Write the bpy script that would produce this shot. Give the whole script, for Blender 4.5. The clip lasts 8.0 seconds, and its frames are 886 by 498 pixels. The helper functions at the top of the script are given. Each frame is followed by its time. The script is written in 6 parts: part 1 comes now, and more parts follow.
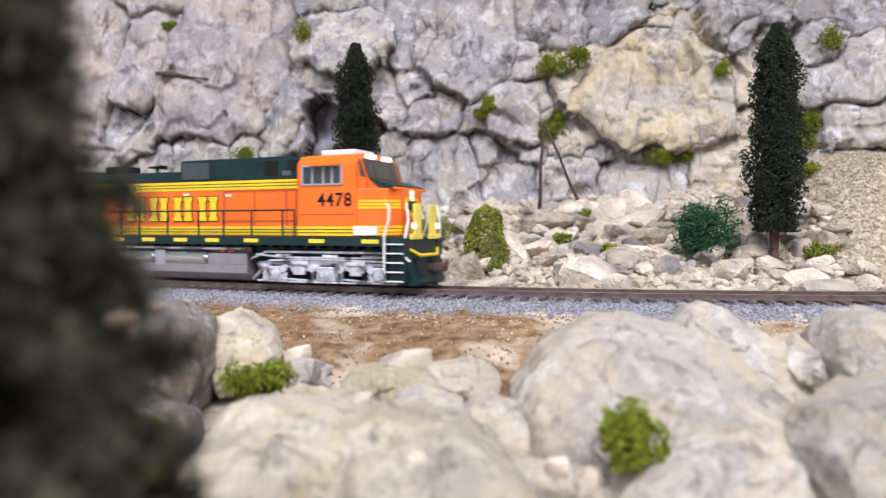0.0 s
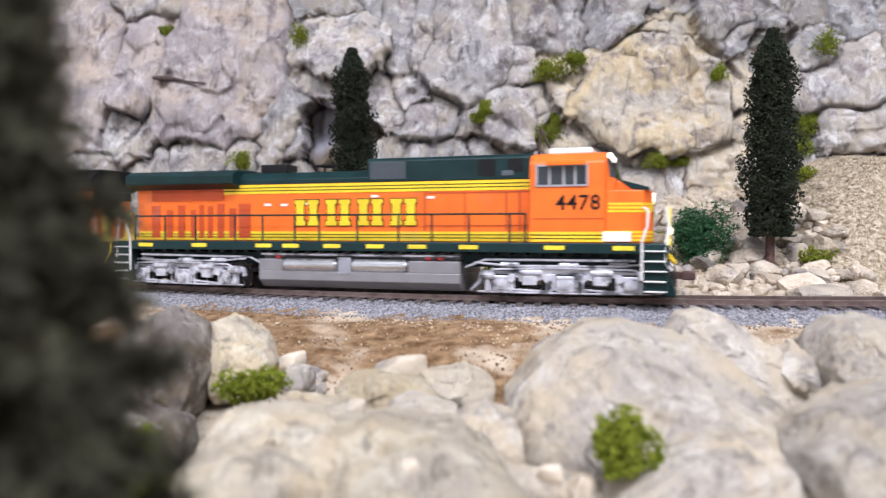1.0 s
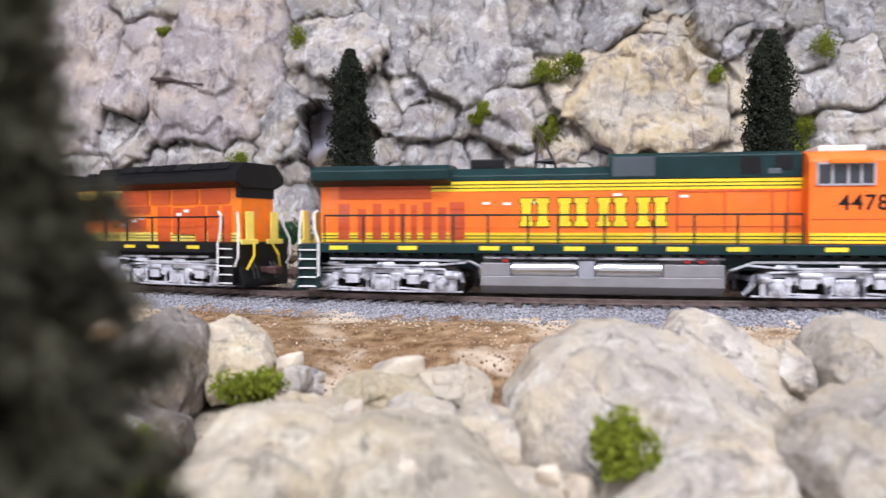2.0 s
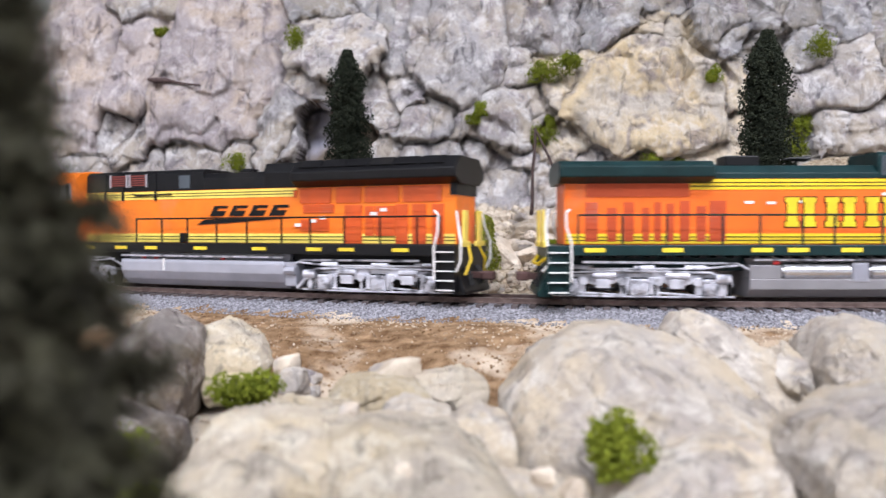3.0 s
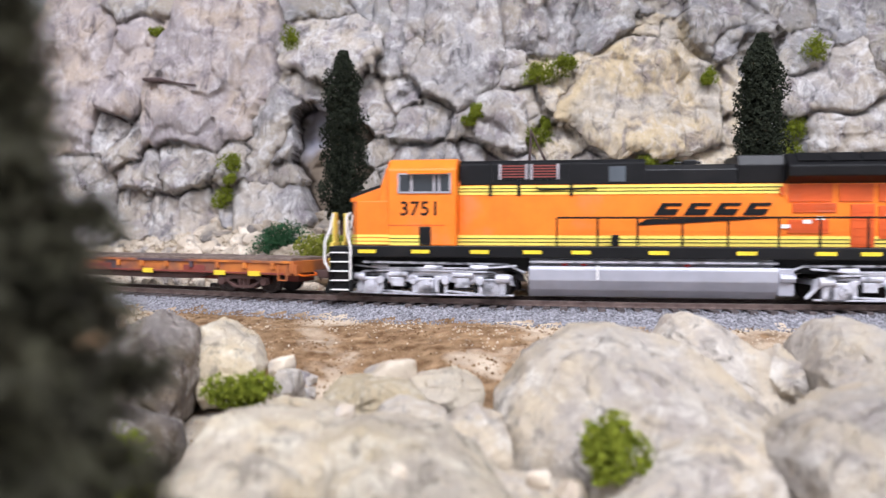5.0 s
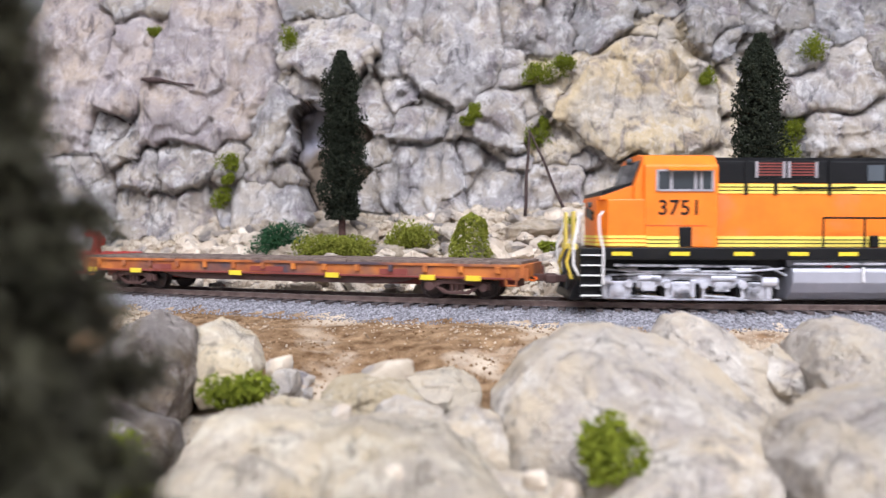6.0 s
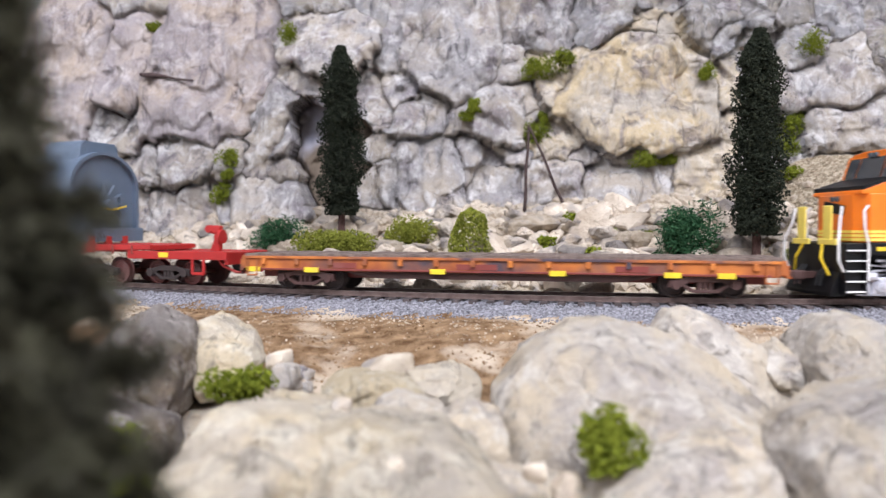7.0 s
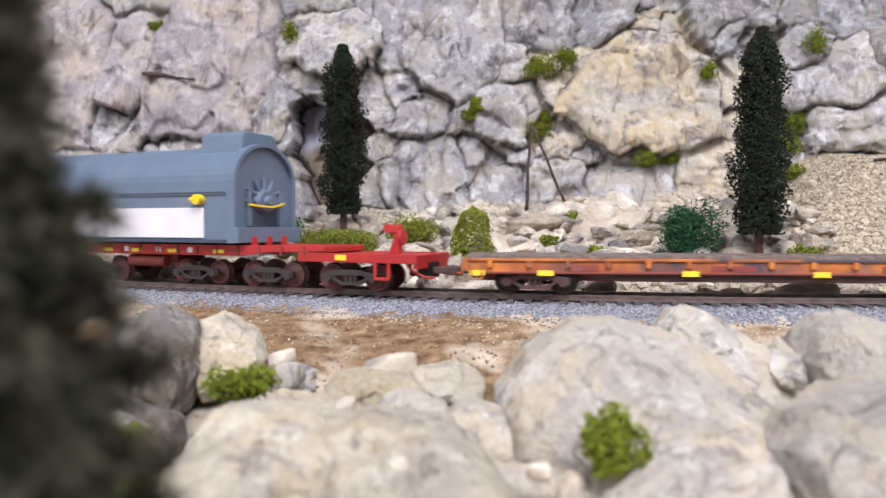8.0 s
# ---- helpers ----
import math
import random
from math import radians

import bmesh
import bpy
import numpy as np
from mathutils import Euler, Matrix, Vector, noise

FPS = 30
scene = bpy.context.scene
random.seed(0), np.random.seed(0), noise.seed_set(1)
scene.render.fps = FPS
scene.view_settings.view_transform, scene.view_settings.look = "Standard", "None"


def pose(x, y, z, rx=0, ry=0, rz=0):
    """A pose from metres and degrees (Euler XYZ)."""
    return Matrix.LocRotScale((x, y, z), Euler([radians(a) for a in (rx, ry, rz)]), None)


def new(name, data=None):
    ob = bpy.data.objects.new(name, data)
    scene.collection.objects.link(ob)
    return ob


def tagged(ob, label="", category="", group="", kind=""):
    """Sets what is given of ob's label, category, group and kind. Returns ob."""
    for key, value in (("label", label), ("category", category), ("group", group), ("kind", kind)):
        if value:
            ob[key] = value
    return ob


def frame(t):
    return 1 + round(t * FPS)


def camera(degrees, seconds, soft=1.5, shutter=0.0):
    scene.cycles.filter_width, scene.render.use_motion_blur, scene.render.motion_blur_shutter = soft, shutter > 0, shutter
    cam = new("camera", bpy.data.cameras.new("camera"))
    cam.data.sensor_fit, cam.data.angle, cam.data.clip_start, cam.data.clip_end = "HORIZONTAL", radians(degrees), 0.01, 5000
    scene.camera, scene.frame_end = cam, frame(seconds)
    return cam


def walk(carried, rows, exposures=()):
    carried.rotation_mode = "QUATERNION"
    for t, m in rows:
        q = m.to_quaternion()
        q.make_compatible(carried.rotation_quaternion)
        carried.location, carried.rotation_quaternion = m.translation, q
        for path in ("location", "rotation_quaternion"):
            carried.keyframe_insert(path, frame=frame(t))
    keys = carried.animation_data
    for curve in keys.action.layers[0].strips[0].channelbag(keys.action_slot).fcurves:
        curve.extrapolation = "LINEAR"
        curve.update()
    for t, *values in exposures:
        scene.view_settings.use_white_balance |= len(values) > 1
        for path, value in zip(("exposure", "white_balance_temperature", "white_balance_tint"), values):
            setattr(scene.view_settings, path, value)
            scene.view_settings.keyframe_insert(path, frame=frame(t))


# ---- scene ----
cam = camera(62.2, 8.0, soft=1.4, shutter=0.4)
cam.data.dof.use_dof = True
cam.data.dof.focus_distance = 0.30
cam.data.dof.aperture_fstop = 14.0

# seconds, side step, rise (mm), yaw, pitch change, roll (degrees)
STEPS = [
    (0.0, 0.0, 0.0, 0.0, 0.0, 0.0), (0.5, 0.4, 0.7, -0.09, 0.13, 0.03), (1.0, 0.9, 0.8, -0.14, 0.24, 0.0),
    (1.5, 0.9, 0.7, -0.24, 0.35, -0.03), (3.0, 1.6, 1.2, -0.4, 0.32, 0.08), (3.5, 1.7, 1.6, -0.55, 0.45, 0.03),
    (4.0, 1.5, 1.5, -0.57, 0.34, -0.02), (4.5, 1.4, 1.5, -0.73, 0.37, -0.08), (6.0, 1.9, 1.6, -0.85, 0.36, -0.12),
    (6.5, 2.4, 1.4, -1.0, 0.22, -0.1), (7.0, 1.7, 0.9, -0.92, 0.09, -0.08), (7.5, 1.4, 0.8, -0.86, -0.02, -0.06),
    (8.0, 1.3, 1.1, -0.82, -0.02, -0.08)]
walk(cam, [(t, pose(dx / 1000, 0, (25.2 + dz) / 1000, 90 - 1.811 + pitch, roll, yaw))
           for t, dx, dz, yaw, pitch, roll in STEPS])

MM = 0.001

# ---- room light: tubes under the hall's ceiling ----
world = bpy.data.worlds.new("hall_air")
world.use_nodes = True
world.node_tree.nodes["Background"].inputs[0].default_value = (0.95, 0.97, 1.0, 1)
world.node_tree.nodes["Background"].inputs[1].default_value = 0.1
scene.world = world
scene.view_settings.exposure = 0.0
# x, y, length (m), power (W)
CEILING_LAMPS = [(0.1, -0.55, 1.2, 38.0), (-1.1, -1.15, 1.2, 37.0), (1.15, -1.1, 1.2, 32.0)]


# ---- materials ----
def shader(name, rough=0.6, metal=0.0):
    m = bpy.data.materials.new(name)
    m.use_nodes = True
    b = m.node_tree.nodes["Principled BSDF"]
    b.inputs["Roughness"].default_value = rough
    b.inputs["Metallic"].default_value = metal
    return m, m.node_tree, b


def mottled(name, a, b_col, scale=300.0, rough=0.6, metal=0.0, bump=0.2, detail=6.0, dist=0.0005, spread=0.18,
            third=None, third_scale=60.0, third_at=0.58, grain=0.0, grain_scale=1500.0, shift=0.0):
    """Two colours over one noise, a third in larger patches, fine relief and a random tone for each object."""
    m, nt, bsdf = shader(name, rough, metal)
    n, l = nt.nodes, nt.links
    tc = n.new("ShaderNodeTexCoord")
    info = n.new("ShaderNodeObjectInfo")
    add = n.new("ShaderNodeVectorMath")
    add.operation = "ADD"
    l.new(tc.outputs["Object"], add.inputs[0])
    l.new(info.outputs["Random"], add.inputs[1])
    nz = n.new("ShaderNodeTexNoise")
    nz.inputs["Scale"].default_value = scale
    nz.inputs["Detail"].default_value = detail
    l.new(add.outputs[0], nz.inputs["Vector"])
    ramp = n.new("ShaderNodeValToRGB")
    ramp.color_ramp.elements[0].position, ramp.color_ramp.elements[1].position = 0.5 - spread, 0.5 + spread
    ramp.color_ramp.elements[0].color, ramp.color_ramp.elements[1].color = (*a, 1), (*b_col, 1)
    l.new(nz.outputs["Fac"], ramp.inputs[0])
    out = ramp.outputs[0]
    if third:
        n2 = n.new("ShaderNodeTexNoise")
        n2.inputs["Scale"].default_value = third_scale
        n2.inputs["Detail"].default_value = 4
        l.new(add.outputs[0], n2.inputs["Vector"])
        r2 = n.new("ShaderNodeValToRGB")
        r2.color_ramp.elements[0].position, r2.color_ramp.elements[1].position = third_at - 0.05, third_at + 0.08
        l.new(n2.outputs["Fac"], r2.inputs[0])
        mix = n.new("ShaderNodeMix")
        mix.data_type = "RGBA"
        l.new(r2.outputs[0], mix.inputs["Factor"])
        l.new(out, mix.inputs["A"])
        mix.inputs["B"].default_value = (*third, 1)
        out = mix.outputs["Result"]
    if shift:
        hsv = n.new("ShaderNodeHueSaturation")
        mr = n.new("ShaderNodeMapRange")
        mr.inputs["To Min"].default_value, mr.inputs["To Max"].default_value = 1 - shift, 1 + shift
        l.new(info.outputs["Random"], mr.inputs["Value"])
        l.new(mr.outputs[0], hsv.inputs["Value"])
        l.new(out, hsv.inputs["Color"])
        out = hsv.outputs[0]
    l.new(out, bsdf.inputs["Base Color"])
    if bump:
        n3 = n.new("ShaderNodeTexNoise")
        n3.inputs["Scale"].default_value = grain_scale
        n3.inputs["Detail"].default_value = 4
        l.new(add.outputs[0], n3.inputs["Vector"])
        ma = n.new("ShaderNodeMath")
        ma.operation = "ADD"
        l.new(n3.outputs["Fac"], ma.inputs[0])
        l.new(nz.outputs["Fac"], ma.inputs[1])
        bp = n.new("ShaderNodeBump")
        bp.inputs["Strength"].default_value = bump
        bp.inputs["Distance"].default_value = dist
        l.new(ma.outputs[0], bp.inputs["Height"])
        l.new(bp.outputs[0], bsdf.inputs["Normal"])
    return m


def stone_paint(name, base, light, dark, warm, scale=1.0, mauve=(0.25, 0.215, 0.235)):
    """Painted plaster rock: washed greys, pale dry-brushed patches, ochre stains, thin dark streaks."""
    m, nt, bsdf = shader(name, 0.85)
    n, l = nt.nodes, nt.links
    tc = n.new("ShaderNodeTexCoord")
    info = n.new("ShaderNodeObjectInfo")
    add = n.new("ShaderNodeVectorMath")
    add.operation = "ADD"
    l.new(tc.outputs["Object"], add.inputs[0])
    l.new(info.outputs["Random"], add.inputs[1])

    def cloud(sc, detail, rough=0.6, stretch=None):
        v = add.outputs[0]
        if stretch:
            mp = n.new("ShaderNodeMapping")
            mp.inputs["Scale"].default_value = stretch
            l.new(v, mp.inputs["Vector"])
            v = mp.outputs[0]
        t = n.new("ShaderNodeTexNoise")
        t.inputs["Scale"].default_value = sc * scale
        t.inputs["Detail"].default_value = detail
        t.inputs["Roughness"].default_value = rough
        t.inputs["Distortion"].default_value = 0.6
        l.new(v, t.inputs["Vector"])
        return t.outputs["Fac"]

    def ramp(src, lo, hi, top=1.0):
        r = n.new("ShaderNodeMapRange")
        r.inputs["To Max"].default_value = top
        r.inputs["From Min"].default_value, r.inputs["From Max"].default_value = lo, hi
        l.new(src, r.inputs["Value"])
        return r.outputs[0]

    def mixed(fac, a, b):
        x = n.new("ShaderNodeMix")
        x.data_type = "RGBA"
        l.new(fac, x.inputs["Factor"])
        if isinstance(a, tuple):
            x.inputs["A"].default_value = (*a, 1)
        else:
            l.new(a, x.inputs["A"])
        x.inputs["B"].default_value = (*b, 1)
        return x.outputs["Result"]

    big, mid, fine = cloud(24, 5), cloud(85, 9, 0.72), cloud(520, 6, 0.75)
    tone, blot = cloud(48, 6, 0.65), cloud(150, 8, 0.7)
    streak = cloud(70, 8, 0.72, (1.7, 1.7, 0.32))
    c = mixed(ramp(big, 0.42, 0.60), base, warm)
    c = mixed(ramp(tone, 0.50, 0.64, 0.75), c, mauve)
    c = mixed(ramp(mid, 0.50, 0.62, 0.85), c, light)
    c = mixed(ramp(blot, 0.56, 0.68, 0.55), c, warm)
    c = mixed(ramp(streak, 0.55, 0.66, 0.8), c, dark)
    crack = n.new("ShaderNodeTexVoronoi")
    crack.feature = "DISTANCE_TO_EDGE"
    crack.inputs["Scale"].default_value = 26 * scale
    warp = n.new("ShaderNodeVectorMath")
    warp.operation = "MULTIPLY_ADD"
    wn = n.new("ShaderNodeTexNoise")
    wn.inputs["Scale"].default_value = 70 * scale
    wn.inputs["Detail"].default_value = 5
    l.new(add.outputs[0], wn.inputs["Vector"])
    l.new(wn.outputs["Color"], warp.inputs[0])
    warp.inputs[1].default_value = (0.035 / scale, 0.035 / scale, 0.05 / scale)
    l.new(add.outputs[0], warp.inputs[2])
    l.new(warp.outputs[0], crack.inputs["Vector"])
    seam = ramp(crack.outputs["Distance"], 0.06, 0.0, 0.5)
    gate = n.new("ShaderNodeMath")
    gate.operation = "MULTIPLY"
    l.new(seam, gate.inputs[0])
    l.new(ramp(tone, 0.47, 0.58), gate.inputs[1])
    c = mixed(gate.outputs[0], c, dark)
    c = mixed(ramp(fine, 0.56, 0.70, 0.45), c, dark)
    c = mixed(ramp(fine, 0.44, 0.34, 0.45), c, light)
    hsv = n.new("ShaderNodeHueSaturation")
    mr = n.new("ShaderNodeMapRange")
    mr.inputs["To Min"].default_value, mr.inputs["To Max"].default_value = 0.86, 1.12
    l.new(info.outputs["Random"], mr.inputs["Value"])
    l.new(mr.outputs[0], hsv.inputs["Value"])
    l.new(c, hsv.inputs["Color"])
    l.new(hsv.outputs[0], bsdf.inputs["Base Color"])
    ma = n.new("ShaderNodeMath")
    ma.operation = "MULTIPLY_ADD"
    l.new(fine, ma.inputs[0])
    ma.inputs[1].default_value = 0.5
    dip = n.new("ShaderNodeMath")
    dip.operation = "SUBTRACT"
    l.new(mid, dip.inputs[0])
    l.new(gate.outputs[0], dip.inputs[1])
    l.new(dip.outputs[0], ma.inputs[2])
    bp = n.new("ShaderNodeBump")
    bp.inputs["Strength"].default_value = 0.9
    bp.inputs["Distance"].default_value = 0.0025
    l.new(ma.outputs[0], bp.inputs["Height"])
    l.new(bp.outputs[0], bsdf.inputs["Normal"])
    return m


ROCK = stone_paint("painted_cliff_rock", (0.355, 0.335, 0.335), (0.66, 0.635, 0.62), (0.095, 0.09, 0.10), (0.46, 0.40, 0.335))
ROCK_PURPLE = stone_paint("mauve_washed_rock", (0.38, 0.335, 0.335), (0.60, 0.55, 0.54), (0.15, 0.125, 0.135), (0.50, 0.41, 0.34))
ROCK_CREAM = stone_paint("cream_stained_rock", (0.47, 0.42, 0.36), (0.68, 0.62, 0.54), (0.14, 0.12, 0.11), (0.60, 0.48, 0.31))
BOULDER = stone_paint("pale_boulder_rock", (0.545, 0.49, 0.43), (0.74, 0.685, 0.605), (0.25, 0.22, 0.195), (0.64, 0.535, 0.39), 1.5, (0.44, 0.39, 0.36))
ROCK_GREY = stone_paint("grey_washed_rock", (0.27, 0.26, 0.265), (0.55, 0.53, 0.52), (0.07, 0.067, 0.073), (0.36, 0.32, 0.27))
BOULDER_CREAM = stone_paint("cream_boulder_rock", (0.575, 0.50, 0.395), (0.755, 0.69, 0.56), (0.24, 0.205, 0.165), (0.62, 0.51, 0.345), 1.5, (0.46, 0.405, 0.345))
# darker boulder paint: the near conifer's shade is put into the colour
BOULDER_DARK = stone_paint("shade_painted_grey_rock", (0.27, 0.24, 0.22), (0.48, 0.43, 0.39), (0.06, 0.043, 0.04), (0.20, 0.155, 0.11), 1.5, (0.12, 0.10, 0.10))
CHIP = mottled("limestone_chip", (0.43, 0.345, 0.26), (0.70, 0.61, 0.49), 160, 0.85, bump=0.5, third=(0.35, 0.32, 0.30), third_scale=70,
               shift=0.22, dist=0.001)
CHIP_FINE = mottled("broken_limestone", (0.43, 0.345, 0.26), (0.74, 0.65, 0.54), 500, 0.9, bump=0.8, third=(0.27, 0.24, 0.22), third_scale=320, third_at=0.54,
                    shift=0.28, dist=0.0025, grain_scale=5000)
SLAB = mottled("tan_limestone_slab", (0.36, 0.285, 0.205), (0.62, 0.53, 0.42), 220, 0.9, bump=0.8, third=(0.30, 0.26, 0.23), third_scale=110, third_at=0.56,
               shift=0.15, dist=0.002, grain_scale=2500)
GRAVEL_TAN = mottled("tan_fine_gravel", (0.33, 0.255, 0.175), (0.62, 0.53, 0.40), 420, 0.9, bump=0.8, dist=0.0015, spread=0.12)
BALLAST = mottled("grey_ballast", (0.125, 0.123, 0.135), (0.39, 0.38, 0.41), 900, 0.9, bump=0.8, dist=0.001, spread=0.15, shift=0.15)
EARTH = mottled("brown_earth", (0.115, 0.058, 0.025), (0.41, 0.27, 0.155), 190, 0.95, bump=0.8, dist=0.002, spread=0.2,
                third=(0.60, 0.49, 0.37), third_scale=34, third_at=0.57, grain_scale=900)
TIE = mottled("brown_tie", (0.045, 0.036, 0.036), (0.105, 0.082, 0.078), 500, 0.8, shift=0.2)
RAIL = mottled("rusty_rail", (0.13, 0.09, 0.08), (0.24, 0.175, 0.155), 300, 0.5, 0.6, bump=0.1)
RAIL_TOP = mottled("worn_rail_head", (0.45, 0.42, 0.40), (0.62, 0.60, 0.58), 300, 0.3, 0.9, bump=0.05)
MOSS = mottled("olive_moss", (0.07, 0.09, 0.008), (0.22, 0.25, 0.028), 500, 0.95, bump=0.6, spread=0.2, shift=0.15)
BUSH_LIGHT = mottled("light_green_foliage", (0.11, 0.125, 0.015), (0.28, 0.29, 0.05), 450, 0.95, bump=0.6, shift=0.12)
BUSH_DARK = mottled("deep_green_foliage", (0.012, 0.045, 0.02), (0.05, 0.125, 0.055), 450, 0.95, bump=0.6, shift=0.12)
NEEDLES = mottled("dark_conifer_foam", (0.011, 0.014, 0.010), (0.037, 0.043, 0.027), 400, 1.0, bump=0.6, shift=0.1)
NEEDLES_NEAR = mottled("brown_green_needles", (0.026, 0.024, 0.018), (0.085, 0.082, 0.052), 300, 0.9, bump=0.3)
BARK = mottled("brown_bark", (0.06, 0.035, 0.03), (0.14, 0.08, 0.07), 500, 0.9, bump=0.5)
TWIG = mottled("dark_twig", (0.045, 0.03, 0.03), (0.10, 0.07, 0.065), 500, 0.9, bump=0.4)
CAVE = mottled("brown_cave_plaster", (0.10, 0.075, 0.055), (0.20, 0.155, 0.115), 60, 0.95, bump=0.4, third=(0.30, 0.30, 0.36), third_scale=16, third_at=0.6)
WALL = mottled("hall_wall_paint", (0.40, 0.40, 0.40), (0.46, 0.46, 0.46), 3, 0.8, bump=0.05)
BASE = mottled("dark_board", (0.035, 0.03, 0.028), (0.06, 0.052, 0.048), 12, 0.6, bump=0.05)
FLOOR = mottled("hall_floor", (0.20, 0.19, 0.18), (0.28, 0.27, 0.25), 4, 0.6, bump=0.05)
for dull in (ROCK, ROCK_PURPLE, ROCK_CREAM, ROCK_GREY, BOULDER_CREAM, BOULDER, BOULDER_DARK, CHIP, CHIP_FINE, SLAB, GRAVEL_TAN, BALLAST, EARTH, MOSS, BUSH_LIGHT, BUSH_DARK, NEEDLES, NEEDLES_NEAR, BARK, TWIG):
    dull.node_tree.nodes["Principled BSDF"].inputs["Specular IOR Level"].default_value = 0.12


# ---- builders ----
def mesh_of(name, bm, mat, smooth=False):
    me = bpy.data.meshes.new(name)
    bm.to_mesh(me)
    bm.free()
    for mt in (mat if isinstance(mat, (list, tuple)) else [mat]):
        me.materials.append(mt)
    if smooth:
        me.polygons.foreach_set("use_smooth", [True] * len(me.polygons))
    return me


def part(name, bm, mat, parent=None, label="", smooth=False):
    ob = new(name, mesh_of(name, bm, mat, smooth))
    if parent is not None:
        ob.parent = parent
    if label:
        tagged(ob, label)
    return ob


def thing(name, m, label, category, group="", kind=""):
    ob = new(name)
    ob.empty_display_size = 0.01
    ob.matrix_basis = m
    return tagged(ob, label, category, group, kind)


# ---- the line of the track: distance along it (mm) to place and heading ----
def bend(s):
    if s < -250:
        return -1 / 360 if s > -435 else 0.0
    if s > 255:
        return -1 / 600 if s < 350 else 0.0
    return 1.2982e-3 + 3.0e-6 * s


S0, S1, DS = -1250.0, 1150.0, 2.0
LINE_S = np.arange(S0, S1 + DS, DS)
LINE_A = np.zeros(len(LINE_S))
LINE_X, LINE_Y = np.zeros(len(LINE_S)), np.zeros(len(LINE_S))
ZERO = int(round(-S0 / DS))
LINE_A[ZERO], LINE_X[ZERO], LINE_Y[ZERO] = radians(16.218), 0.0, 300.37
for order in (range(ZERO + 1, len(LINE_S)), range(ZERO - 1, -1, -1)):
    for i in order:
        j = i - 1 if i > ZERO else i + 1
        step = LINE_S[i] - LINE_S[j]
        LINE_A[i] = LINE_A[j] - bend((LINE_S[i] + LINE_S[j]) / 2) * step
        mid = (LINE_A[i] + LINE_A[j]) / 2
        LINE_X[i] = LINE_X[j] + math.cos(mid) * step
        LINE_Y[i] = LINE_Y[j] - math.sin(mid) * step


def line_at(s):
    return (float(np.interp(s, LINE_S, LINE_X)), float(np.interp(s, LINE_S, LINE_Y)), float(np.interp(s, LINE_S, LINE_A)))


def offset_from_line(X, Y):
    """Distance from the track's middle (mm), positive behind it."""
    sel = slice(0, len(LINE_S), 4)
    lx, ly, la = LINE_X[sel], LINE_Y[sel], LINE_A[sel]
    out = np.empty(len(X))
    for i in range(0, len(X), 2000):
        dx, dy = X[i:i + 2000, None] - lx, Y[i:i + 2000, None] - ly
        k = np.argmin(dx * dx + dy * dy, axis=1)
        r = np.arange(len(k))
        out[i:i + 2000] = dx[r, k] * np.sin(la[k]) + dy[r, k] * np.cos(la[k])
    return out


def cliff_y(x, z):
    return 462 - 0.12 * x + 0.22 * (z - 30) + (0.9 * (-330 - x) if x < -330 else 0.0)


PROFILE_D = (-900, -220, -150, -100, -60, -24, -16, 16, 24, 30, 130, 175, 400)
PROFILE_Z = (-75, -50, -34, -20, -11.5, -7.5, -3.2, -3.2, -6.5, -5.0, 31, 44, 60)


def ground_z(x, y, d=None):
    if d is None:
        d = float(offset_from_line(np.array([x]), np.array([y]))[0])
    z = float(np.interp(d, PROFILE_D, PROFILE_Z))
    rough = min(max(abs(d) - 17, 0) / 30, 1.0)
    v = Vector((x / 38, y / 38, 3.1))
    z += rough * (4.0 * noise.noise(v) + 1.6 * noise.noise(v * 3.7) + 0.7 * noise.noise(v * 11))
    if d > 30 and x > 165:
        z += 42 * min((x - 165) / 60, 1.0) * min((d - 30) / 65, 1.0) * (1 - 0.35 * min(max((d - 95) / 70, 0.0), 1.0))
    return z


# ---- ground sheet ----
def build_ground():
    xs = np.concatenate([np.arange(-1280, -320, 30), np.arange(-320, 330, 3.2), np.arange(330, 1081, 30)])
    ys = np.concatenate([np.arange(-330, 80, 30), np.arange(80, 560, 3.2), np.arange(560, 780, 30)])
    gx, gy = np.meshgrid(xs, ys)
    fx, fy = gx.ravel(), gy.ravel()
    d = offset_from_line(fx, fy)
    verts = [(x * MM, y * MM, ground_z(x, y, q) * MM) for x, y, q in zip(fx, fy, d)]
    w = len(xs)
    faces, mats = [], []
    for j in range(len(ys) - 1):
        for i in range(w - 1):
            a = j * w + i
            faces.append((a, a + 1, a + w + 1, a + w))
            q = d[a]
            mats.append(1 if abs(q) < 25 + 4 * noise.noise(Vector((fx[a] / 9, fy[a] / 9, 0))) else
                        (3 if q > 0 else (0 if q > -100 + 14 * noise.noise(Vector((fx[a] / 20, fy[a] / 20, 5))) else 2)))
    me = bpy.data.meshes.new("ground")
    me.from_pydata(verts, [], faces)
    for m in (EARTH, BALLAST, BOULDER, GRAVEL_TAN):
        me.materials.append(m)
    me.polygons.foreach_set("material_index", mats)
    me.polygons.foreach_set("use_smooth", [True] * len(faces))
    tagged(new("ground", me), "brown earth and tan gravel of the model landscape", "ground", kind="structure")


build_ground()


# ---- rocks ----
def unit_ball(level):
    bm = bmesh.new()
    bmesh.ops.create_icosphere(bm, subdivisions=level, radius=1)
    v = np.array([p.co[:] for p in bm.verts])
    f = [tuple(p.index for p in q.verts) for q in bm.faces]
    bm.free()
    return v, f


BALLS = {k: unit_ball(k) for k in (1, 2, 3, 4, 5, 6)}


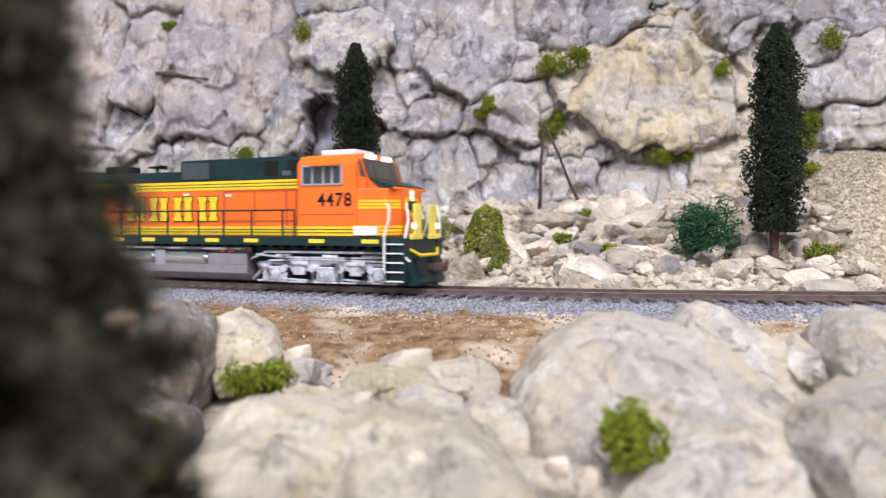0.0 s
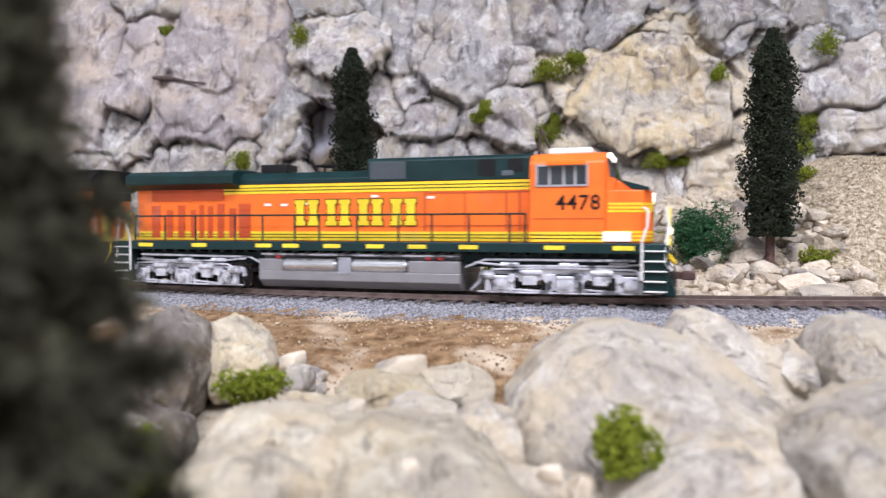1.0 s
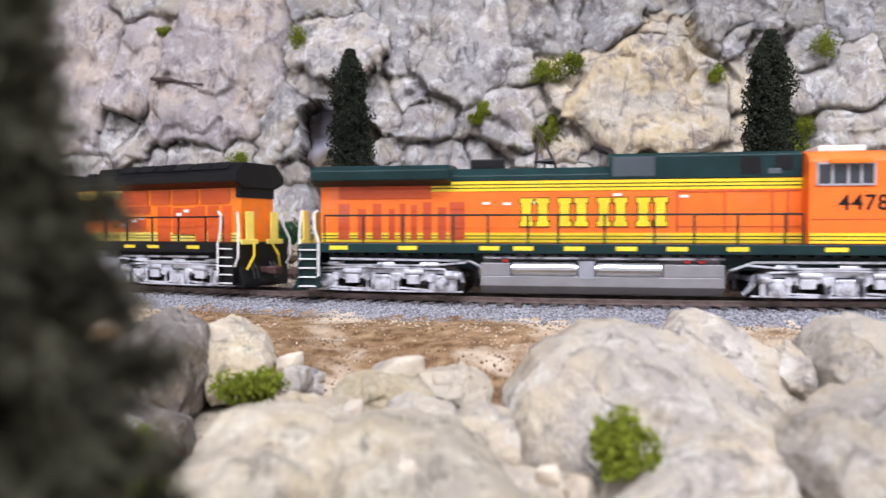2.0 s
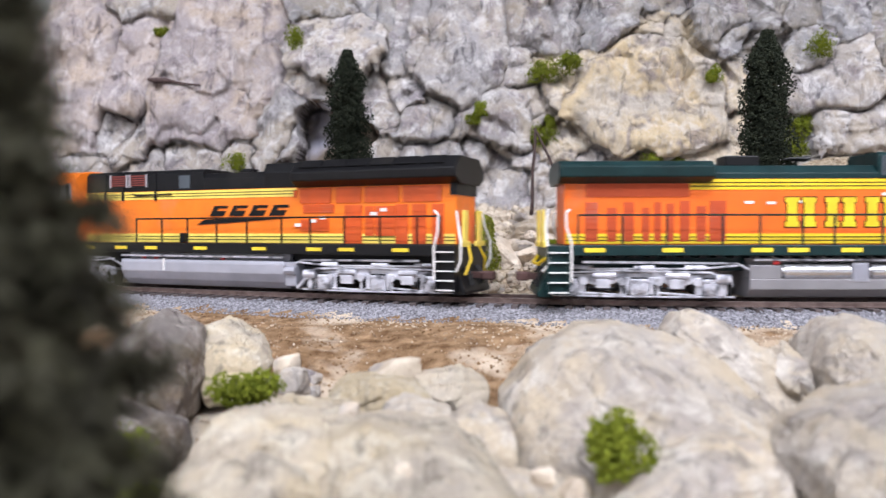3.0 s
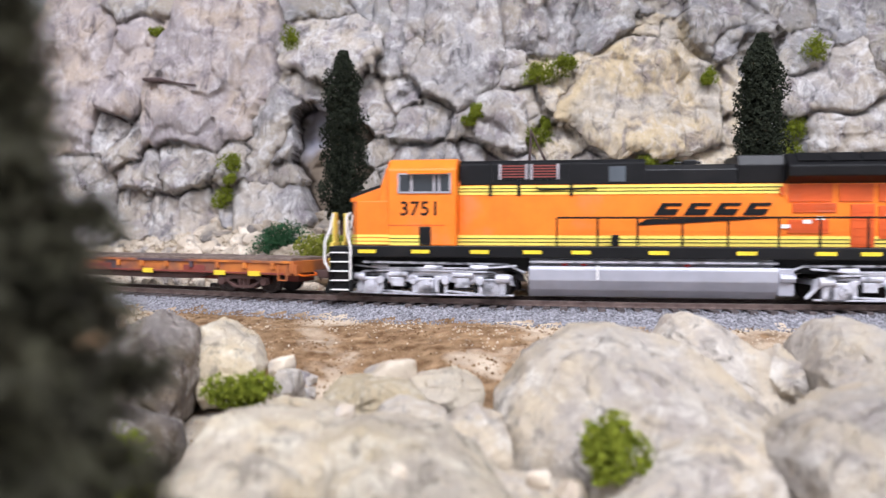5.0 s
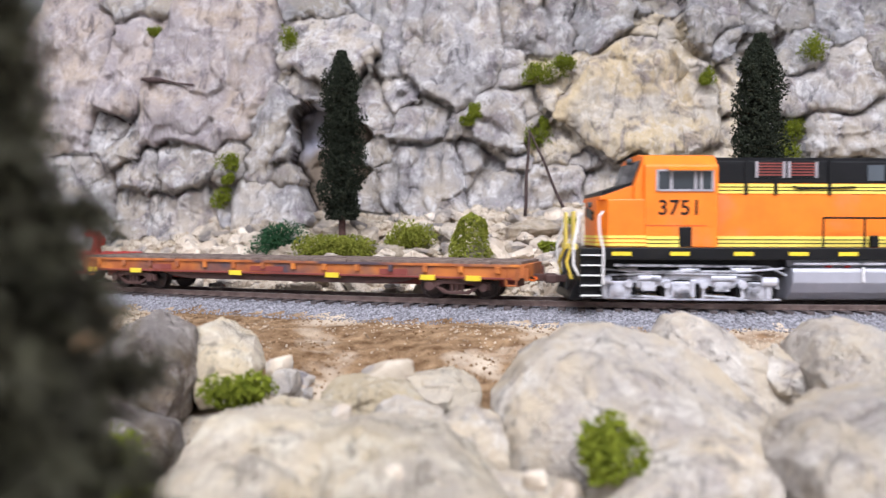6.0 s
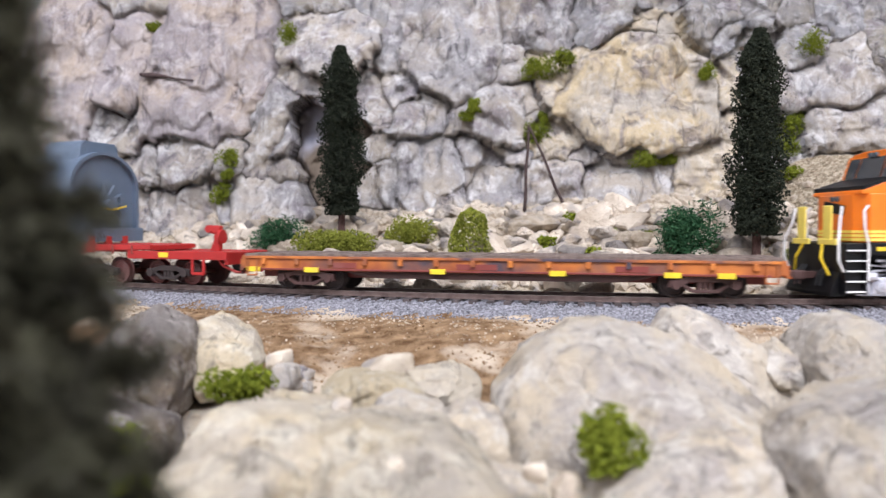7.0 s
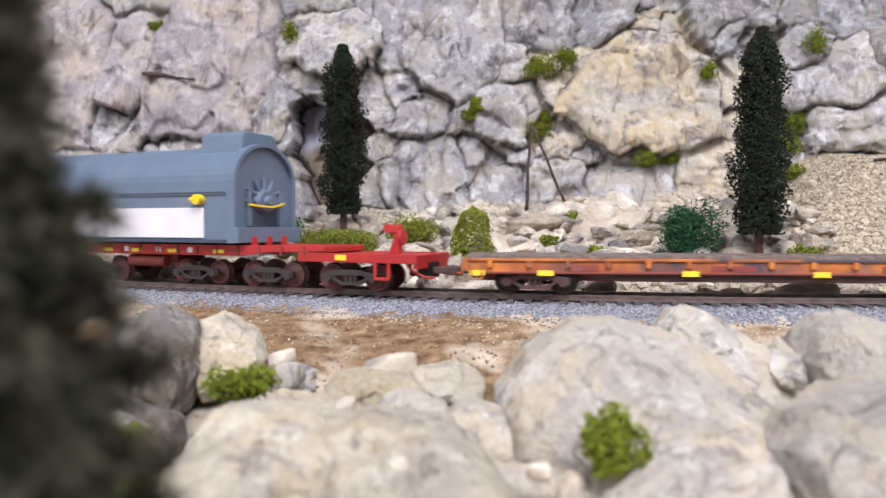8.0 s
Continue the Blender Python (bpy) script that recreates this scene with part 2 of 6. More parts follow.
def rock_shape(rng, size, level=4, planes=13, sharp=9.0, rough=0.06, grain=0.02, box=0.75, layers=0.0, facet=0.10):
    """A rounded stone cut by random planes, with relief at several scales. size: full width, depth, height in mm."""
    dirs, faces = BALLS[level]
    n = rng.normal(size=(planes, 3))
    n /= np.linalg.norm(n, axis=1)[:, None]
    n = np.concatenate([n, np.eye(3), -np.eye(3)])
    dist = np.concatenate([rng.uniform(0.72, 1.0, planes), np.full(6, 1.0)])
    dots = np.maximum(dirs @ n.T, 0) / dist
    r = (dots ** sharp).sum(axis=1) ** (-1 / sharp)
    half = np.array(size) / 2
    pts = dirs * (r * box + (1 - box))[:, None] * half
    mean = float(np.cbrt(half.prod()))
    shift = Vector(rng.uniform(-50, 50, 3))
    out = []
    for p, q in zip(pts, dirs):
        v = Vector(p / mean) + shift
        k = rough * (noise.noise(v * 1.3) + 0.4 * noise.noise(v * 2.9))
        if level > 4:
            w = Vector((v.x, v.y, v.z * 0.75)) + noise.noise_vector(v * 1.6) * 0.30
            for freq, amp in ((0.95, facet), (2.6, facet * 0.26)):
                dist, near = noise.voronoi(w * freq)
                k += amp * noise.noise(near[0] * 3.3)
                k -= amp * 0.75 * max(0.0, 1 - 7 * (dist[1] - dist[0]))
            k += grain * (1.5 * noise.noise(v * 4.6) + noise.noise(v * 9) + 0.7 * noise.noise(v * 19))
        if layers:
            k += layers * noise.noise(Vector((v.x * 0.6, v.y * 0.6, v.z * 6)))
        out.append(Vector(p) + Vector(q) * (k * mean))
    return [(v * MM)[:] for v in out], faces


def rock_object(name, rng, size, m, mat, parent=None, **kw):
    verts, faces = rock_shape(rng, size, **kw)
    me = bpy.data.meshes.new(name)
    me.from_pydata(verts, [], faces)
    me.materials.append(mat)
    me.polygons.foreach_set("use_smooth", [True] * len(faces))
    ob = new(name, me)
    ob.matrix_basis = m
    if parent is not None:
        ob.parent = parent
    return ob


# ---- relief ----
def lattice(ix, iz, seed):
    h = (ix * 374761393 + iz * 668265263 + seed * 1442695041) & 0xFFFFFFFF
    h = ((h ^ (h >> 13)) * 1274126177) & 0xFFFFFFFF
    return ((h ^ (h >> 16)) & 0xFFFF) / 32767.5 - 1.0


def ripple(x, z, seed):
    """Smooth noise from -1 to 1 over a plane, one bump a unit."""
    ix, iz = np.floor(x).astype(np.int64), np.floor(z).astype(np.int64)
    u, v = x - ix, z - iz
    u, v = u * u * u * (u * (6 * u - 15) + 10), v * v * v * (v * (6 * v - 15) + 10)
    a = lattice(ix, iz, seed) * (1 - u) + lattice(ix + 1, iz, seed) * u
    b = lattice(ix, iz + 1, seed) * (1 - u) + lattice(ix + 1, iz + 1, seed) * u
    return a * (1 - v) + b * v


def inside(x, z, ring):
    """Distance to an outline, positive within it."""
    best, hit = np.full(len(x), 1e9), np.zeros(len(x), bool)
    for (ax, az), (bx_, bz) in zip(ring, ring[1:] + ring[:1]):
        ex, ez = bx_ - ax, bz - az
        k = np.clip(((x - ax) * ex + (z - az) * ez) / (ex * ex + ez * ez), 0, 1)
        best = np.minimum(best, np.hypot(x - ax - k * ex, z - az - k * ez))
        if az != bz:
            hit ^= ((az > z) != (bz > z)) & (x < ax + ex * (z - az) / ez)
    return np.where(hit, best, -best)


# ---- the cliff: stones that butt against one another, each with its own face, tilt and relief ----
def build_cliff_back():
    xs, zs = np.concatenate([np.arange(-250, 310, 12.0), np.arange(310, 900, 30.0)]), np.arange(-10, 240, 12.0)
    bm = bmesh.new()
    rows = [[bm.verts.new((x * MM, (cliff_y(x, z) + 50 + 5 * noise.noise(Vector((x / 40, z / 40, 2)))) * MM, z * MM)) for x in xs] for z in zs]
    for p, q in zip(rows, rows[1:]):
        for i in range(len(xs) - 1):
            bm.faces.new((p[i], p[i + 1], q[i + 1], q[i]))
    bmesh.ops.solidify(bm, geom=bm.faces[:], thickness=0.06)
    return tagged(part("cliff", bm, ROCK, smooth=True), "grey and cream painted plaster rock cliff with mossy cracks", "cliff", kind="structure")


CLIFF = build_cliff_back()
CRAGS = []


def crag(back, mat, *ring):
    """One stone of the cliff: how far it stands back (mm), its paint, its outline on the face (x, z)."""
    CRAGS.append((back, mat, list(ring)))


crag(0, ROCK_PURPLE, (-170, 203), (-109, 201), (-104, 160), (-107, 124), (-120, 91), (-136, 81), (-191, 86), (-192, 126), (-183, 162))
crag(-3, ROCK_PURPLE, (-211, 177), (-186, 172), (-192, 134), (-203, 100), (-227, 111), (-223, 147))
crag(2, ROCK_PURPLE, (-274, 199), (-216, 182), (-225, 143), (-230, 110), (-233, 81), (-265, 83), (-285, 148))
crag(4, ROCK, (-258, 207), (-178, 204), (-183, 181), (-215, 171), (-243, 185))
crag(3, ROCK, (-229, 108), (-204, 98), (-209, 88), (-233, 81), (-233, 101))
crag(2, ROCK, (-204, 96), (-195, 108), (-192, 88), (-194, 71), (-208, 67), (-211, 85))
crag(-3, ROCK, (-179, 84), (-150, 83), (-144, 67), (-152, 52), (-171, 50), (-184, 67))
crag(0, ROCK, (-206, 67), (-185, 84), (-177, 56), (-209, 56))
crag(-1, ROCK, (-181, 50), (-144, 50), (-142, 29), (-145, 11), (-176, 11), (-189, 29))
crag(1, ROCK, (-208, 54), (-191, 52), (-187, 7), (-206, 7))
crag(2, ROCK, (-232, 71), (-209, 56), (-207, 33), (-238, 48), (-248, 71))
crag(3, ROCK, (-249, 41), (-208, 29), (-206, 7), (-245, 3))
crag(3, ROCK, (-141, 55), (-125, 53), (-131, 22), (-141, 29))
crag(2, ROCK, (-136, 81), (-119, 82), (-120, 63), (-133, 57), (-141, 67))
crag(-4, ROCK, (-118, 99), (-102, 118), (-84, 112), (-96, 85), (-107, 66), (-118, 55), (-124, 70))
crag(-6, ROCK, (-97, 99), (-87, 97), (-86, 85), (-92, 72), (-103, 68))
crag(-4, ROCK, (-107, 66), (-85, 70), (-77, 59), (-88, 53))
crag(-2, ROCK, (-133, 53), (-88, 54), (-70, 30), (-124, 22), (-138, 40))
crag(-9, ROCK, (-96, 166), (-53, 169), (-34, 160), (-31, 144), (-60, 117), (-77, 125), (-91, 134), (-104, 150))
crag(-4, ROCK, (-87, 128), (-64, 121), (-67, 112), (-82, 112), (-96, 124))
crag(0, ROCK_GREY, (-105, 201), (-66, 195), (-57, 175), (-92, 167), (-102, 176))
crag(0, ROCK_GREY, (-62, 199), (-31, 198), (-26, 158), (-42, 166))
crag(1, ROCK, (-31, 194), (-15, 194), (-15, 157), (-17, 128), (-32, 130), (-30, 158))
crag(-2, ROCK, (-15, 194), (1, 193), (-2, 157), (-13, 130), (-17, 130))
crag(-5, ROCK, (2, 197), (39, 196), (46, 156), (43, 121), (33, 116), (15, 103), (4, 114), (-9, 126), (-6, 149))
crag(-2, ROCK, (51, 195), (93, 194), (89, 143), (73, 141), (62, 142), (53, 144), (46, 160))
crag(-3, ROCK, (50, 138), (53, 141), (59, 140), (62, 121), (51, 116), (43, 117), (44, 129))
crag(-4, ROCK, (38, 116), (62, 117), (68, 94), (61, 84), (57, 73), (33, 84), (26, 93))
crag(-2, ROCK_CREAM, (66, 132), (82, 128), (87, 120), (76, 113), (70, 102), (64, 125))
crag(0, ROCK_CREAM, (70, 89), (86, 90), (92, 80), (89, 69), (66, 69), (68, 78))
crag(-8, ROCK_CREAM, (103, 139), (120, 148), (158, 147), (168, 135), (179, 122), (179, 100), (181, 82), (161, 75), (120, 76), (103, 78), (89, 91), (81, 96), (89, 118))
crag(-2, ROCK_GREY, (92, 166), (104, 193), (129, 192), (129, 153), (109, 141), (100, 143))
crag(-1, ROCK_CREAM, (133, 163), (147, 163), (145, 157), (129, 157))
crag(-1, ROCK_CREAM, (129, 155), (145, 155), (144, 148), (127, 149))
crag(2, ROCK_GREY, (133, 192), (161, 191), (158, 166), (135, 165))
crag(2, ROCK_CREAM, (149, 159), (161, 156), (160, 148), (146, 148))
crag(-4, ROCK_GREY, (163, 191), (196, 190), (194, 159), (181, 152), (172, 137), (163, 141), (161, 156))
crag(-2, ROCK_GREY, (181, 154), (194, 159), (192, 140), (178, 133))
crag(0, ROCK_CREAM, (183, 131), (194, 135), (190, 104), (177, 98), (178, 119))
crag(0, ROCK_CREAM, (179, 98), (193, 100), (191, 80), (181, 82))
crag(0, ROCK_GREY, (200, 190), (244, 188), (241, 158), (220, 149), (197, 152))
crag(3, ROCK_GREY, (196, 150), (220, 148), (212, 133), (196, 100), (194, 137))
crag(-2, ROCK_GREY, (225, 145), (237, 149), (244, 141), (239, 128), (225, 125), (219, 132))
crag(-2, ROCK_GREY, (246, 188), (274, 187), (269, 153), (254, 146), (245, 158))
crag(-5, ROCK, (246, 134), (270, 146), (268, 113), (262, 101), (239, 99), (222, 96), (213, 100), (215, 121), (232, 125))
crag(-5, ROCK, (229, 94), (265, 101), (291, 100), (287, 64), (226, 68))
crag(-1, ROCK_GREY, (279, 187), (311, 186), (301, 105), (269, 124), (268, 139))
crag(5, ROCK, (193, 98), (227, 94), (225, 71), (194, 75))
crag(-5, ROCK, (-17, 103), (-2, 114), (11, 103), (10, 88), (-11, 82), (-26, 86))
crag(3, ROCK, (-45, 135), (-32, 130), (-26, 115), (-26, 88), (-52, 98))
crag(0, ROCK, (-32, 128), (-17, 126), (-9, 122), (-6, 114), (-22, 105), (-30, 111))
crag(-2, ROCK, (11, 97), (22, 103), (27, 93), (25, 86), (11, 86))
crag(-5, ROCK, (-25, 73), (-11, 81), (11, 80), (19, 66), (19, 40), (7, 30), (-18, 28), (-30, 48), (-33, 62))
crag(2, ROCK, (-51, 81), (-25, 80), (-29, 68), (-51, 68))
crag(0, ROCK, (-51, 61), (-31, 60), (-31, 40), (-50, 40))
crag(2, ROCK, (-50, 39), (-21, 35), (-21, 19), (-57, 19))
crag(0, ROCK, (20, 82), (33, 83), (50, 71), (43, 65), (23, 51), (19, 66))
crag(0, ROCK, (31, 62), (59, 65), (58, 42), (39, 39), (25, 47))
crag(1, ROCK, (34, 84), (61, 73), (61, 66), (50, 69))
crag(-2, ROCK, (66, 67), (97, 65), (98, 37), (67, 37), (60, 51))
crag(-1, ROCK, (96, 63), (136, 65), (137, 31), (97, 31))
crag(0, ROCK, (137, 63), (151, 66), (151, 33), (139, 31))
crag(-2, ROCK_CREAM, (154, 72), (183, 77), (184, 43), (180, 26), (154, 33))
crag(-3, ROCK, (91, 69), (100, 72), (103, 65), (96, 60))
crag(0, ROCK, (121, 75), (133, 74), (132, 66), (119, 68))
crag(2, ROCK, (190, 71), (229, 73), (227, 50), (188, 47))
crag(0, ROCK, (232, 74), (296, 70), (291, 27), (229, 33))
crag(0, ROCK, (184, 43), (230, 47), (226, 6), (181, 6))
crag(2, ROCK, (21, 33), (83, 33), (82, 2), (20, 2))
crag(2, ROCK, (83, 31), (183, 26), (181, 3), (82, 2))
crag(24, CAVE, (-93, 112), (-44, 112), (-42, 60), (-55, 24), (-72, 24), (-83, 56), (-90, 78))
for k in range(6):
    crag(4, ROCK, (-260 + 100 * k, 200), (-165 + 100 * k, 198), (-165 + 100 * k, 236), (-260 + 100 * k, 238))
for k in range(6):
    crag(3, ROCK, (300 + 100 * k, 120), (392 + 100 * k, 110), (394 + 100 * k, 236), (304 + 100 * k, 236))
    crag(3, ROCK, (300 + 100 * k, -8), (392 + 100 * k, -8), (390 + 100 * k, 102), (300 + 100 * k, 112))
for k in range(7):
    crag(5, ROCK, (-250 + 80 * k, -8), (-176 + 80 * k, -8), (-176 + 80 * k, 24), (-250 + 80 * k, 26))


def build_crags():
    xs = np.concatenate([np.arange(-292, 300, 0.85), np.arange(300, 880, 10.0)])
    zs = np.concatenate([np.arange(-8, 20, 4.0), np.arange(20, 186, 0.85), np.arange(186, 236, 5.0)])
    gx, gz = np.meshgrid(xs, zs)
    X, Z = gx.ravel(), gz.ravel()
    wx = X + 3.0 * ripple(X / 17, Z / 17, 1) + 1.3 * ripple(X / 6, Z / 6, 2) + 0.5 * ripple(X / 2.4, Z / 2.4, 3)
    wz = Z + 3.0 * ripple(X / 17, Z / 17, 4) + 1.3 * ripple(X / 6, Z / 6, 5) + 0.5 * ripple(X / 2.4, Z / 2.4, 6)
    first, second, who = np.full(len(X), -1e9), np.full(len(X), -1e9), np.zeros(len(X), int)
    for i, (_, _, ring) in enumerate(CRAGS):
        s = inside(wx, wz, ring)
        up = s > first
        second = np.where(up, first, np.maximum(second, s))
        first, who = np.where(up, s, first), np.where(up, i, who)
    e = np.clip((first - second) / 2, 0, None)
    rng = np.random.default_rng(19)
    n = len(CRAGS)
    cx = np.array([np.mean([p[0] for p in r]) for _, _, r in CRAGS])
    cz = np.array([np.mean([p[1] for p in r]) for _, _, r in CRAGS])
    size = np.array([min(max(p[0] for p in r) - min(p[0] for p in r), max(p[1] for p in r) - min(p[1] for p in r)) for _, _, r in CRAGS])
    back = np.array([c[0] for c in CRAGS], float)
    back += rng.normal(0, 1.6, n)
    tx, tz = rng.normal(0, 0.13, n), rng.normal(-0.15, 0.10, n)
    level = ((cx > 70) & (cz < 66)) | ((cx > 190) & (cz < 110)) | (rng.uniform(0, 1, n) < 0.12)
    tx, tz = tx * np.clip(40 / size, 0.4, 1.2), tz * np.clip(40 / size, 0.4, 1.2)
    worn = np.clip(0.5 + 0.9 * ripple(X / 31, Z / 31, 21), 0.0, 1.0)
    round_off = np.clip(size[who] * 0.22, 2.0, 8) * (0.35 + worn)
    bulge = np.clip(size[who] * 0.11, 1.8, 5.0) * (0.35 + 0.9 * np.clip(0.5 + ripple(X / 27, Z / 27, 22), 0, 1))
    k = np.clip(e / round_off, 0, 1)
    out = bulge * (1 - (1 - k) ** 2) - back[who]
    out += tx[who] * (X - cx[who]) + tz[who] * (Z - cz[who])
    # broken faces within each stone
    seeds = rng.uniform((-300, 0), (320, 240), (640, 2))
    sx, sz, so = rng.normal(0, 0.24, 640), rng.normal(-0.05, 0.22, 640), rng.normal(0, 1.1, 640)
    ux, uz = X + 3 * ripple(X / 14, Z / 14, 7) + who * 3.7, Z + 3 * ripple(X / 14, Z / 14, 8)
    gap, plane, other = np.zeros(len(X)), np.zeros(len(X)), np.zeros(len(X))
    for i in range(0, len(X), 8000):
        dx = (ux[i:i + 8000, None] - seeds[:, 0] + 310) % 620 - 310
        dz = uz[i:i + 8000, None] - seeds[:, 1]
        d = np.hypot(dx, dz * 0.62)
        two = np.argpartition(d, 1, axis=1)[:, :2]
        r = np.arange(len(two))
        swap = d[r, two[:, 0]] > d[r, two[:, 1]]
        p, q = np.where(swap, two[:, 1], two[:, 0]), np.where(swap, two[:, 0], two[:, 1])
        gap[i:i + 8000] = d[r, q] - d[r, p]
        plane[i:i + 8000] = sx[p] * dx[r, p] + sz[p] * dz[r, p] + so[p]
        other[i:i + 8000] = sx[q] * dx[r, q] + sz[q] * dz[r, q] + so[q]
    near = 0.5 + 0.5 * np.clip(gap / 2.2, 0, 1)
    out += (near * plane + (1 - near) * other) * (0.35 + 0.65 * k) * np.clip(0.55 + 0.8 * ripple(X / 40, Z / 40, 23), 0.1, 1.1)
    out -= 1.6 * np.clip(1 - gap / 1.5, 0, 1) * np.clip(ripple(X / 23, Z / 23, 9) * 3, 0, 1)
    # weathering: broad swells, upright flutes or level beds, grain
    out += 2.6 * ripple(X / 34, Z / 34, 10) + 1.5 * ripple(X / 13, Z / 15, 11) + 0.75 * ripple(X / 5.5, Z / 6.5, 12) + 0.42 * ripple(X / 2.6, Z / 3, 13)
    flute = 1.2 * ripple(X / 5.2 + 0.25 * ripple(X / 20, Z / 20, 14), Z / 33, 15) + 0.6 * ripple(X / 2.4, Z / 19, 16)
    bed = 1.2 * ripple(X / 36, Z / 4.6 + 0.4 * ripple(X / 25, Z / 25, 17), 18) + 0.6 * ripple(X / 17, Z / 2.3, 19)
    out += np.where(level[who], bed, flute) * k
    out -= 2.7 * np.exp(-e / 0.8) * np.clip(0.6 + 1.1 * ripple(X / 19, Z / 19, 20), 0.05, 1.5)
    base = 462 - 0.12 * X + 0.22 * (Z - 30)
    P = np.stack([X, base - out, Z], 1) * MM
    w, h = len(xs), len(zs)
    a = (np.arange(h - 1)[:, None] * w + np.arange(w - 1)).ravel()
    quads = np.stack([a, a + 1, a + w + 1, a + w], 1)
    owner = who[a]
    keep = ~((first[a] < -2.5) & (X[a] < -262))
    for i, (_, mat, _) in enumerate(CRAGS):
        f = quads[(owner == i) & keep]
        if len(f) < 4:
            continue
        used, inv = np.unique(f, return_inverse=True)
        f = inv.reshape(-1, 4)
        edges = np.concatenate([f[:, [j, (j + 1) % 4]] for j in range(4)])
        code = np.sort(edges, 1) @ np.array([len(used), 1])
        _, at, count = np.unique(code, return_index=True, return_counts=True)
        rim = edges[at[count == 1]]
        m = len(used)
        v = P[used]
        deep = v + np.array([0, 0.022, 0])
        faces = f.tolist() + [(q, p, m + p, m + q) for p, q in rim.tolist()]
        me = bpy.data.meshes.new("rock")
        me.from_pydata(np.concatenate([v, deep]).tolist(), [], faces)
        me.materials.append(mat)
        me.polygons.foreach_set("use_smooth", [True] * len(faces))
        ob = new("rock", me)
        ob.parent = CLIFF


build_crags()


# ---- boulders in front of the line ----
front_rng = np.random.default_rng(5)


def boulder(y, deep, mat, label, *ring):
    """A weathered block: its outline seen from the aisle (x, z), swelling to its depth, with broken faces and grain."""
    big = deep > 12
    dirs, faces = BALLS[6 if big else 4]
    cx, cz = np.mean([p[0] for p in ring]), np.mean([p[1] for p in ring])
    sink = 0.045 * deep if big else 0.0
    lo, hi = np.zeros(len(dirs)), np.full(len(dirs), 200.0)
    flat = np.hypot(dirs[:, 0], dirs[:, 2]) + 1e-9
    ux, uz = dirs[:, 0] / flat, dirs[:, 2] / flat
    for _ in range(18):
        mid = (lo + hi) / 2
        ok = inside(cx + ux * mid, cz + uz * mid, list(ring)) > 0
        lo, hi = np.where(ok, mid, lo), np.where(ok, hi, mid)
    lift = np.abs(dirs[:, 1])
    r = lo * (1 - lift ** 2.6) ** (1 / 2.6) if big else lo * np.sqrt(1 - lift ** 2)
    yy = np.sign(dirs[:, 1]) * (1 - np.clip(flat, 0, 1) ** 2.6) ** (1 / 2.6) * deep / 2
    px, pz = ux * r, uz * r
    mean = deep / 2
    shift = Vector(front_rng.uniform(-50, 50, 3))
    P = np.stack([px, yy, pz], 1)
    for _ in range((9 if deep > 30 else 16) if big else 6):
        n = front_rng.normal(size=3) * (0.8, 0.5, 0.7) + (0, -0.7, 0.35)
        n /= np.linalg.norm(n)
        reach = P @ n
        P -= np.outer(np.clip(reach - reach.max() * front_rng.uniform(0.70, 0.92), 0, None) * 0.92, n)
    # the face leans back from the aisle
    P[:, 1] += 0.45 * P[:, 2] * (big and mat is not BOULDER_DARK)
    verts = []
    for (x, q, z), d in zip(P, dirs):
        v = Vector((x, q, z)) / 20 + shift
        k = 1.0 * noise.noise(v * 1.1) + 0.6 * noise.noise(v * 2.7)
        if big:
            w = v * 1.6 + noise.noise_vector(v * 1.5) * 0.35
            dist, near = noise.voronoi(Vector((w.x, w.y, w.z * 1.5)))
            k += 1.0 * noise.noise(near[0] * 3.3) * min(1.0, 5 * (dist[1] - dist[0]))
            k -= 1.5 * max(0.0, 1 - 13 * (dist[1] - dist[0])) * max(0.0, noise.noise(v * 1.7) + 0.1)
            k += 0.5 * noise.noise(v * 5) + 0.34 * noise.noise(v * 11) + 0.2 * noise.noise(v * 24)
        else:
            k *= 0.12 * mean
        verts.append(((x + d[0] * k + cx) * MM, (q + d[1] * k * 1.4 + y) * MM, (z + d[2] * k + cz - sink) * MM))
    me = bpy.data.meshes.new("boulder")
    me.from_pydata(verts, [], faces)
    me.materials.append(mat)
    me.polygons.foreach_set("use_smooth", [True] * len(faces))
    tagged(new("boulder", me), label, "boulder", "boulders below the line")


def pebble(x, y, z, w, h, mat, label):
    ob = rock_object("stone", front_rng, (w * 1.15, w, h * 1.15), pose(x * MM, y * MM, z * MM, 0, front_rng.uniform(-15, 15), 0), mat, level=4, planes=12, sharp=30, rough=0.05, box=1.0)
    tagged(ob, label, "stone", "loose stones among the boulders")


PALE = "large pale grey weathered boulder on the embankment"
SHADE_PAINTED = "dark grey craggy boulder with the conifer's shade in its colour"
CREAM = "broad cream weathered boulder on the embankment"
SMALL = "small cream stone between the boulders"
GREY_STONE = "small grey stone on the bank"
# the two boulders by the conifer carry its shade in their paint
boulder(195, 34, BOULDER_DARK, SHADE_PAINTED, (-84, 2), (-72, 6), (-63, 2), (-60, -10), (-62, -20), (-69, -26), (-83, -28), (-90, -14))
boulder(168, 34, BOULDER_DARK, SHADE_PAINTED, (-80, -11), (-59, -18), (-58, -24), (-62, -37), (-61, -45), (-80, -45))
boulder(205, 26, BOULDER_CREAM, CREAM, (-66, 0), (-60, 3), (-49, -2), (-45, -10), (-49, -18), (-59, -19), (-65, -11))
boulder(140, 30, BOULDER_CREAM, CREAM, (-48, -16), (-45, -11), (-41, -7), (-32, -8), (-22, -9), (-16, -13), (-20, -17), (-37, -18))
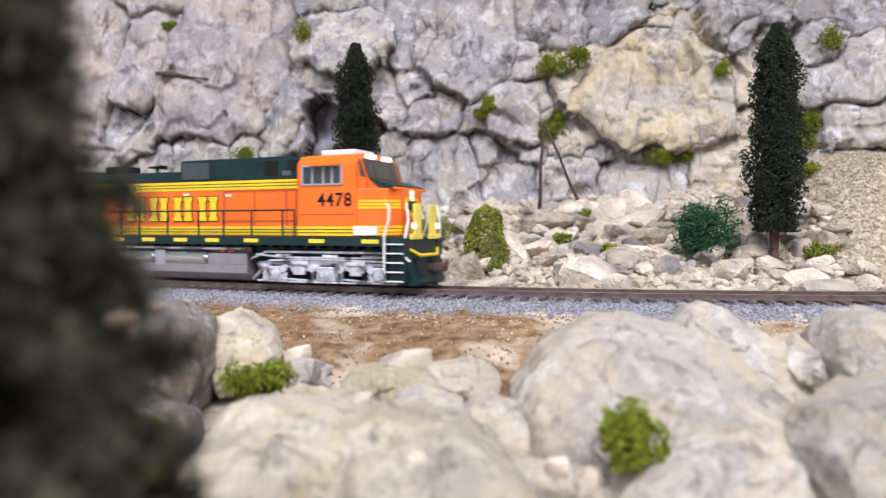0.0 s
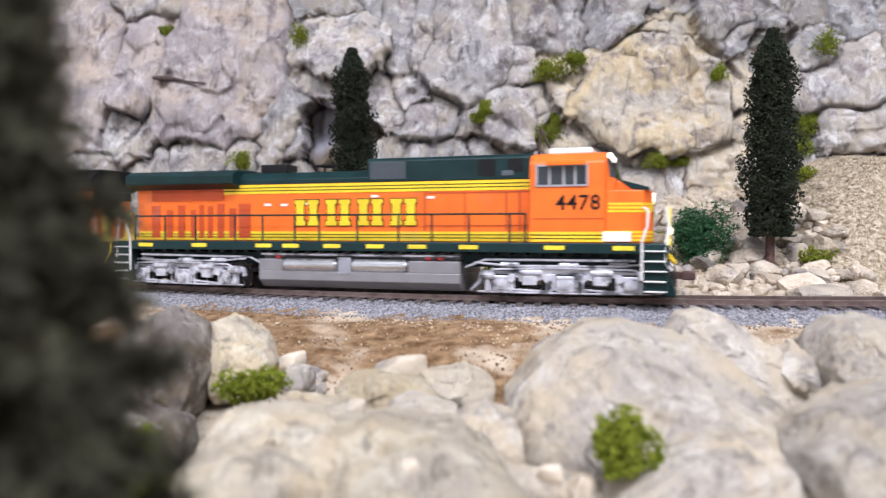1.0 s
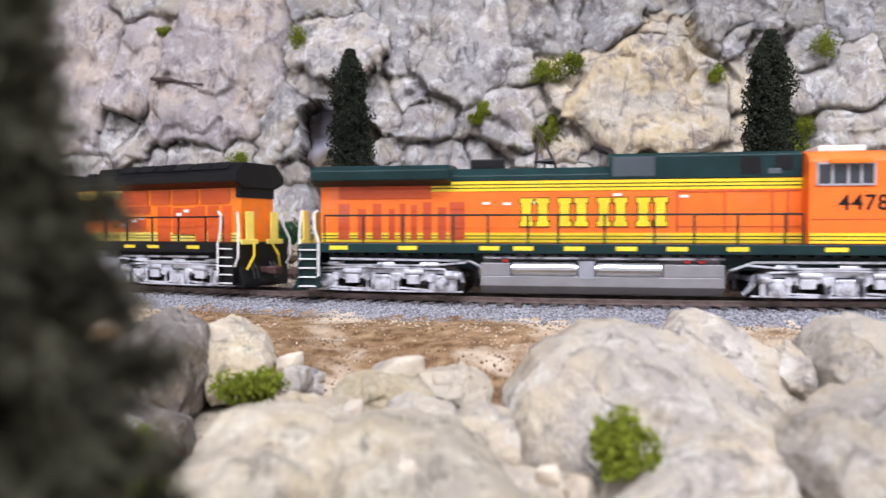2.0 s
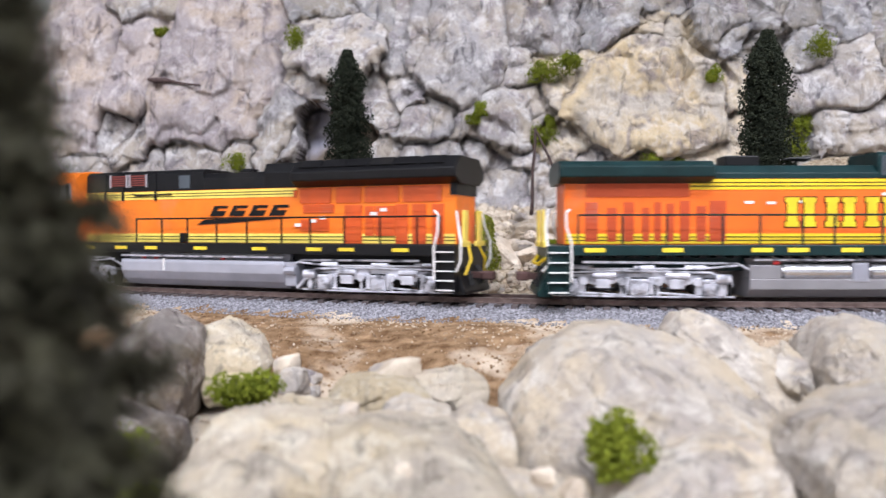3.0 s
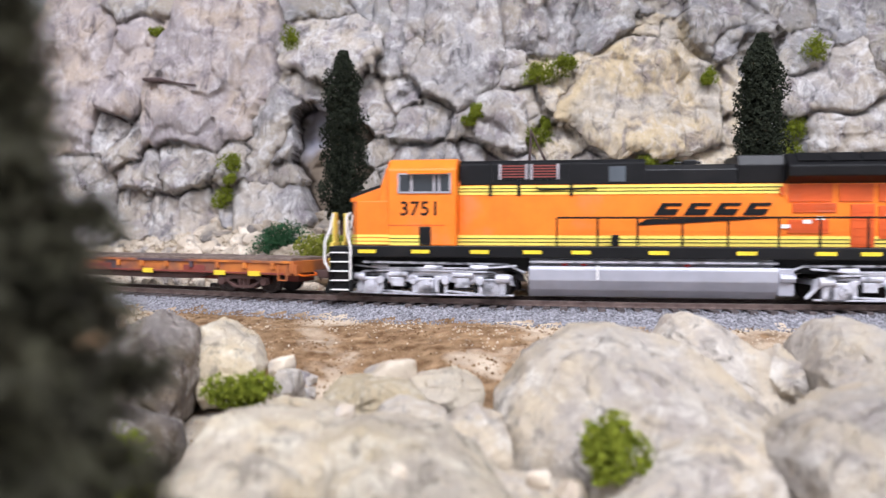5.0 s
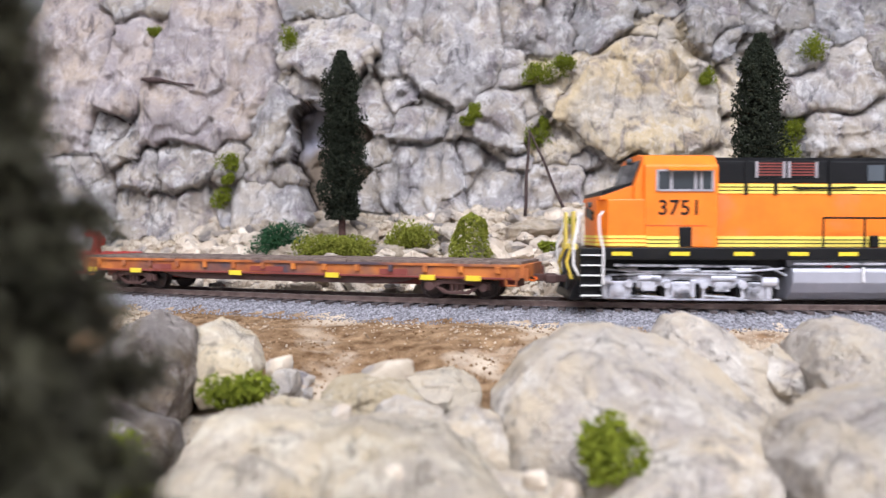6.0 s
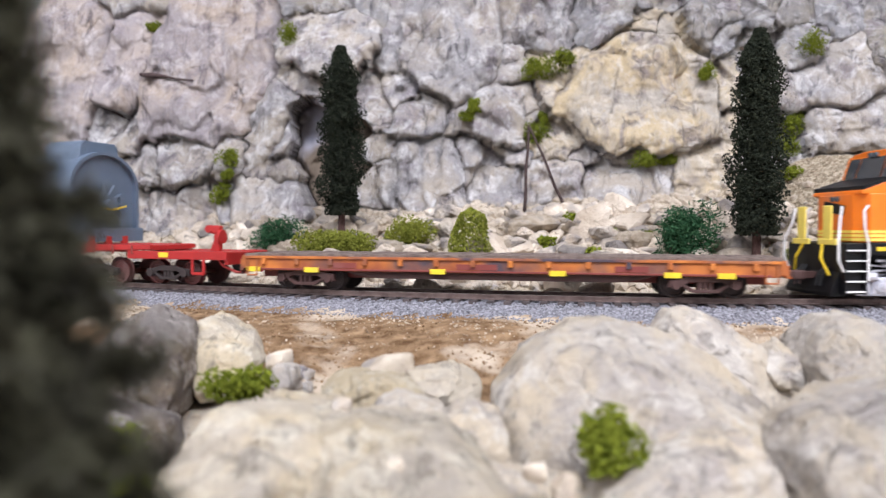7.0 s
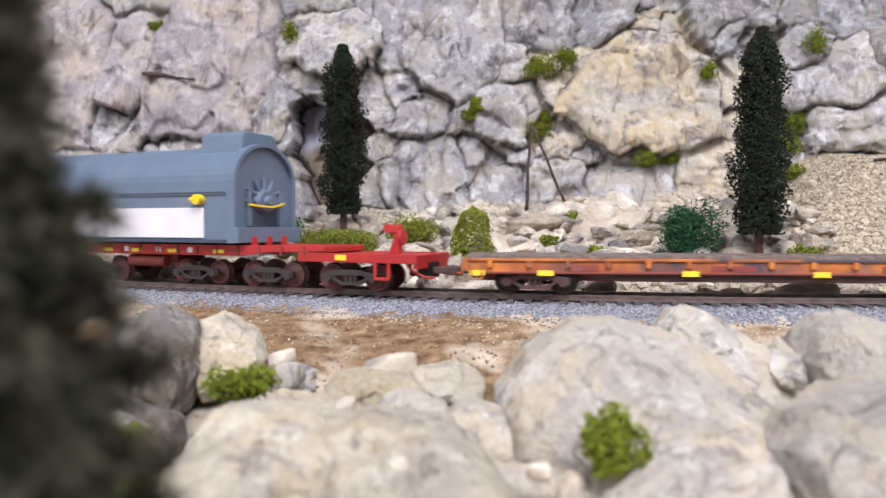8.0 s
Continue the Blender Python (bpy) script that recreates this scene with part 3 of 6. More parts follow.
boulder(134, 34, BOULDER_CREAM, CREAM, (-49, -22), (-46, -15), (-41, -12), (-31, -12), (-19, -14), (-11, -19), (-9, -35), (-49, -35))
boulder(138, 40, BOULDER_CREAM, CREAM, (-33, -17), (-24, -11), (-11, -9), (4, -11), (15, -15), (19, -24), (19, -37), (-32, -37))
boulder(176, 24, BOULDER_CREAM, CREAM, (-27, -14), (-22, -9), (-14, -7), (-4, -9), (-0, -13), (-7, -16), (-20, -17))
boulder(182, 22, BOULDER_CREAM, CREAM, (-4, -9), (7, -7), (15, -11), (14, -16), (-2, -15))
boulder(162, 22, BOULDER, PALE, (-14, -14), (-6, -10), (5, -13), (5, -18), (-11, -17))
boulder(162, 24, BOULDER_CREAM, CREAM, (-41, -14), (-35, -10), (-24, -11), (-12, -14), (-21, -19), (-39, -18))
boulder(156, 22, BOULDER, PALE, (3, -14), (11, -10), (17, -13), (18, -21), (6, -21))
pebble(-9.1, 187, -10.5, 12.9, 8.0, CHIP, SMALL)
boulder(165, 50, BOULDER, PALE, (16, -10), (23, -1), (35, 6), (43, 7), (55, 4), (69, -3), (77, -11), (79, -16), (70, -20), (51, -23), (42, -30), (26, -31), (17, -23))
boulder(190, 26, BOULDER, PALE, (59, -1), (65, 5), (72, 7), (79, 3), (85, -3), (94, -9), (96, -18), (89, -21), (66, -13))
boulder(178, 36, BOULDER, PALE, (93, -1), (101, 5), (113, 7), (126, 3), (127, -19), (104, -19), (93, -13))
boulder(136, 34, BOULDER, PALE, (30, -25), (36, -19), (43, -15), (52, -11), (60, -10), (64, -14), (68, -21), (71, -36), (30, -36))
boulder(140, 40, BOULDER, PALE, (68, -16), (74, -9), (84, -5), (100, -4), (101, -38), (71, -38), (69, -24))
boulder(134, 26, BOULDER, PALE, (13, -19), (22, -20), (32, -21), (35, -35), (13, -35))
boulder(184, 16, BOULDER, PALE, (84, -5), (91, -1), (97, -9), (94, -17), (87, -15))
pebble(25.1, 126, -19.0, 4.1, 4.2, CHIP, SMALL)
pebble(19.8, 128, -17.2, 3.7, 3.0, CHIP, SMALL)
pebble(-16.5, 150, -10.6, 3.5, 3.2, CHIP, SMALL)
pebble(-4.5, 130, -16.7, 4.3, 3.9, CHIP, SMALL)
pebble(-39.6, 200, -10.7, 6.5, 4.9, CHIP, SMALL)
for k in range(12):
    px, py = front_rng.uniform(-50, -33), front_rng.uniform(204, 214)
    pebble(px, py, ground_z(px, py) + 1.0, front_rng.uniform(2.0, 4.2), front_rng.uniform(2.0, 4.4), ROCK, GREY_STONE)
pebble(-37.5, 198, -14.4, 7.6, 7.0, BOULDER, PALE)


# ---- paints and metals of the train ----
def paint(name, col, rough=0.38, metal=0.0, wear=0.10, dust=(0.30, 0.26, 0.22), scale=120.0):
    a = tuple(c * (1 - wear) for c in col)
    b = tuple(min(1, c * (1 + wear)) for c in col)
    return mottled(name, a, b, scale, rough, metal, bump=0.06, dist=0.0002, third=tuple(0.75 * c + (0.25 if max(col) > 0.1 else 0.03) * d for c, d in zip(col, dust)),
                   third_scale=45, third_at=0.66)


ORANGE = paint("orange_paint", (0.83, 0.15, 0.012), 0.42)
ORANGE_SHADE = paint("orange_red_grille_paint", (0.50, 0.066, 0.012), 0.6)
ORANGE_DEEP = paint("deep_orange_panel_paint", (0.64, 0.092, 0.012), 0.5)
GREEN = paint("dark_green_paint", (0.007, 0.026, 0.027), 0.36, wear=0.2)
BLACK = paint("black_paint", (0.006, 0.006, 0.007), 0.4, wear=0.2)
GRILLE = paint("grey_screen", (0.07, 0.085, 0.10), 0.6)
YELLOW = paint("yellow_paint", (0.80, 0.56, 0.02), 0.45)
YELLOW_PALE = paint("pale_yellow_paint", (0.90, 0.70, 0.13), 0.45)
ORANGE_BRIGHT = paint("bright_orange_paint", (0.88, 0.20, 0.012), 0.42)
FRAME_GREY = paint("light_grey_window_frame", (0.36, 0.34, 0.36), 0.5)
MARK = paint("reflector_yellow", (0.85, 0.62, 0.04), 0.4)
SILVER = mottled("silver_truck_paint", (0.50, 0.50, 0.55), (0.74, 0.74, 0.80), 260, 0.34, 0.35, bump=0.25, dist=0.0004, third=(0.13, 0.13, 0.145),
                 third_scale=170, third_at=0.57)
TANK = paint("grey_tank_paint", (0.26, 0.25, 0.26), 0.4, 0.25)
TANK_LIGHT = paint("silver_grey_tank_paint", (0.40, 0.40, 0.45), 0.4, 0.25)
STEEL = paint("bright_steel", (0.62, 0.62, 0.63), 0.25, 0.9)
WHITE = paint("white_paint", (0.80, 0.78, 0.76), 0.5, wear=0.05)
RED = paint("signal_red_paint", (0.40, 0.022, 0.02), 0.45)
WHEEL_RED = paint("grimy_red_wheel", (0.13, 0.04, 0.036), 0.5, wear=0.3)
RED_DULL = paint("oxide_red_paint", (0.22, 0.045, 0.035), 0.6)
WHEEL = paint("dark_wheel_steel", (0.055, 0.042, 0.04), 0.5, 0.4)
RUST = mottled("weathered_orange_paint", (0.30, 0.075, 0.025), (0.62, 0.20, 0.035), 90, 0.6, bump=0.2, third=(0.075, 0.05, 0.062), third_scale=34,
               third_at=0.525)
DECK = mottled("worn_plank_deck", (0.12, 0.085, 0.07), (0.24, 0.18, 0.15), 200, 0.8, bump=0.4)
SLATE = paint("slate_blue_paint", (0.125, 0.165, 0.225), 0.5, wear=0.06)
SLATE_DARK = paint("deep_slate_paint", (0.05, 0.065, 0.095), 0.55)
PANEL = paint("pale_panel_paint", (0.74, 0.70, 0.72), 0.5, wear=0.04)
for deep in (GREEN, BLACK):
    deep.node_tree.nodes["Principled BSDF"].inputs["Specular IOR Level"].default_value = 0.28
RUBBER = paint("black_rubber", (0.02, 0.02, 0.02), 0.7)


def glass_paint():
    m, nt, b = shader("cab_window_glass", 0.08)
    b.inputs["Base Color"].default_value = (0.03, 0.035, 0.04, 1)
    b.inputs["Specular IOR Level"].default_value = 0.8
    return m


def glowing(name, col, power):
    m, nt, b = shader(name, 0.3)
    b.inputs["Base Color"].default_value = (*col, 1)
    b.inputs["Emission Color"].default_value = (*col, 1)
    b.inputs["Emission Strength"].default_value = power
    return m


GLASS = glass_paint()
LAMP = glowing("lit_headlight", (1.0, 0.93, 0.8), 2.0)
DARK_RUST = paint("dark_rusty_iron", (0.075, 0.035, 0.03), 0.65, wear=0.25)


# ---- small solids, in millimetres ----
def bx(bm, x0, x1, y0, y1, z0, z1, bevel=0.0):
    r = bmesh.ops.create_cube(bm, size=1, matrix=Matrix.LocRotScale(
        ((x0 + x1) / 2 * MM, (y0 + y1) / 2 * MM, (z0 + z1) / 2 * MM), None, (abs(x1 - x0) * MM, abs(y1 - y0) * MM, abs(z1 - z0) * MM)))
    if bevel:
        edges = {e for v in r["verts"] for e in v.link_edges}
        bmesh.ops.bevel(bm, geom=list(edges), offset=bevel * MM, segments=2, affect="EDGES", profile=0.5)
    return bm


def prism(bm, pts, a, b, axis="x", bevel=0.0):
    """A polygon drawn in the plane across axis, pulled from a to b. For x: points (y, z); for y: points (x, z); for z: (x, y)."""
    def at(p, q):
        v = {"x": (q, p[0], p[1]), "y": (p[0], q, p[1]), "z": (p[0], p[1], q)}[axis]
        return bm.verts.new([c * MM for c in v])
    lo, hi = [at(p, a) for p in pts], [at(p, b) for p in pts]
    faces = [bm.faces.new(lo), bm.faces.new(list(reversed(hi)))]
    for i in range(len(pts)):
        j = (i + 1) % len(pts)
        faces.append(bm.faces.new((lo[j], lo[i], hi[i], hi[j])))
    bmesh.ops.recalc_face_normals(bm, faces=faces)
    if bevel:
        edges = {e for f in faces for e in f.edges}
        bmesh.ops.bevel(bm, geom=list(edges), offset=bevel * MM, segments=2, affect="EDGES", profile=0.5)
    return bm


def rod(bm, a, b, r, seg=8, r2=None):
    a, b = Vector(a) * MM, Vector(b) * MM
    d = b - a
    m = Matrix.Translation((a + b) / 2) @ d.to_track_quat("Z", "Y").to_matrix().to_4x4()
    bmesh.ops.create_cone(bm, cap_ends=True, segments=seg, radius1=r * MM, radius2=(r if r2 is None else r2) * MM, depth=d.length, matrix=m)
    return bm


def pipe(bm, pts, r, seg=6):
    for a, b in zip(pts, pts[1:]):
        rod(bm, a, b, r, seg)
    return bm


def turned(bm, profile, seg=24):
    """Turn (radius, y) points about the y axis."""
    rings = []
    for r, y in profile:
        rings.append([bm.verts.new((r * math.sin(k * math.tau / seg) * MM, y * MM, r * math.cos(k * math.tau / seg) * MM)) for k in range(seg)])
    for p, q in zip(rings, rings[1:]):
        for k in range(seg):
            bm.faces.new((p[k], p[(k + 1) % seg], q[(k + 1) % seg], q[k]))
    bm.faces.new(list(reversed(rings[0])))
    bm.faces.new(rings[-1])
    bmesh.ops.recalc_face_normals(bm, faces=bm.faces[:])
    return bm


def B():
    return bmesh.new()


WHEELS = []   # wheelset, radius
BOGIES = []   # bogie, vehicle key, place along the vehicle


def wheel_shape(r):
    bm = B()
    rod(bm, (0, -10, 0), (0, 10, 0), 1.1, 10)
    for s in (-1, 1):
        turned(bm, [(r * 0.3, s * 9.6), (r * 0.36, s * 9.8), (r * 0.78, s * 9.2), (r * 0.86, s * 9.7), (r, s * 9.6), (r * 1.0, s * 7.4), (r * 1.09, s * 7.2),
                    (r * 1.09, s * 6.6), (r * 0.5, s * 6.7)])
        for k in range(5):
            a = k * math.tau / 5
            rod(bm, (r * 0.57 * math.sin(a), s * 9.3, r * 0.57 * math.cos(a)), (r * 0.57 * math.sin(a), s * 9.75, r * 0.57 * math.cos(a)), r * 0.09, 6)
    return bm


def wheelset(parent, x, r, mat):
    key = "wheelset_%s_%s" % (r, mat.name)
    me = bpy.data.meshes.get(key) or mesh_of(key, wheel_shape(r), mat)
    ob = new("wheelset", me)
    ob.parent = parent
    ob.matrix_basis = pose(x * MM, 0, r * MM)
    WHEELS.append((ob, x, r))
    return ob


def loco_truck(parent, x, axles, key, mat):
    """Three-axle truck: cast side frames with pedestals, springs, brake gear and journal boxes."""
    bm = B()
    for s in (-1, 1):
        y0, y1 = s * 12.2, s * 14.4
        prism(bm, [(-33, 5.6), (-32, 9.6), (-17, 10.2), (-13, 9.4), (-10, 11.0), (10, 11.0), (13, 9.4), (17, 10.2), (32, 9.6), (33, 5.6), (30, 6.4), (19, 6.9), (14, 5.2),
                   (8, 7.0), (-8, 7.0), (-14, 5.2), (-19, 6.9), (-30, 6.4)], y0, y1, "y", 0.25)
        for k in (-20, -6.5, 6.5, 20):
            rod(bm, (k, s * 14.2, 7.4), (k, s * 16.0, 7.4), 1.5, 12)
            bx(bm, k - 0.5, k + 0.5, s * 14.0, s * 15.2, 2.2, 7.0, 0.1)
        for k in (-29, 29):
            rod(bm, (k - 2.6, s * 15.4, 8.6), (k + 2.6, s * 15.4, 8.6), 1.7, 12)
            bx(bm, k - 1.0, k + 1.0, s * 13.6, s * 15.6, 2.4, 8.0, 0.2)
        for k in (-24, -2, 16):
            rod(bm, (k, s * 14.6, 12.6), (k + 7, s * 14.6, 12.6), 0.9, 8)
        pipe(bm, [(-33, s * 14.8, 2.2), (-12, s * 15.0, 1.9), (12, s * 15.0, 1.9), (33, s * 14.8, 2.2)], 0.38)
        pipe(bm, [(-34, s * 14.6, 13.2), (-20, s * 15.4, 12.0), (20, s * 15.4, 12.2), (34, s * 14.6, 13.4)], 0.4)
        for a in axles:
            for k in (-1, 1):
                bx(bm, a + k * 4.6 - 1.1, a + k * 4.6 + 1.1, y0, y1 + s * 0.3, 2.6, 9.0, 0.25)
            bx(bm, a - 4.8, a + 4.8, y0, y1, 8.0, 9.9, 0.3)
        for k in (-13, 13):
            bx(bm, k - 2.6, k + 2.6, s * 13.2, s * 15.4, 4.8, 8.4, 0.3)
            rod(bm, (k - 3.6, s * 15.0, 9.6), (k + 4.4, s * 15.0, 9.6), 1.15, 10)
        pipe(bm, [(-31, s * 15, 8), (-27, s * 15.2, 10.6), (-8, s * 15.2, 11.4), (8, s * 15.2, 11.2), (25, s * 15.2, 10.8), (30, s * 15, 8.2)], 0.45)
        pipe(bm, [(-22, s * 14.8, 3.2), (-6, s * 14.8, 2.4), (-4, s * 14.8, 3.4)], 0.45)
        pipe(bm, [(6, s * 14.8, 3.4), (20, s * 14.8, 2.4)], 0.45)
        rod(bm, (-31.5, s * 14, 6.5), (-35.5, s * 14, 2.6), 0.8, 6)
    bx(bm, -12, 12, -12.4, 12.4, 7.0, 9.5)
    bx(bm, -30, -26, -12.4, 12.4, 7.0, 8.8)
    bx(bm, 26, 30, -12.4, 12.4, 7.0, 8.8)
    t = part("truck", bm, mat, parent, "silver cast three-axle truck frame")
    t.matrix_basis = pose(x * MM, 0, 0)
    box = bpy.data.meshes.get("journal_box_" + mat.name)
    if not box:
        bm = B()
        bx(bm, -3.3, 3.3, -1.2, 1.2, -3.0, 3.0, 0.5)
        rod(bm, (0, -2.1, 0.2), (0, 2.1, 0.2), 2.1, 14)
        rod(bm, (0, -2.7, 0.2), (0, 2.7, 0.2), 1.0, 10)
        bx(bm, -2.9, 2.9, -1.7, 1.7, 2.0, 3.2, 0.3)
        box = mesh_of("journal_box_" + mat.name, bm, mat)
    for a in axles:
        for s in (-1, 1):
            j = new("journal_box", box)
            j.parent = t
            j.matrix_basis = pose(a * MM, s * 14.2 * MM, 5.2 * MM)
        wheelset(t, a, 5.8, WHEEL)
    dark = bpy.data.meshes.get("spring_nest")
    if not dark:
        bm = B()
        # black plate stands in for the shaded slot above the journal box
        bx(bm, -3.0, 3.0, -0.4, 0.4, 3.0, 3.7)
        for k in (-1, 1):
            for q in range(5):
                rod(bm, (k * 5.9, -0.2, -2.2 + q * 1.0), (k * 5.9, 0.6, -2.2 + q * 1.0), 0.9, 8)
            bx(bm, k * 5.9 - 0.35, k * 5.9 + 0.35, -0.5, 0.9, -2.8, 2.6)
        dark = mesh_of("spring_nest", bm, BLACK)
    for a in axles:
        for s in (-1, 1):
            j = new("spring_nest", dark)
            j.parent = t
            j.matrix_basis = pose(a * MM, s * 14.6 * MM, 5.2 * MM)
    BOGIES.append((t, key, x))
    return t


def freight_truck(parent, x, base, key, frame_mat, wheel_mat, r, half=12.0):
    """Two-axle truck: arched side frames with a spring nest, and bearing caps."""
    bm = B()
    h = base / 2
    for s in (-1, 1):
        y0, y1 = s * half, s * (half + 2.2)
        prism(bm, [(-h - 2.6, r - 1.2), (-h - 2.4, r + 1.6), (-h + 2.2, r + 2.3), (-h * 0.45, r + 3.2), (h * 0.45, r + 3.2), (h - 2.2, r + 2.3), (h + 2.4, r + 1.6),
                   (h + 2.6, r - 1.2), (h - 1.2, r - 1.0), (h * 0.55, r + 0.9), (-h * 0.55, r + 0.9), (-h + 1.2, r - 1.0)], y0, y1, "y", 0.2)
        prism(bm, [(-h + 0.8, r + 0.4), (-h * 0.45, r - 3.0), (h * 0.45, r - 3.0), (h - 0.8, r + 0.4), (h - 2.2, r + 0.4), (h * 0.32, r - 1.9), (-h * 0.32, r - 1.9),
                   (-h + 2.2, r + 0.4)], y0, y1, "y", 0.15)
        for k in (-2.0, 0, 2.0):
            rod(bm, (k, s * (half + 1.2), r - 2.4), (k, s * (half + 1.2), r + 1.6), 0.85, 8)
        for a in (-h, h):
            rod(bm, (a, s * half, r), (a, s * (half + 3.0), r), 1.75, 12)
    bx(bm, -2.2, 2.2, -half, half, r - 1.4, r + 2.0)
    t = part("truck", bm, frame_mat, parent, "dark two-axle freight truck frame")
    t.matrix_basis = pose(x * MM, 0, 0)
    for a in (-h, h):
        wheelset(t, a, r, wheel_mat)
    BOGIES.append((t, key, x))


def coupler(parent, x, way, z=8.6, long=11.0):
    bm = B()
    bx(bm, x, x + way * long * 0.6, -1.5, 1.5, z - 1.3, z + 1.3, 0.3)
    bx(bm, x + way * long * 0.55, x + way * long, -2.6, 2.2, z - 1.7, z + 1.7, 0.6)
    rod(bm, (x + way * long * 0.9, -1.4, z - 3.2), (x + way * long * 0.9, -1.4, z), 0.35)
    part("coupler", bm, DARK_RUST, parent, "rusty knuckle coupler")


def text_plate(name, words, height, mat, parent, m, spread=1.0, bold=0.0):
    cu = bpy.data.curves.new("letters", "FONT")
    cu.body, cu.size, cu.align_x, cu.align_y, cu.extrude, cu.offset = words, height * MM * 1.38, "CENTER", "CENTER", 0.00008, bold * MM
    cu.space_character = spread
    tmp = bpy.data.objects.new("letters", cu)
    me = bpy.data.meshes.new_from_object(tmp)
    bpy.data.objects.remove(tmp)
    me.materials.clear()
    me.materials.append(mat)
    ob = new(name, me)
    ob.parent = parent
    ob.matrix_basis = m
    return ob


def side_steps(parent, x0, x1, mat, tread, z0=2.6, z1=20.3):
    for s in (-1, 1):
        bm = B()
        bx(bm, x0, x1, s * 12, s * 16.4, z0, z1, 0.2)
        bx(bm, x0 - 0.5, x0 + 0.2, s * 12, s * 17.8, z0, z1)
        bx(bm, x1 - 0.2, x1 + 0.5, s * 12, s * 17.8, z0, z1)
        well = part("step_well", bm, mat, parent)
        for k in range(5):
            bm = B()
            z = z0 + 0.7 + k * (z1 - z0 - 1) / 4.6
            bx(bm, x0, x1, s * 15.6, s * 18.2, z, z + 0.45)
            part("step", bm, tread, well, "pale metal step edge")


def handrails(parent, xs, z, y, z0, mat, flat_end=True):
    for s in (-1, 1):
        bm = B()
        pipe(bm, [(xs[0], s * y, z0), (xs[0], s * y, z), (xs[-1], s * y, z), (xs[-1], s * y, z0)], 0.38)
        rail = part("handrail", bm, mat, parent)
        for x in xs[1:-1]:
            bm = B()
            rod(bm, (x, s * y, z0), (x, s * y, z), 0.42)
            part("stanchion", bm, mat, rail)


def striped(parent, x0, x1, y, z0, z1, mat, bands=3):
    """A yellow band of stripes with thin black lines between, on both flanks."""
    for s in (-1, 1):
        bm = B()
        bx(bm, x0, x1, s * y, s * (y + 0.22), z0, z1)
        st = part("stripe_band", bm, mat, parent, "yellow striped band")
        for k in range(1, bands):
            z = z0 + (z1 - z0) * k / bands
            bm = B()
            bx(bm, x0, x1, s * y, s * (y + 0.32), z - 0.16, z + 0.16)
            part("pinstripe", bm, BLACK, st)


def cab_window(parent, x0, x1, y, z0, z1, panes, frame_mat, awning):
    for s in (-1, 1):
        bm = B()
        w = 0.7
        bx(bm, x0, x1, s * (y - 0.4), s * (y + 0.45), z0, z0 + w)
        bx(bm, x0, x1, s * (y - 0.4), s * (y + 0.45), z1 - w, z1)
        n = len(panes) - 1
        for k, p in enumerate(panes):
            bx(bm, max(x0, p - w * 0.6), min(x1, p + w * 0.6), s * (y - 0.4), s * (y + 0.45), z0, z1)
        win = part("side_window", bm, frame_mat, parent, "grey-framed sliding cab window")
        for a, b in zip(panes, panes[1:]):
            bm = B()
            bx(bm, a, b, s * (y - 0.1), s * (y + 0.15), z0, z1)
            part("pane", bm, GLASS, win)
        bm = B()
        prism(bm, [(s * y, z1 + 1.0), (s * (y + 2.4), z1 - 0.1), (s * (y + 2.4), z1 - 0.5), (s * y, z1 + 0.5)], x0 + 4, x1 - 1)
        part("sun_shade", bm, awning, parent)


def sill_marks(parent, xs, z0, z1, y, width=7.5):
    for s in (-1, 1):
        for x in xs:
            bm = B()
            bx(bm, x - width / 2, x + width / 2, s * y, s * (y + 0.25), z0, z1)
            part("reflector", bm, MARK, parent)


def air_hoses(parent, x, way):
    bm = B()
    for y in (-8, -5.5, 5.5, 8):
        pipe(bm, [(x, y, 12), (x + way * 2.2, y, 9), (x + way * 2.8, y + 0.6, 5)], 0.5)
    part("air_hose", bm, RUBBER, parent)


def plain_emblem(parent, x0, x1, z0, z1, y, mat, edge, s):
    """Lettering of the owner's mark, drawn as plain upright blocks with a dark edge."""
    n, gap = 4, (x1 - x0) * 0.07
    w = (x1 - x0 - gap * (n - 1)) / n
    for k in range(n):
        a = x0 + k * (w + gap)
        stem, t, ch = w * 0.34, (z1 - z0) * 0.17, 0.36
        for c in (a + stem * 0.62, a + w - stem * 0.62):
            for off, m2, g in ((0.28, edge, 0.35), (0.42, mat, 0.0)):
                u, v = stem / 2 + g, stem * 0.68 + g
                outline = [(c - v, z0 - g), (c + v, z0 - g), (c + v, z0 + t + g), (c + u, z0 + t + g), (c + u, z1 - t - g), (c + v, z1 - t - g), (c + v, z1 + g),
                           (c - v, z1 + g), (c - v, z1 - t - g), (c - u, z1 - t - g), (c - u, z0 + t + g), (c - v, z0 + t + g)]
                part("emblem_block", prism(B(), outline, s * y, s * (y + off), "y"), m2, parent)


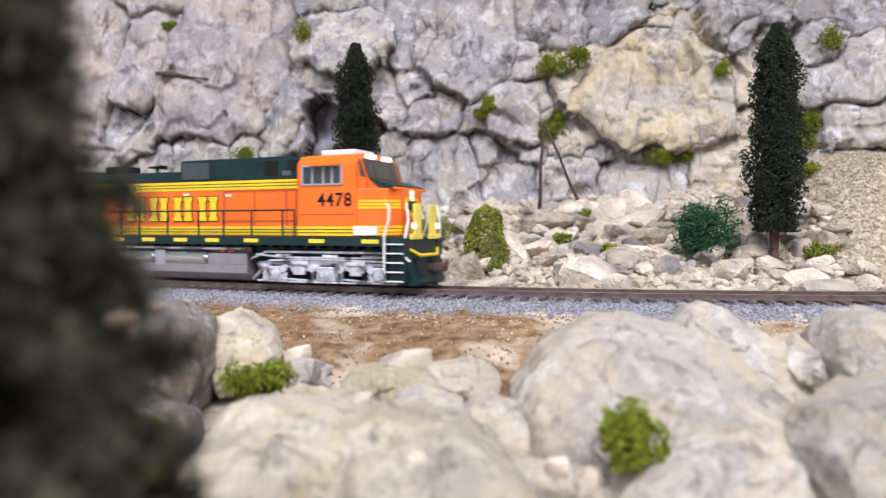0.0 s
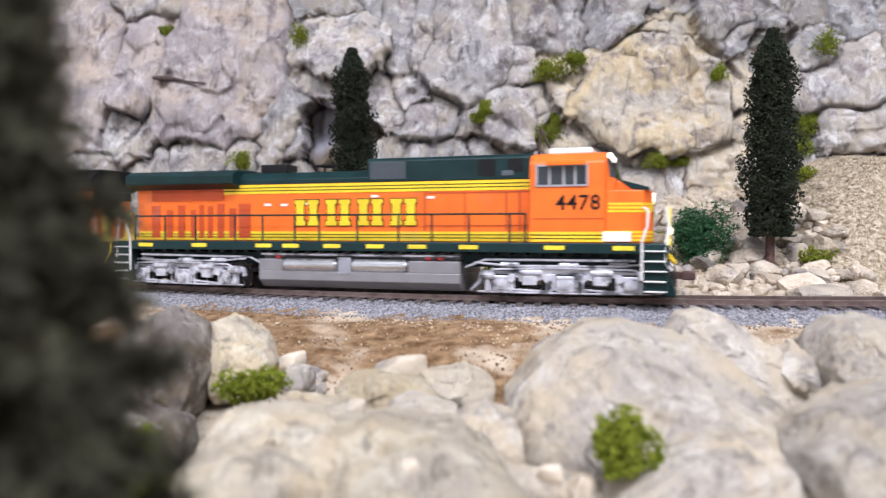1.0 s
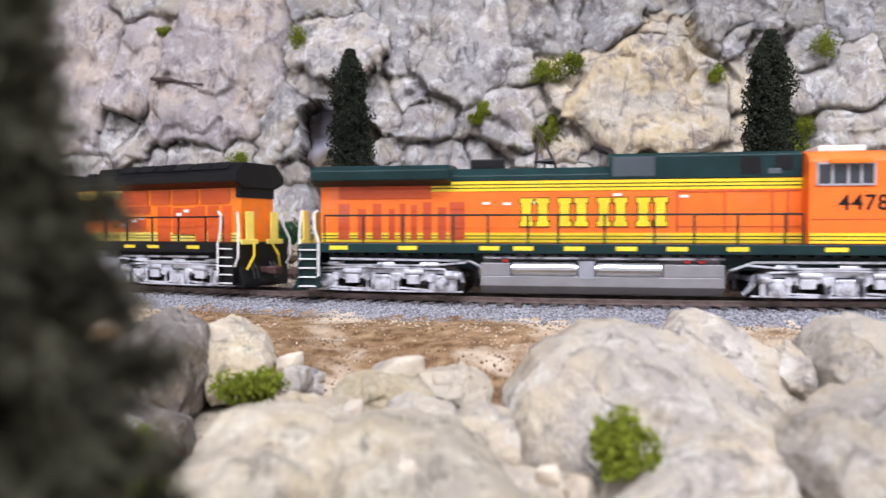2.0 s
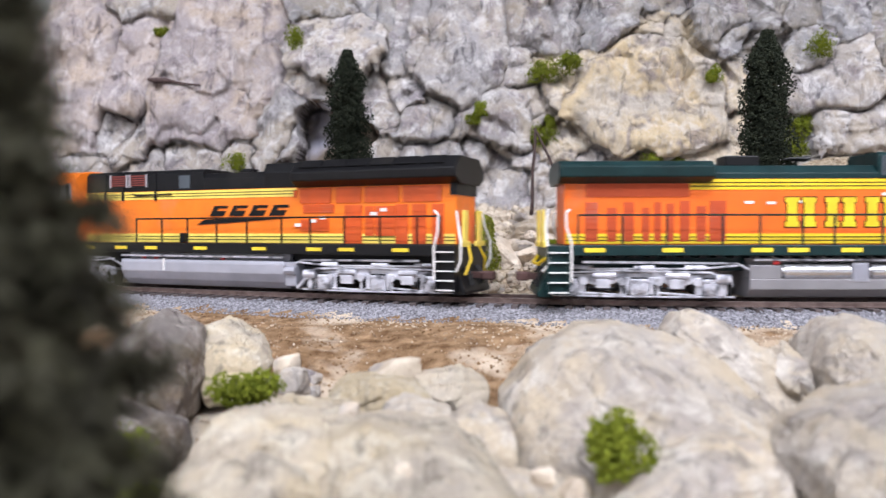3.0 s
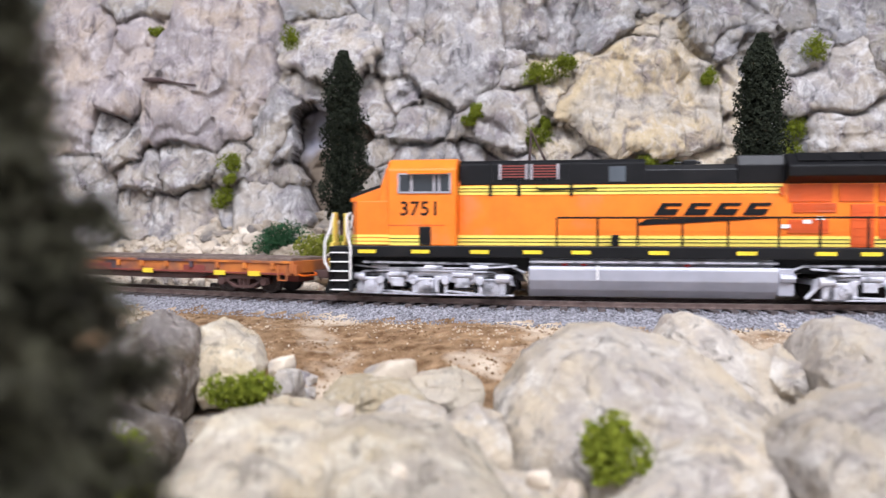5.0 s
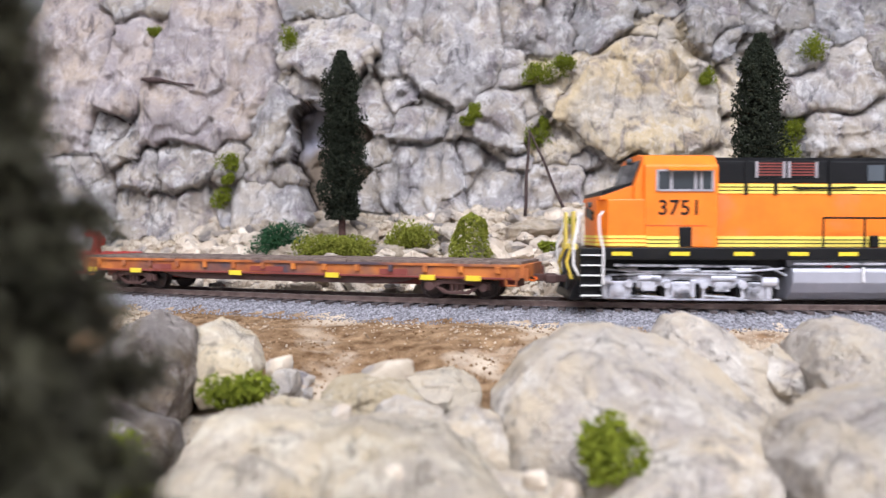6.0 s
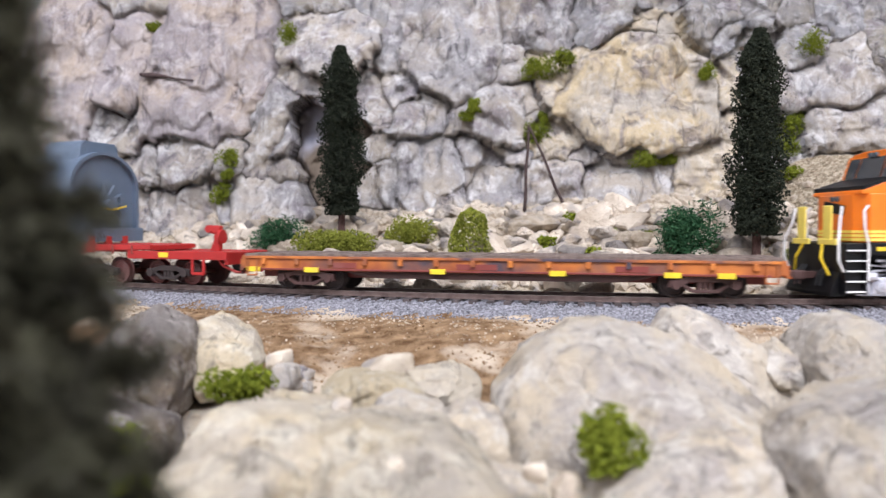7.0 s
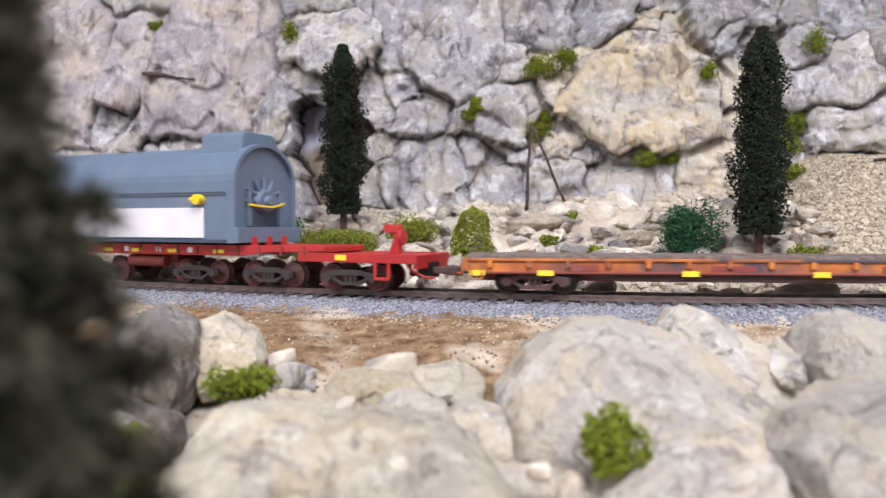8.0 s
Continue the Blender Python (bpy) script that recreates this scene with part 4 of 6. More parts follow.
# ---- first locomotive: green roof, rounded rear radiator wings ----
def green_locomotive():
    L = thing("locomotive", pose(0, 0, 0), "orange and dark green model diesel locomotive with yellow stripes", "locomotive", "locomotives of the train")
    bm = B()
    bx(bm, -113, 112, -17.6, 17.6, 17.0, 20.8, 0.3)
    bx(bm, -113, 112, -9, 9, 11, 17)
    sill = part("frame_sill", bm, GREEN, L, "dark green frame sill")
    sill_marks(sill, (-104, -76, -44, -31, -12, 7, 25, 46, 79, 104), 18.2, 19.8, 17.6)
    bracket = mesh_of("sill_bracket", bx(B(), 0, 2.0, -16.6, 16.6, 16.0, 17.05), BLACK)
    for x in range(-108, 110, 6):
        ob = new("sill_bracket", bracket)
        ob.parent = L
        ob.matrix_basis = pose(x * MM, 0, 0)
    # long hood
    bm = B()
    prism(bm, [(-10.5, 20.8), (-10.5, 45), (-10.0, 46), (10.0, 46), (10.5, 45), (10.5, 20.8)], -114, 69.6, "x", 0.2)
    hood = part("long_hood", bm, ORANGE, L, "orange hood side")
    bm = B()
    prism(bm, [(-10.7, 45.1), (-10.7, 47.2), (-7.8, 50.2), (7.8, 50.2), (10.7, 47.2), (10.7, 45.1)], -90, 69.6, "x", 0.3)
    roof = part("hood_roof", bm, GREEN, L, "dark green hood roof")
    bm = B()
    prism(bm, [(-10.9, 45.2), (-10.9, 53.6), (-9.6, 54.9), (9.6, 54.9), (10.9, 53.6), (10.9, 45.2)], 0.8, 69.5, "x", 0.3)
    part("brake_housing", bm, GREEN, L)
    for s in (-1, 1):
        bm = B()
        bx(bm, 2.2, 17.5, s * 10.9, s * 11.15, 46.3, 53.4)
        g = part("screen", bm, GRILLE, L, "grey mesh air screen")
        for k in range(10):
            bm = B()
            bx(bm, 3.0 + k * 1.5, 3.3 + k * 1.5, s * 10.9, s * 11.3, 46.5, 53.2)
            part("screen_bar", bm, BLACK, g)
        for a, b in ((48, 55), (60, 66)):
            bm = B()
            bx(bm, a, b, s * 10.9, s * 11.1, 48.0 if a > 50 else 46.5, 53.0)
            part("louvre", bm, BLACK, L)
        bm = B()
        bx(bm, 57.5, 62.0, s * 10.9, s * 11.2, 46.6, 48.6)
        part("notice", bm, GRILLE, L)
    # radiator wings
    bm = B()
    prism(bm, [(-11, 43.4), (-15.8, 45.6), (-16.2, 49.6), (-12.5, 51.6), (0, 52.2), (12.5, 51.6), (16.2, 49.6), (15.8, 45.6), (11, 43.4)], -116.5, -60, "x", 0.5)
    part("radiator_wing", bm, GREEN, L, "dark green overhanging radiator roof")
    bm = B()
    bx(bm, -106, -68, -10.9, 10.9, 38.6, 43.6)
    part("radiator_grille", bm, ORANGE_SHADE, L, "red-brown radiator grille")
    for s in (-1, 1):
        for k, (x, w, top) in enumerate(((-104, 4.6, 36.5), (-96.5, 3.4, 34.5), (-90.2, 3.6, 36.5), (-84.0, 2.6, 34.5), (-79.6, 2.4, 36.5), (-75.0, 2.6, 36.0),
                                         (-69.6, 3.4, 37), (-63.6, 3.4, 35), (-57.5, 6.0, 37))):
            bm = B()
            bx(bm, x - w / 2, x + w / 2, s * 10.5, s * 10.85, 22.0, top)
            v = part("louvre_door", bm, ORANGE_SHADE, L)
            for q in range(7):
                bm = B()
                z = 23 + q * (top - 24) / 7
                bx(bm, x - w / 2 + 0.3, x + w / 2 - 0.3, s * 10.8, s * 11.0, z, z + 0.35)
                part("louvre_slat", bm, ORANGE_SHADE, v)
        for x in (25.8, 42.6, 59.2, 64.5):
            bm = B()
            bx(bm, x - 0.35, x + 0.35, s * 10.5, s * 10.72, 25.2, 40.5)
            part("door_seam", bm, ORANGE_SHADE, L)
        bm = B()
        bx(bm, 26, 69, s * 10.5, s * 10.7, 40.1, 40.6)
        bx(bm, 26, 69, s * 10.5, s * 10.7, 27.2, 27.5)
        part("door_seam", bm, ORANGE_SHADE, L)
        for x, z in ((-46, 36.4), (-38, 36.2), (-27, 36.6), (4, 39.4), (28.2, 38.6)):
            bm = B()
            bx(bm, x - 1.6, x + 1.6, s * 10.5, s * 10.75, z - 0.5, z + 0.5)
            part("notice", bm, WHITE, L)
        plain_emblem(L, -32.6, 22.0, 27.4, 38.2, 10.5, YELLOW, BLACK, s)
    striped(L, -76.5, 69.4, 10.5, 41.1, 45.0, YELLOW, 3)
    striped(L, -113.5, 69.4, 10.5, 21.2, 24.9, YELLOW, 3)
    # stack and horn
    bm = B()
    bx(bm, -53, -40, -5, 5, 50, 54.2, 0.5)
    part("exhaust_stack", bm, BLACK, L)
    bm = B()
    rod(bm, (-24, 0, 50), (-24, 0, 53), 0.5)
    for y in (-1.6, 0, 1.6):
        rod(bm, (-28, y, 53.3), (-20, y, 53.3), 0.4, 8, 1.0)
    part("air_horn", bm, BLACK, L)
    # cab
    bm = B()
    prism(bm, [(-17.5, 20.8), (-17.5, 50.4), (-14.8, 53.6), (-8, 54.7), (8, 54.7), (14.8, 53.6), (17.5, 50.4), (17.5, 20.8)], 69.6, 97.5, "x", 0.5)
    cab = part("cab", bm, ORANGE, L, "orange cab with dark side windows")
    bm = B()
    prism(bm, [(97.4, 20.8), (97.4, 53.4), (101.0, 43.6), (101.0, 20.8)], -16.0, 16.0, "y", 0.4)
    part("cab_front", bm, ORANGE, L)
    for s in (-1, 1):
        bm = B()
        prism(bm, [(97.9, 51.6), (98.5, 51.6), (101.05, 44.6), (98.9, 44.9)], s * 15.8, s * 16.15, "y")
        part("windshield", bm, GLASS, L, "dark windshield corner pane")
        bm = B()
        prism(bm, [(102.6, 43.5), (106.4, 40.4), (112.9, 39.9), (112.7, 40.8)], s * 14.4, s * 14.95, "y")
        part("anti_glare_flank", bm, GREEN, L, "dark green nose flank")
    for y0, y1 in ((-13.4, -7.6), (-6.6, 6.6), (7.6, 13.4)):
        bm = B()
        prism(bm, [(98.2, 52.2), (98.55, 52.3), (101.2, 44.6), (100.85, 44.5)], y0, y1, "y")
        part("windshield", bm, GLASS, L, "dark windshield pane")
    bm = B()
    bx(bm, 75.3, 91.5, -8, 8, 54.6, 56.8, 0.4)
    part("air_conditioner", bm, WHITE, L, "white roof air conditioner")
    for y in (-8.5, -5, 5, 8.5):
        part("headlight", bx(B(), 97.2, 99.0, y - 1.5, y + 1.5, 52.4, 54.2, 0.2), LAMP, L, "lit white headlight over the windshield")
    cab_window(cab, 72.0, 91.3, 17.5, 41.6, 49.8, (72.3, 77.2, 82.4, 86.6, 91.0), FRAME_GREY, ORANGE)
    for s in (-1, 1):
        text_plate("cab_number", "4478", 5.5, BLACK, cab, pose(87.6 * MM, s * 17.52 * MM, 35.4 * MM, 90, 0, 0 if s < 0 else 180), 1.1, 0.12)
        bm = B()
        bx(bm, 70.5, 97, s * 17.5, s * 17.66, 29.6, 29.9)
        part("door_seam", bm, ORANGE_SHADE, cab)
        bm = B()
        bx(bm, 96.5, 106.5, s * 15.9, s * 17.9, 21.4, 25.0, 0.1)
        part("notice", bm, WHITE, cab, "white data panel")
    for s in (-1, 1):
        bm = B()
        bx(bm, 70, 97.2, s * 17.5, s * 17.72, 21.2, 24.9)
        band = part("stripe_band", bm, YELLOW, cab, "yellow striped band")
        for z in (22.4, 23.7):
            bm = B()
            bx(bm, 70, 97.2, s * 17.5, s * 17.8, z - 0.16, z + 0.16)
            part("pinstripe", bm, BLACK, band)
    # nose
    bm = B()
    prism(bm, [(97.6, -17.3), (101, -16.4), (110.5, -15.4), (113.4, -9.5), (113.4, 9.5), (110.5, 15.4), (101, 16.4), (97.6, 17.3)], 20.8, 40.0, "z", 0.4)
    prism(bm, [(101.0, 39.5), (101.0, 43.8), (112.8, 40.6), (113.3, 39.5)], -14.6, 14.6, "y", 0.4)
    nose = part("nose", bm, ORANGE, L, "orange nose with yellow stripes")
    bm = B()
    prism(bm, [(101.4, 43.85), (101.4, 44.2), (112.4, 41.2), (112.4, 40.85)], -13.6, 13.6, "y")
    part("anti_glare_panel", bm, GREEN, nose, "dark green anti-glare nose top")
    for z in (32.4, 33.7, 35.0):
        for s in (-1, 1):
            bm = B()
            prism(bm, [(98.4, s * 17.3), (101, s * 16.6), (110.6, s * 15.6), (113.6, s * 9.5), (113.2, s * 9.3), (110.2, s * 15.0), (98.4, s * 16.6)], z - 0.45, z + 0.45, "z")
            part("nose_stripe", bm, YELLOW, nose)
    for z in (22.0, 23.4, 24.8):
        bm = B()
        prism(bm, [(97.2, -17.7), (101, -16.6), (110.6, -15.6), (113.6, -9.5), (113.6, 9.5), (110.6, 15.6), (101, 16.6), (97.2, 17.7)], z - 0.45, z + 0.45, "z")
        part("nose_stripe", bm, YELLOW, nose)
    bm = B()
    prism(bm, [(-5.5, 36.4), (5.5, 36.4), (7, 32), (0, 28.6), (-7, 32)], 113.3, 113.75, "x")
    part("nose_emblem", bm, YELLOW, nose, "yellow shield emblem")
    bm = B()
    prism(bm, [(-3.6, 35.2), (3.6, 35.2), (4.4, 32.4), (0, 30.4), (-4.4, 32.4)], 113.4, 113.95, "x")
    part("nose_emblem", bm, BLACK, nose)
    for z in (36.4, 38.6):
        part("nose_light", rod(B(), (113, 0, z), (114.0, 0, z), 1.0, 12), LAMP, nose, "lit round nose light")
    # ends
    for x, w in ((119, 1), (-121, -1)):
        bm = B()
        bx(bm, x - w * 8, x, -16.8, 16.8, 17.2, 20.6, 0.3)
        bx(bm, x - w * 2.0, x, -16.0, 16.0, 10, 18, 0.3)
        part("end_platform", bm, GREEN, L)
        bm = B()
        prism(bm, [(x, 10.5), (x + w * 3.4, 3.0), (x + w * 3.0, 1.6), (x - w * 2.0, 1.6), (x - w * 2.0, 10.5)], -14.5, 14.5, "y", 0.3)
        part("pilot_plow", bm, GREEN, L, "dark green pilot plow")
        coupler(L, x - w * 1, w)
        air_hoses(L, x, w)
        for s in (-1, 1):
            bm = B()
            pipe(bm, [(x - w * 8.2, s * 17.2, 33.8), (x - w * 6.6, s * 17.4, 32.5), (x - w * 6.8, s * 17.6, 27), (x - w * 8.6, s * 17.8, 21.5), (x - w * 8.6, s * 17.9, 7.5)], 0.46)
            part("grab_rail", bm, WHITE, L, "white curved step handrail")
            bm = B()
            pipe(bm, [(x - w * 0.5, s * 14.5, 34.0), (x + w * 0.4, s * 14.6, 27.5), (x - w * 0.2, s * 16.6, 20), (x - w * 0.4, s * 17.2, 13.5), (x + w * 1.6, s * 15.8, 11.2)], 0.46)
            part("grab_rail", bm, WHITE, L, "white curved step handrail")
            bm = B()
            bx(bm, x + w * 0.2, x + w * 1.0, s * 4.0, s * 10.5, 21, 34, 0.3)
            bx(bm, x + w * 0.1, x + w * 1.2, s * 3.0, s * 13.5, 19.8, 22.0, 0.3)
            part("end_gate", bm, YELLOW_PALE, L, "bright yellow end gate")
            if w > 0:
                bm = B()
                rod(bm, (x + 0.5, s * 10.8, 25.2), (x + 1.4, s * 10.8, 25.2), 1.2, 12)
                part("ditch_light", bm, LAMP, L, "lit ditch light")
        bm = B()
        pipe(bm, [(x, -13, 16), (x + w * 2.4, -8, 13.5), (x + w * 2.4, 8, 13.5), (x, 13, 16)], 0.7)
        part("uncoupling_lever", bm, YELLOW, L)
    side_steps(L, 111.2, 118.8, GREEN, WHITE)
    side_steps(L, -120.6, -113.4, GREEN, WHITE)
    handrails(L, (-110, -94, -78, -58, -44.6, -29.3, -18.0, -0.9, 17.0, 31, 46, 62, 68), 31.7, 17.2, 20.8, GREEN)
    # underframe
    bm = B()
    prism(bm, [(-15.6, 8.4), (-15.6, 4.6), (-12.0, 1.5), (12.0, 1.5), (15.6, 4.6), (15.6, 8.4)], -47.5, 42, "x", 0.3)
    bx(bm, -47.5, -36.0, -15.6, 15.6, 8.3, 13.4, 0.3)
    bx(bm, 20.5, 42, -15.6, 15.6, 8.3, 13.2, 0.3)
    bx(bm, -47, 41, -11, 11, 8, 16.5)
    part("fuel_tank", bm, TANK, L, "grey fuel tank")
    for s in (-1, 1):
        for a, b in ((-35, -11.6), (-3.4, 19.2)):
            bm = B()
            rod(bm, (a, s * 13.4, 10.9), (b, s * 13.4, 10.9), 3.3, 20)
            rod(bm, (a - 0.8, s * 13.4, 10.9), (b + 0.8, s * 13.4, 10.9), 2.3, 20)
            part("air_reservoir", bm, STEEL, L, "polished steel air reservoir", )
        bm = B()
        bx(bm, -10.5, -4.5, s * 11, s * 15.4, 6.4, 14.4, 0.4)
        for k in range(4):
            rod(bm, (-9.5 + k * 1.4, s * 15.6, 7.5), (-9.5 + k * 1.4, s * 15.6, 13.5), 0.5)
        part("valve_gear", bm, TANK_LIGHT, L)
        for x in (-38, 29, 34):
            bm = B()
            bx(bm, x - 1, x + 1, s * 15, s * 16, 13.6, 15.2, 0.2)
            part("fuel_filler", bm, RED, L, "small red filler cap")
        bm = B()
        pipe(bm, [(-108, s * 15.5, 14.6), (-52, s * 15.2, 14.0), (-46, s * 14.6, 11)], 0.5)
        pipe(bm, [(44, s * 14.8, 11), (52, s * 15.2, 14.2), (108, s * 15.5, 14.4)], 0.5)
        pipe(bm, [(-46, s * 15.8, 15.4), (42, s * 15.8, 15.2)], 0.5)
        part("air_pipe", bm, SILVER, L, "silver air pipes under the sill")
    loco_truck(L, 81, (-24, 0, 23.5), "first", SILVER)
    loco_truck(L, -85, (-25.5, 0, 25.5), "first", SILVER)
    return L


# ---- second locomotive: black roof, cab at the trailing end ----
def black_locomotive():
    L = thing("locomotive", pose(0, 0, 0), "bright orange and black model diesel locomotive running cab last", "locomotive", "locomotives of the train")
    bm = B()
    bx(bm, -113, 116, -17.6, 17.6, 16.4, 20.8, 0.3)
    bx(bm, -113, 116, -9, 9, 11, 17)
    sill = part("frame_sill", bm, BLACK, L, "black frame sill")
    sill_marks(sill, (-106, -85, -62, -42, -24, 4, 35, 62, 77, 101), 17.9, 19.3, 17.6, 7.0)
    bm = B()
    prism(bm, [(-10.5, 20.8), (-10.5, 45), (-10.0, 46), (10.0, 46), (10.5, 45), (10.5, 20.8)], -71, 121.6, "x", 0.2)
    part("long_hood", bm, ORANGE_BRIGHT, L, "orange hood side")
    bm = B()
    prism(bm, [(-10.8, 44.4), (-10.8, 52.4), (-9.0, 54.0), (9.0, 54.0), (10.8, 52.4), (10.8, 44.4)], -70.5, 0, "x", 0.3)
    prism(bm, [(-10.7, 44.4), (-10.7, 49.6), (-8.8, 51.8), (8.8, 51.8), (10.7, 49.6), (10.7, 44.4)], -1, 36, "x", 0.3)
    part("hood_roof", bm, BLACK, L, "black hood roof")
    bm = B()
    prism(bm, [(-10.8, 44.2), (-16.0, 46.6), (-16.4, 50.2), (-10.5, 55.2), (10.5, 55.2), (16.4, 50.2), (16.0, 46.6), (10.8, 44.2)], 49.5, 123.5, "x", 0.5)
    prism(bm, [(-10.9, 44.4), (-11.6, 51.0), (-9.5, 55.0), (9.5, 55.0), (11.6, 51.0), (10.9, 44.4)], 33, 50, "x", 0.4)
    wing = part("radiator_wing", bm, BLACK, L, "black overhanging radiator roof")
    for k in range(6):
        bm = B()
        prism(bm, [(-14.8, 51.9), (-11.2, 55.0), (-11.0, 55.4), (-15.0, 52.2)], 53 + k * 11, 63 + k * 11, "x")
        part("roof_screen", bm, BLACK, wing)
    bm = B()
    for a, b in ((51, 66), (68.5, 80), (82, 97), (99, 115.5)):
        bx(bm, a, b, -10.95, 10.95, 37.6, 43.8)
    part("radiator_grille", bm, ORANGE_DEEP, L, "orange-red radiator grille panels")
    bm = B()
    bx(bm, 119.2, 122.0, -11, 11, 40, 46)
    part("rear_screen", bm, BLACK, L)
    for s in (-1, 1):
        for x, w, z0, z1 in ((60, 15, 33.6, 37.0), (58, 14, 26, 31), (76.5, 8.0, 20.9, 36.6), (84, 4.0, 24, 36.0), (91, 9, 24, 36), (98.4, 5.5, 20.9, 36.6), (106, 6, 20.9, 36.6),
                             (114, 5.0, 20.9, 36.6)):
            bm = B()
            bx(bm, x - w / 2, x + w / 2, s * 10.5, s * 11.0, z0, z1, 0.1)
            v = part("louvre_door", bm, ORANGE_DEEP, L)
            for q in range(5):
                bm = B()
                z = z0 + 1 + q * (z1 - z0 - 1) / 5
                bx(bm, x - w / 2 + 0.4, x + w / 2 - 0.4, s * 10.9, s * 11.15, z, z + 0.35)
                part("louvre_slat", bm, ORANGE_DEEP, v)
        for a in (-55.2, -43.2):
            bm = B()
            bx(bm, a, a + 11.0, s * 10.8, s * 11.1, 46.4, 52.4)
            g = part("vent", bm, BLACK, L)
            for q in range(5):
                bm = B()
                bx(bm, a + 0.9, a + 10.1, s * 10.9, s * 11.35, 47.2 + q * 1.05, 47.7 + q * 1.05)
                part("vent_slat", bm, RED_DULL, g)
            for q in (a, a + 10.1):
                bm = B()
                bx(bm, q, q + 0.9, s * 10.9, s * 11.4, 46.4, 52.4)
                part("vent_frame", bm, FRAME_GREY, g)
        bm = B()
        bx(bm, -13.5, -7.4, s * 10.8, s * 11.1, 45.4, 51.2)
        part("screen", bm, GRILLE, L, "grey mesh air screen")
        for x in (-58.5, -47.5, -27.5, 48.6):
            bm = B()
            bx(bm, x - 0.6, x + 0.6, s * 10.5, s * 11.2, 40.2, 53.0 if x < 0 else 43)
            part("rib", bm, BLACK if x < 0 else ORANGE_DEEP, L)
        # owner's mark as slanted black blocks over a wedge
        for k in range(4):
            a = 4.5 + k * 10.6
            bm = B()
            prism(bm, [(a - 1.2, 32.6), (a + 1.6, 37.2), (a + 9.0, 37.2), (a + 8.6, 36.0), (a + 3.6, 36.0), (a + 2.9, 34.9), (a + 8.0, 34.9), (a + 6.4, 32.6)],
                  s * 10.5, s * 10.8, "y")
            part("emblem_block", bm, BLACK, L)
        bm = B()
        prism(bm, [(-3.5, 28.8), (0.4, 31.2), (46, 31.6), (14, 29.6)], s * 10.5, s * 10.8, "y")
        part("emblem_wedge", bm, BLACK, L)
        for x, z in ((50, 28.5), (57.5, 30.2), (86, 33.0), (90.5, 34.5), (62, 31.5)):
            bm = B()
            bx(bm, x - 1.5, x + 1.5, s * 11, s * 11.2, z - 0.7, z + 0.7)
            part("notice", bm, WHITE, L)
        bm = B()
        bx(bm, -85.4, -80.8, s * 10.4, s * 17.8, 21, 28.2, 0.2)
        part("battery_door", bm, BLACK, L)
        bm = B()
        bx(bm, -12.4, -9.8, s * 10.4, s * 12.4, 21, 25.2, 0.2)
        part("step_box", bm, BLACK, L)
        bm = B()
        pipe(bm, [(-41, s * 11, 43.4), (-39, s * 11.2, 42.4), (-18, s * 11.2, 43.0)], 0.35)
        part("air_pipe", bm, BLACK, L)
    striped(L, -71, 49, 10.5, 40.6, 44.2, YELLOW_PALE, 3)
    striped(L, -96, 121.1, 10.5, 21.0, 24.9, YELLOW_PALE, 3)
    bm = B()
    bx(bm, 15, 20, -3, 3, 51.8, 54.0, 0.4)
    rod(bm, (12, 0, 53.2), (22, 0, 53.2), 0.5)
    part("air_horn", bm, BLACK, L)
    # cab
    bm = B()
    prism(bm, [(-17.5, 20.8), (-17.5, 50.2), (-13.5, 54.2), (-7, 55.0), (7, 55.0), (13.5, 54.2), (17.5, 50.2), (17.5, 20.8)], -97.8, -71.2, "x", 0.5)
    cab = part("cab", bm, ORANGE_BRIGHT, L, "orange cab with a grey-framed window")
    bm = B()
    prism(bm, [(-97.6, 20.8), (-97.6, 53.6), (-101.2, 43.2), (-101.2, 20.8)], -16.0, 16.0, "y", 0.4)
    part("cab_front", bm, ORANGE_BRIGHT, L)
    for y0, y1 in ((-13.4, -7.6), (-6.6, 6.6), (7.6, 13.4)):
        bm = B()
        prism(bm, [(-98.3, 52.3), (-98.7, 52.4), (-101.5, 44.4), (-101.1, 44.3)], y0, y1, "y")
        part("windshield", bm, GLASS, L, "dark windshield pane")
    cab_window(cab, -93.8, -73.0, 17.5, 41.0, 48.8, (-93.4, -88.4, -79.6, -77.6, -73.4), FRAME_GREY, ORANGE_BRIGHT)
    for s in (-1, 1):
        text_plate("cab_number", "3751", 5.5, BLACK, cab, pose(-85.2 * MM, s * 17.52 * MM, 34.9 * MM, 90, 0, 0 if s < 0 else 180), 1.06, 0.12)
        bm = B()
        bx(bm, -97.5, -75.5, s * 17.5, s * 17.66, 28.6, 28.9)
        part("door_seam", bm, ORANGE_DEEP, cab)
        bm = B()
        bx(bm, -97, -81, s * 17.5, s * 17.72, 21.0, 24.9)
        band = part("stripe_band", bm, YELLOW_PALE, cab, "yellow striped band")
        for z in (22.3, 23.6):
            bm = B()
            bx(bm, -97, -81, s * 17.5, s * 17.8, z - 0.16, z + 0.16)
            part("pinstripe", bm, BLACK, band)
    bm = B()
    prism(bm, [(-97.7, -17.3), (-101, -16.5), (-110.5, -15.6), (-113.6, -10), (-113.6, 10), (-110.5, 15.6), (-101, 16.5), (-97.7, 17.3)], 20.8, 38.2, "z", 0.4)
    prism(bm, [(-101.0, 37.9), (-101.0, 43.4), (-103, 43.0), (-113.2, 39.4), (-113.4, 37.9)], -14.8, 14.8, "y", 0.4)
    nose = part("nose", bm, ORANGE_BRIGHT, L, "orange nose")
    bm = B()
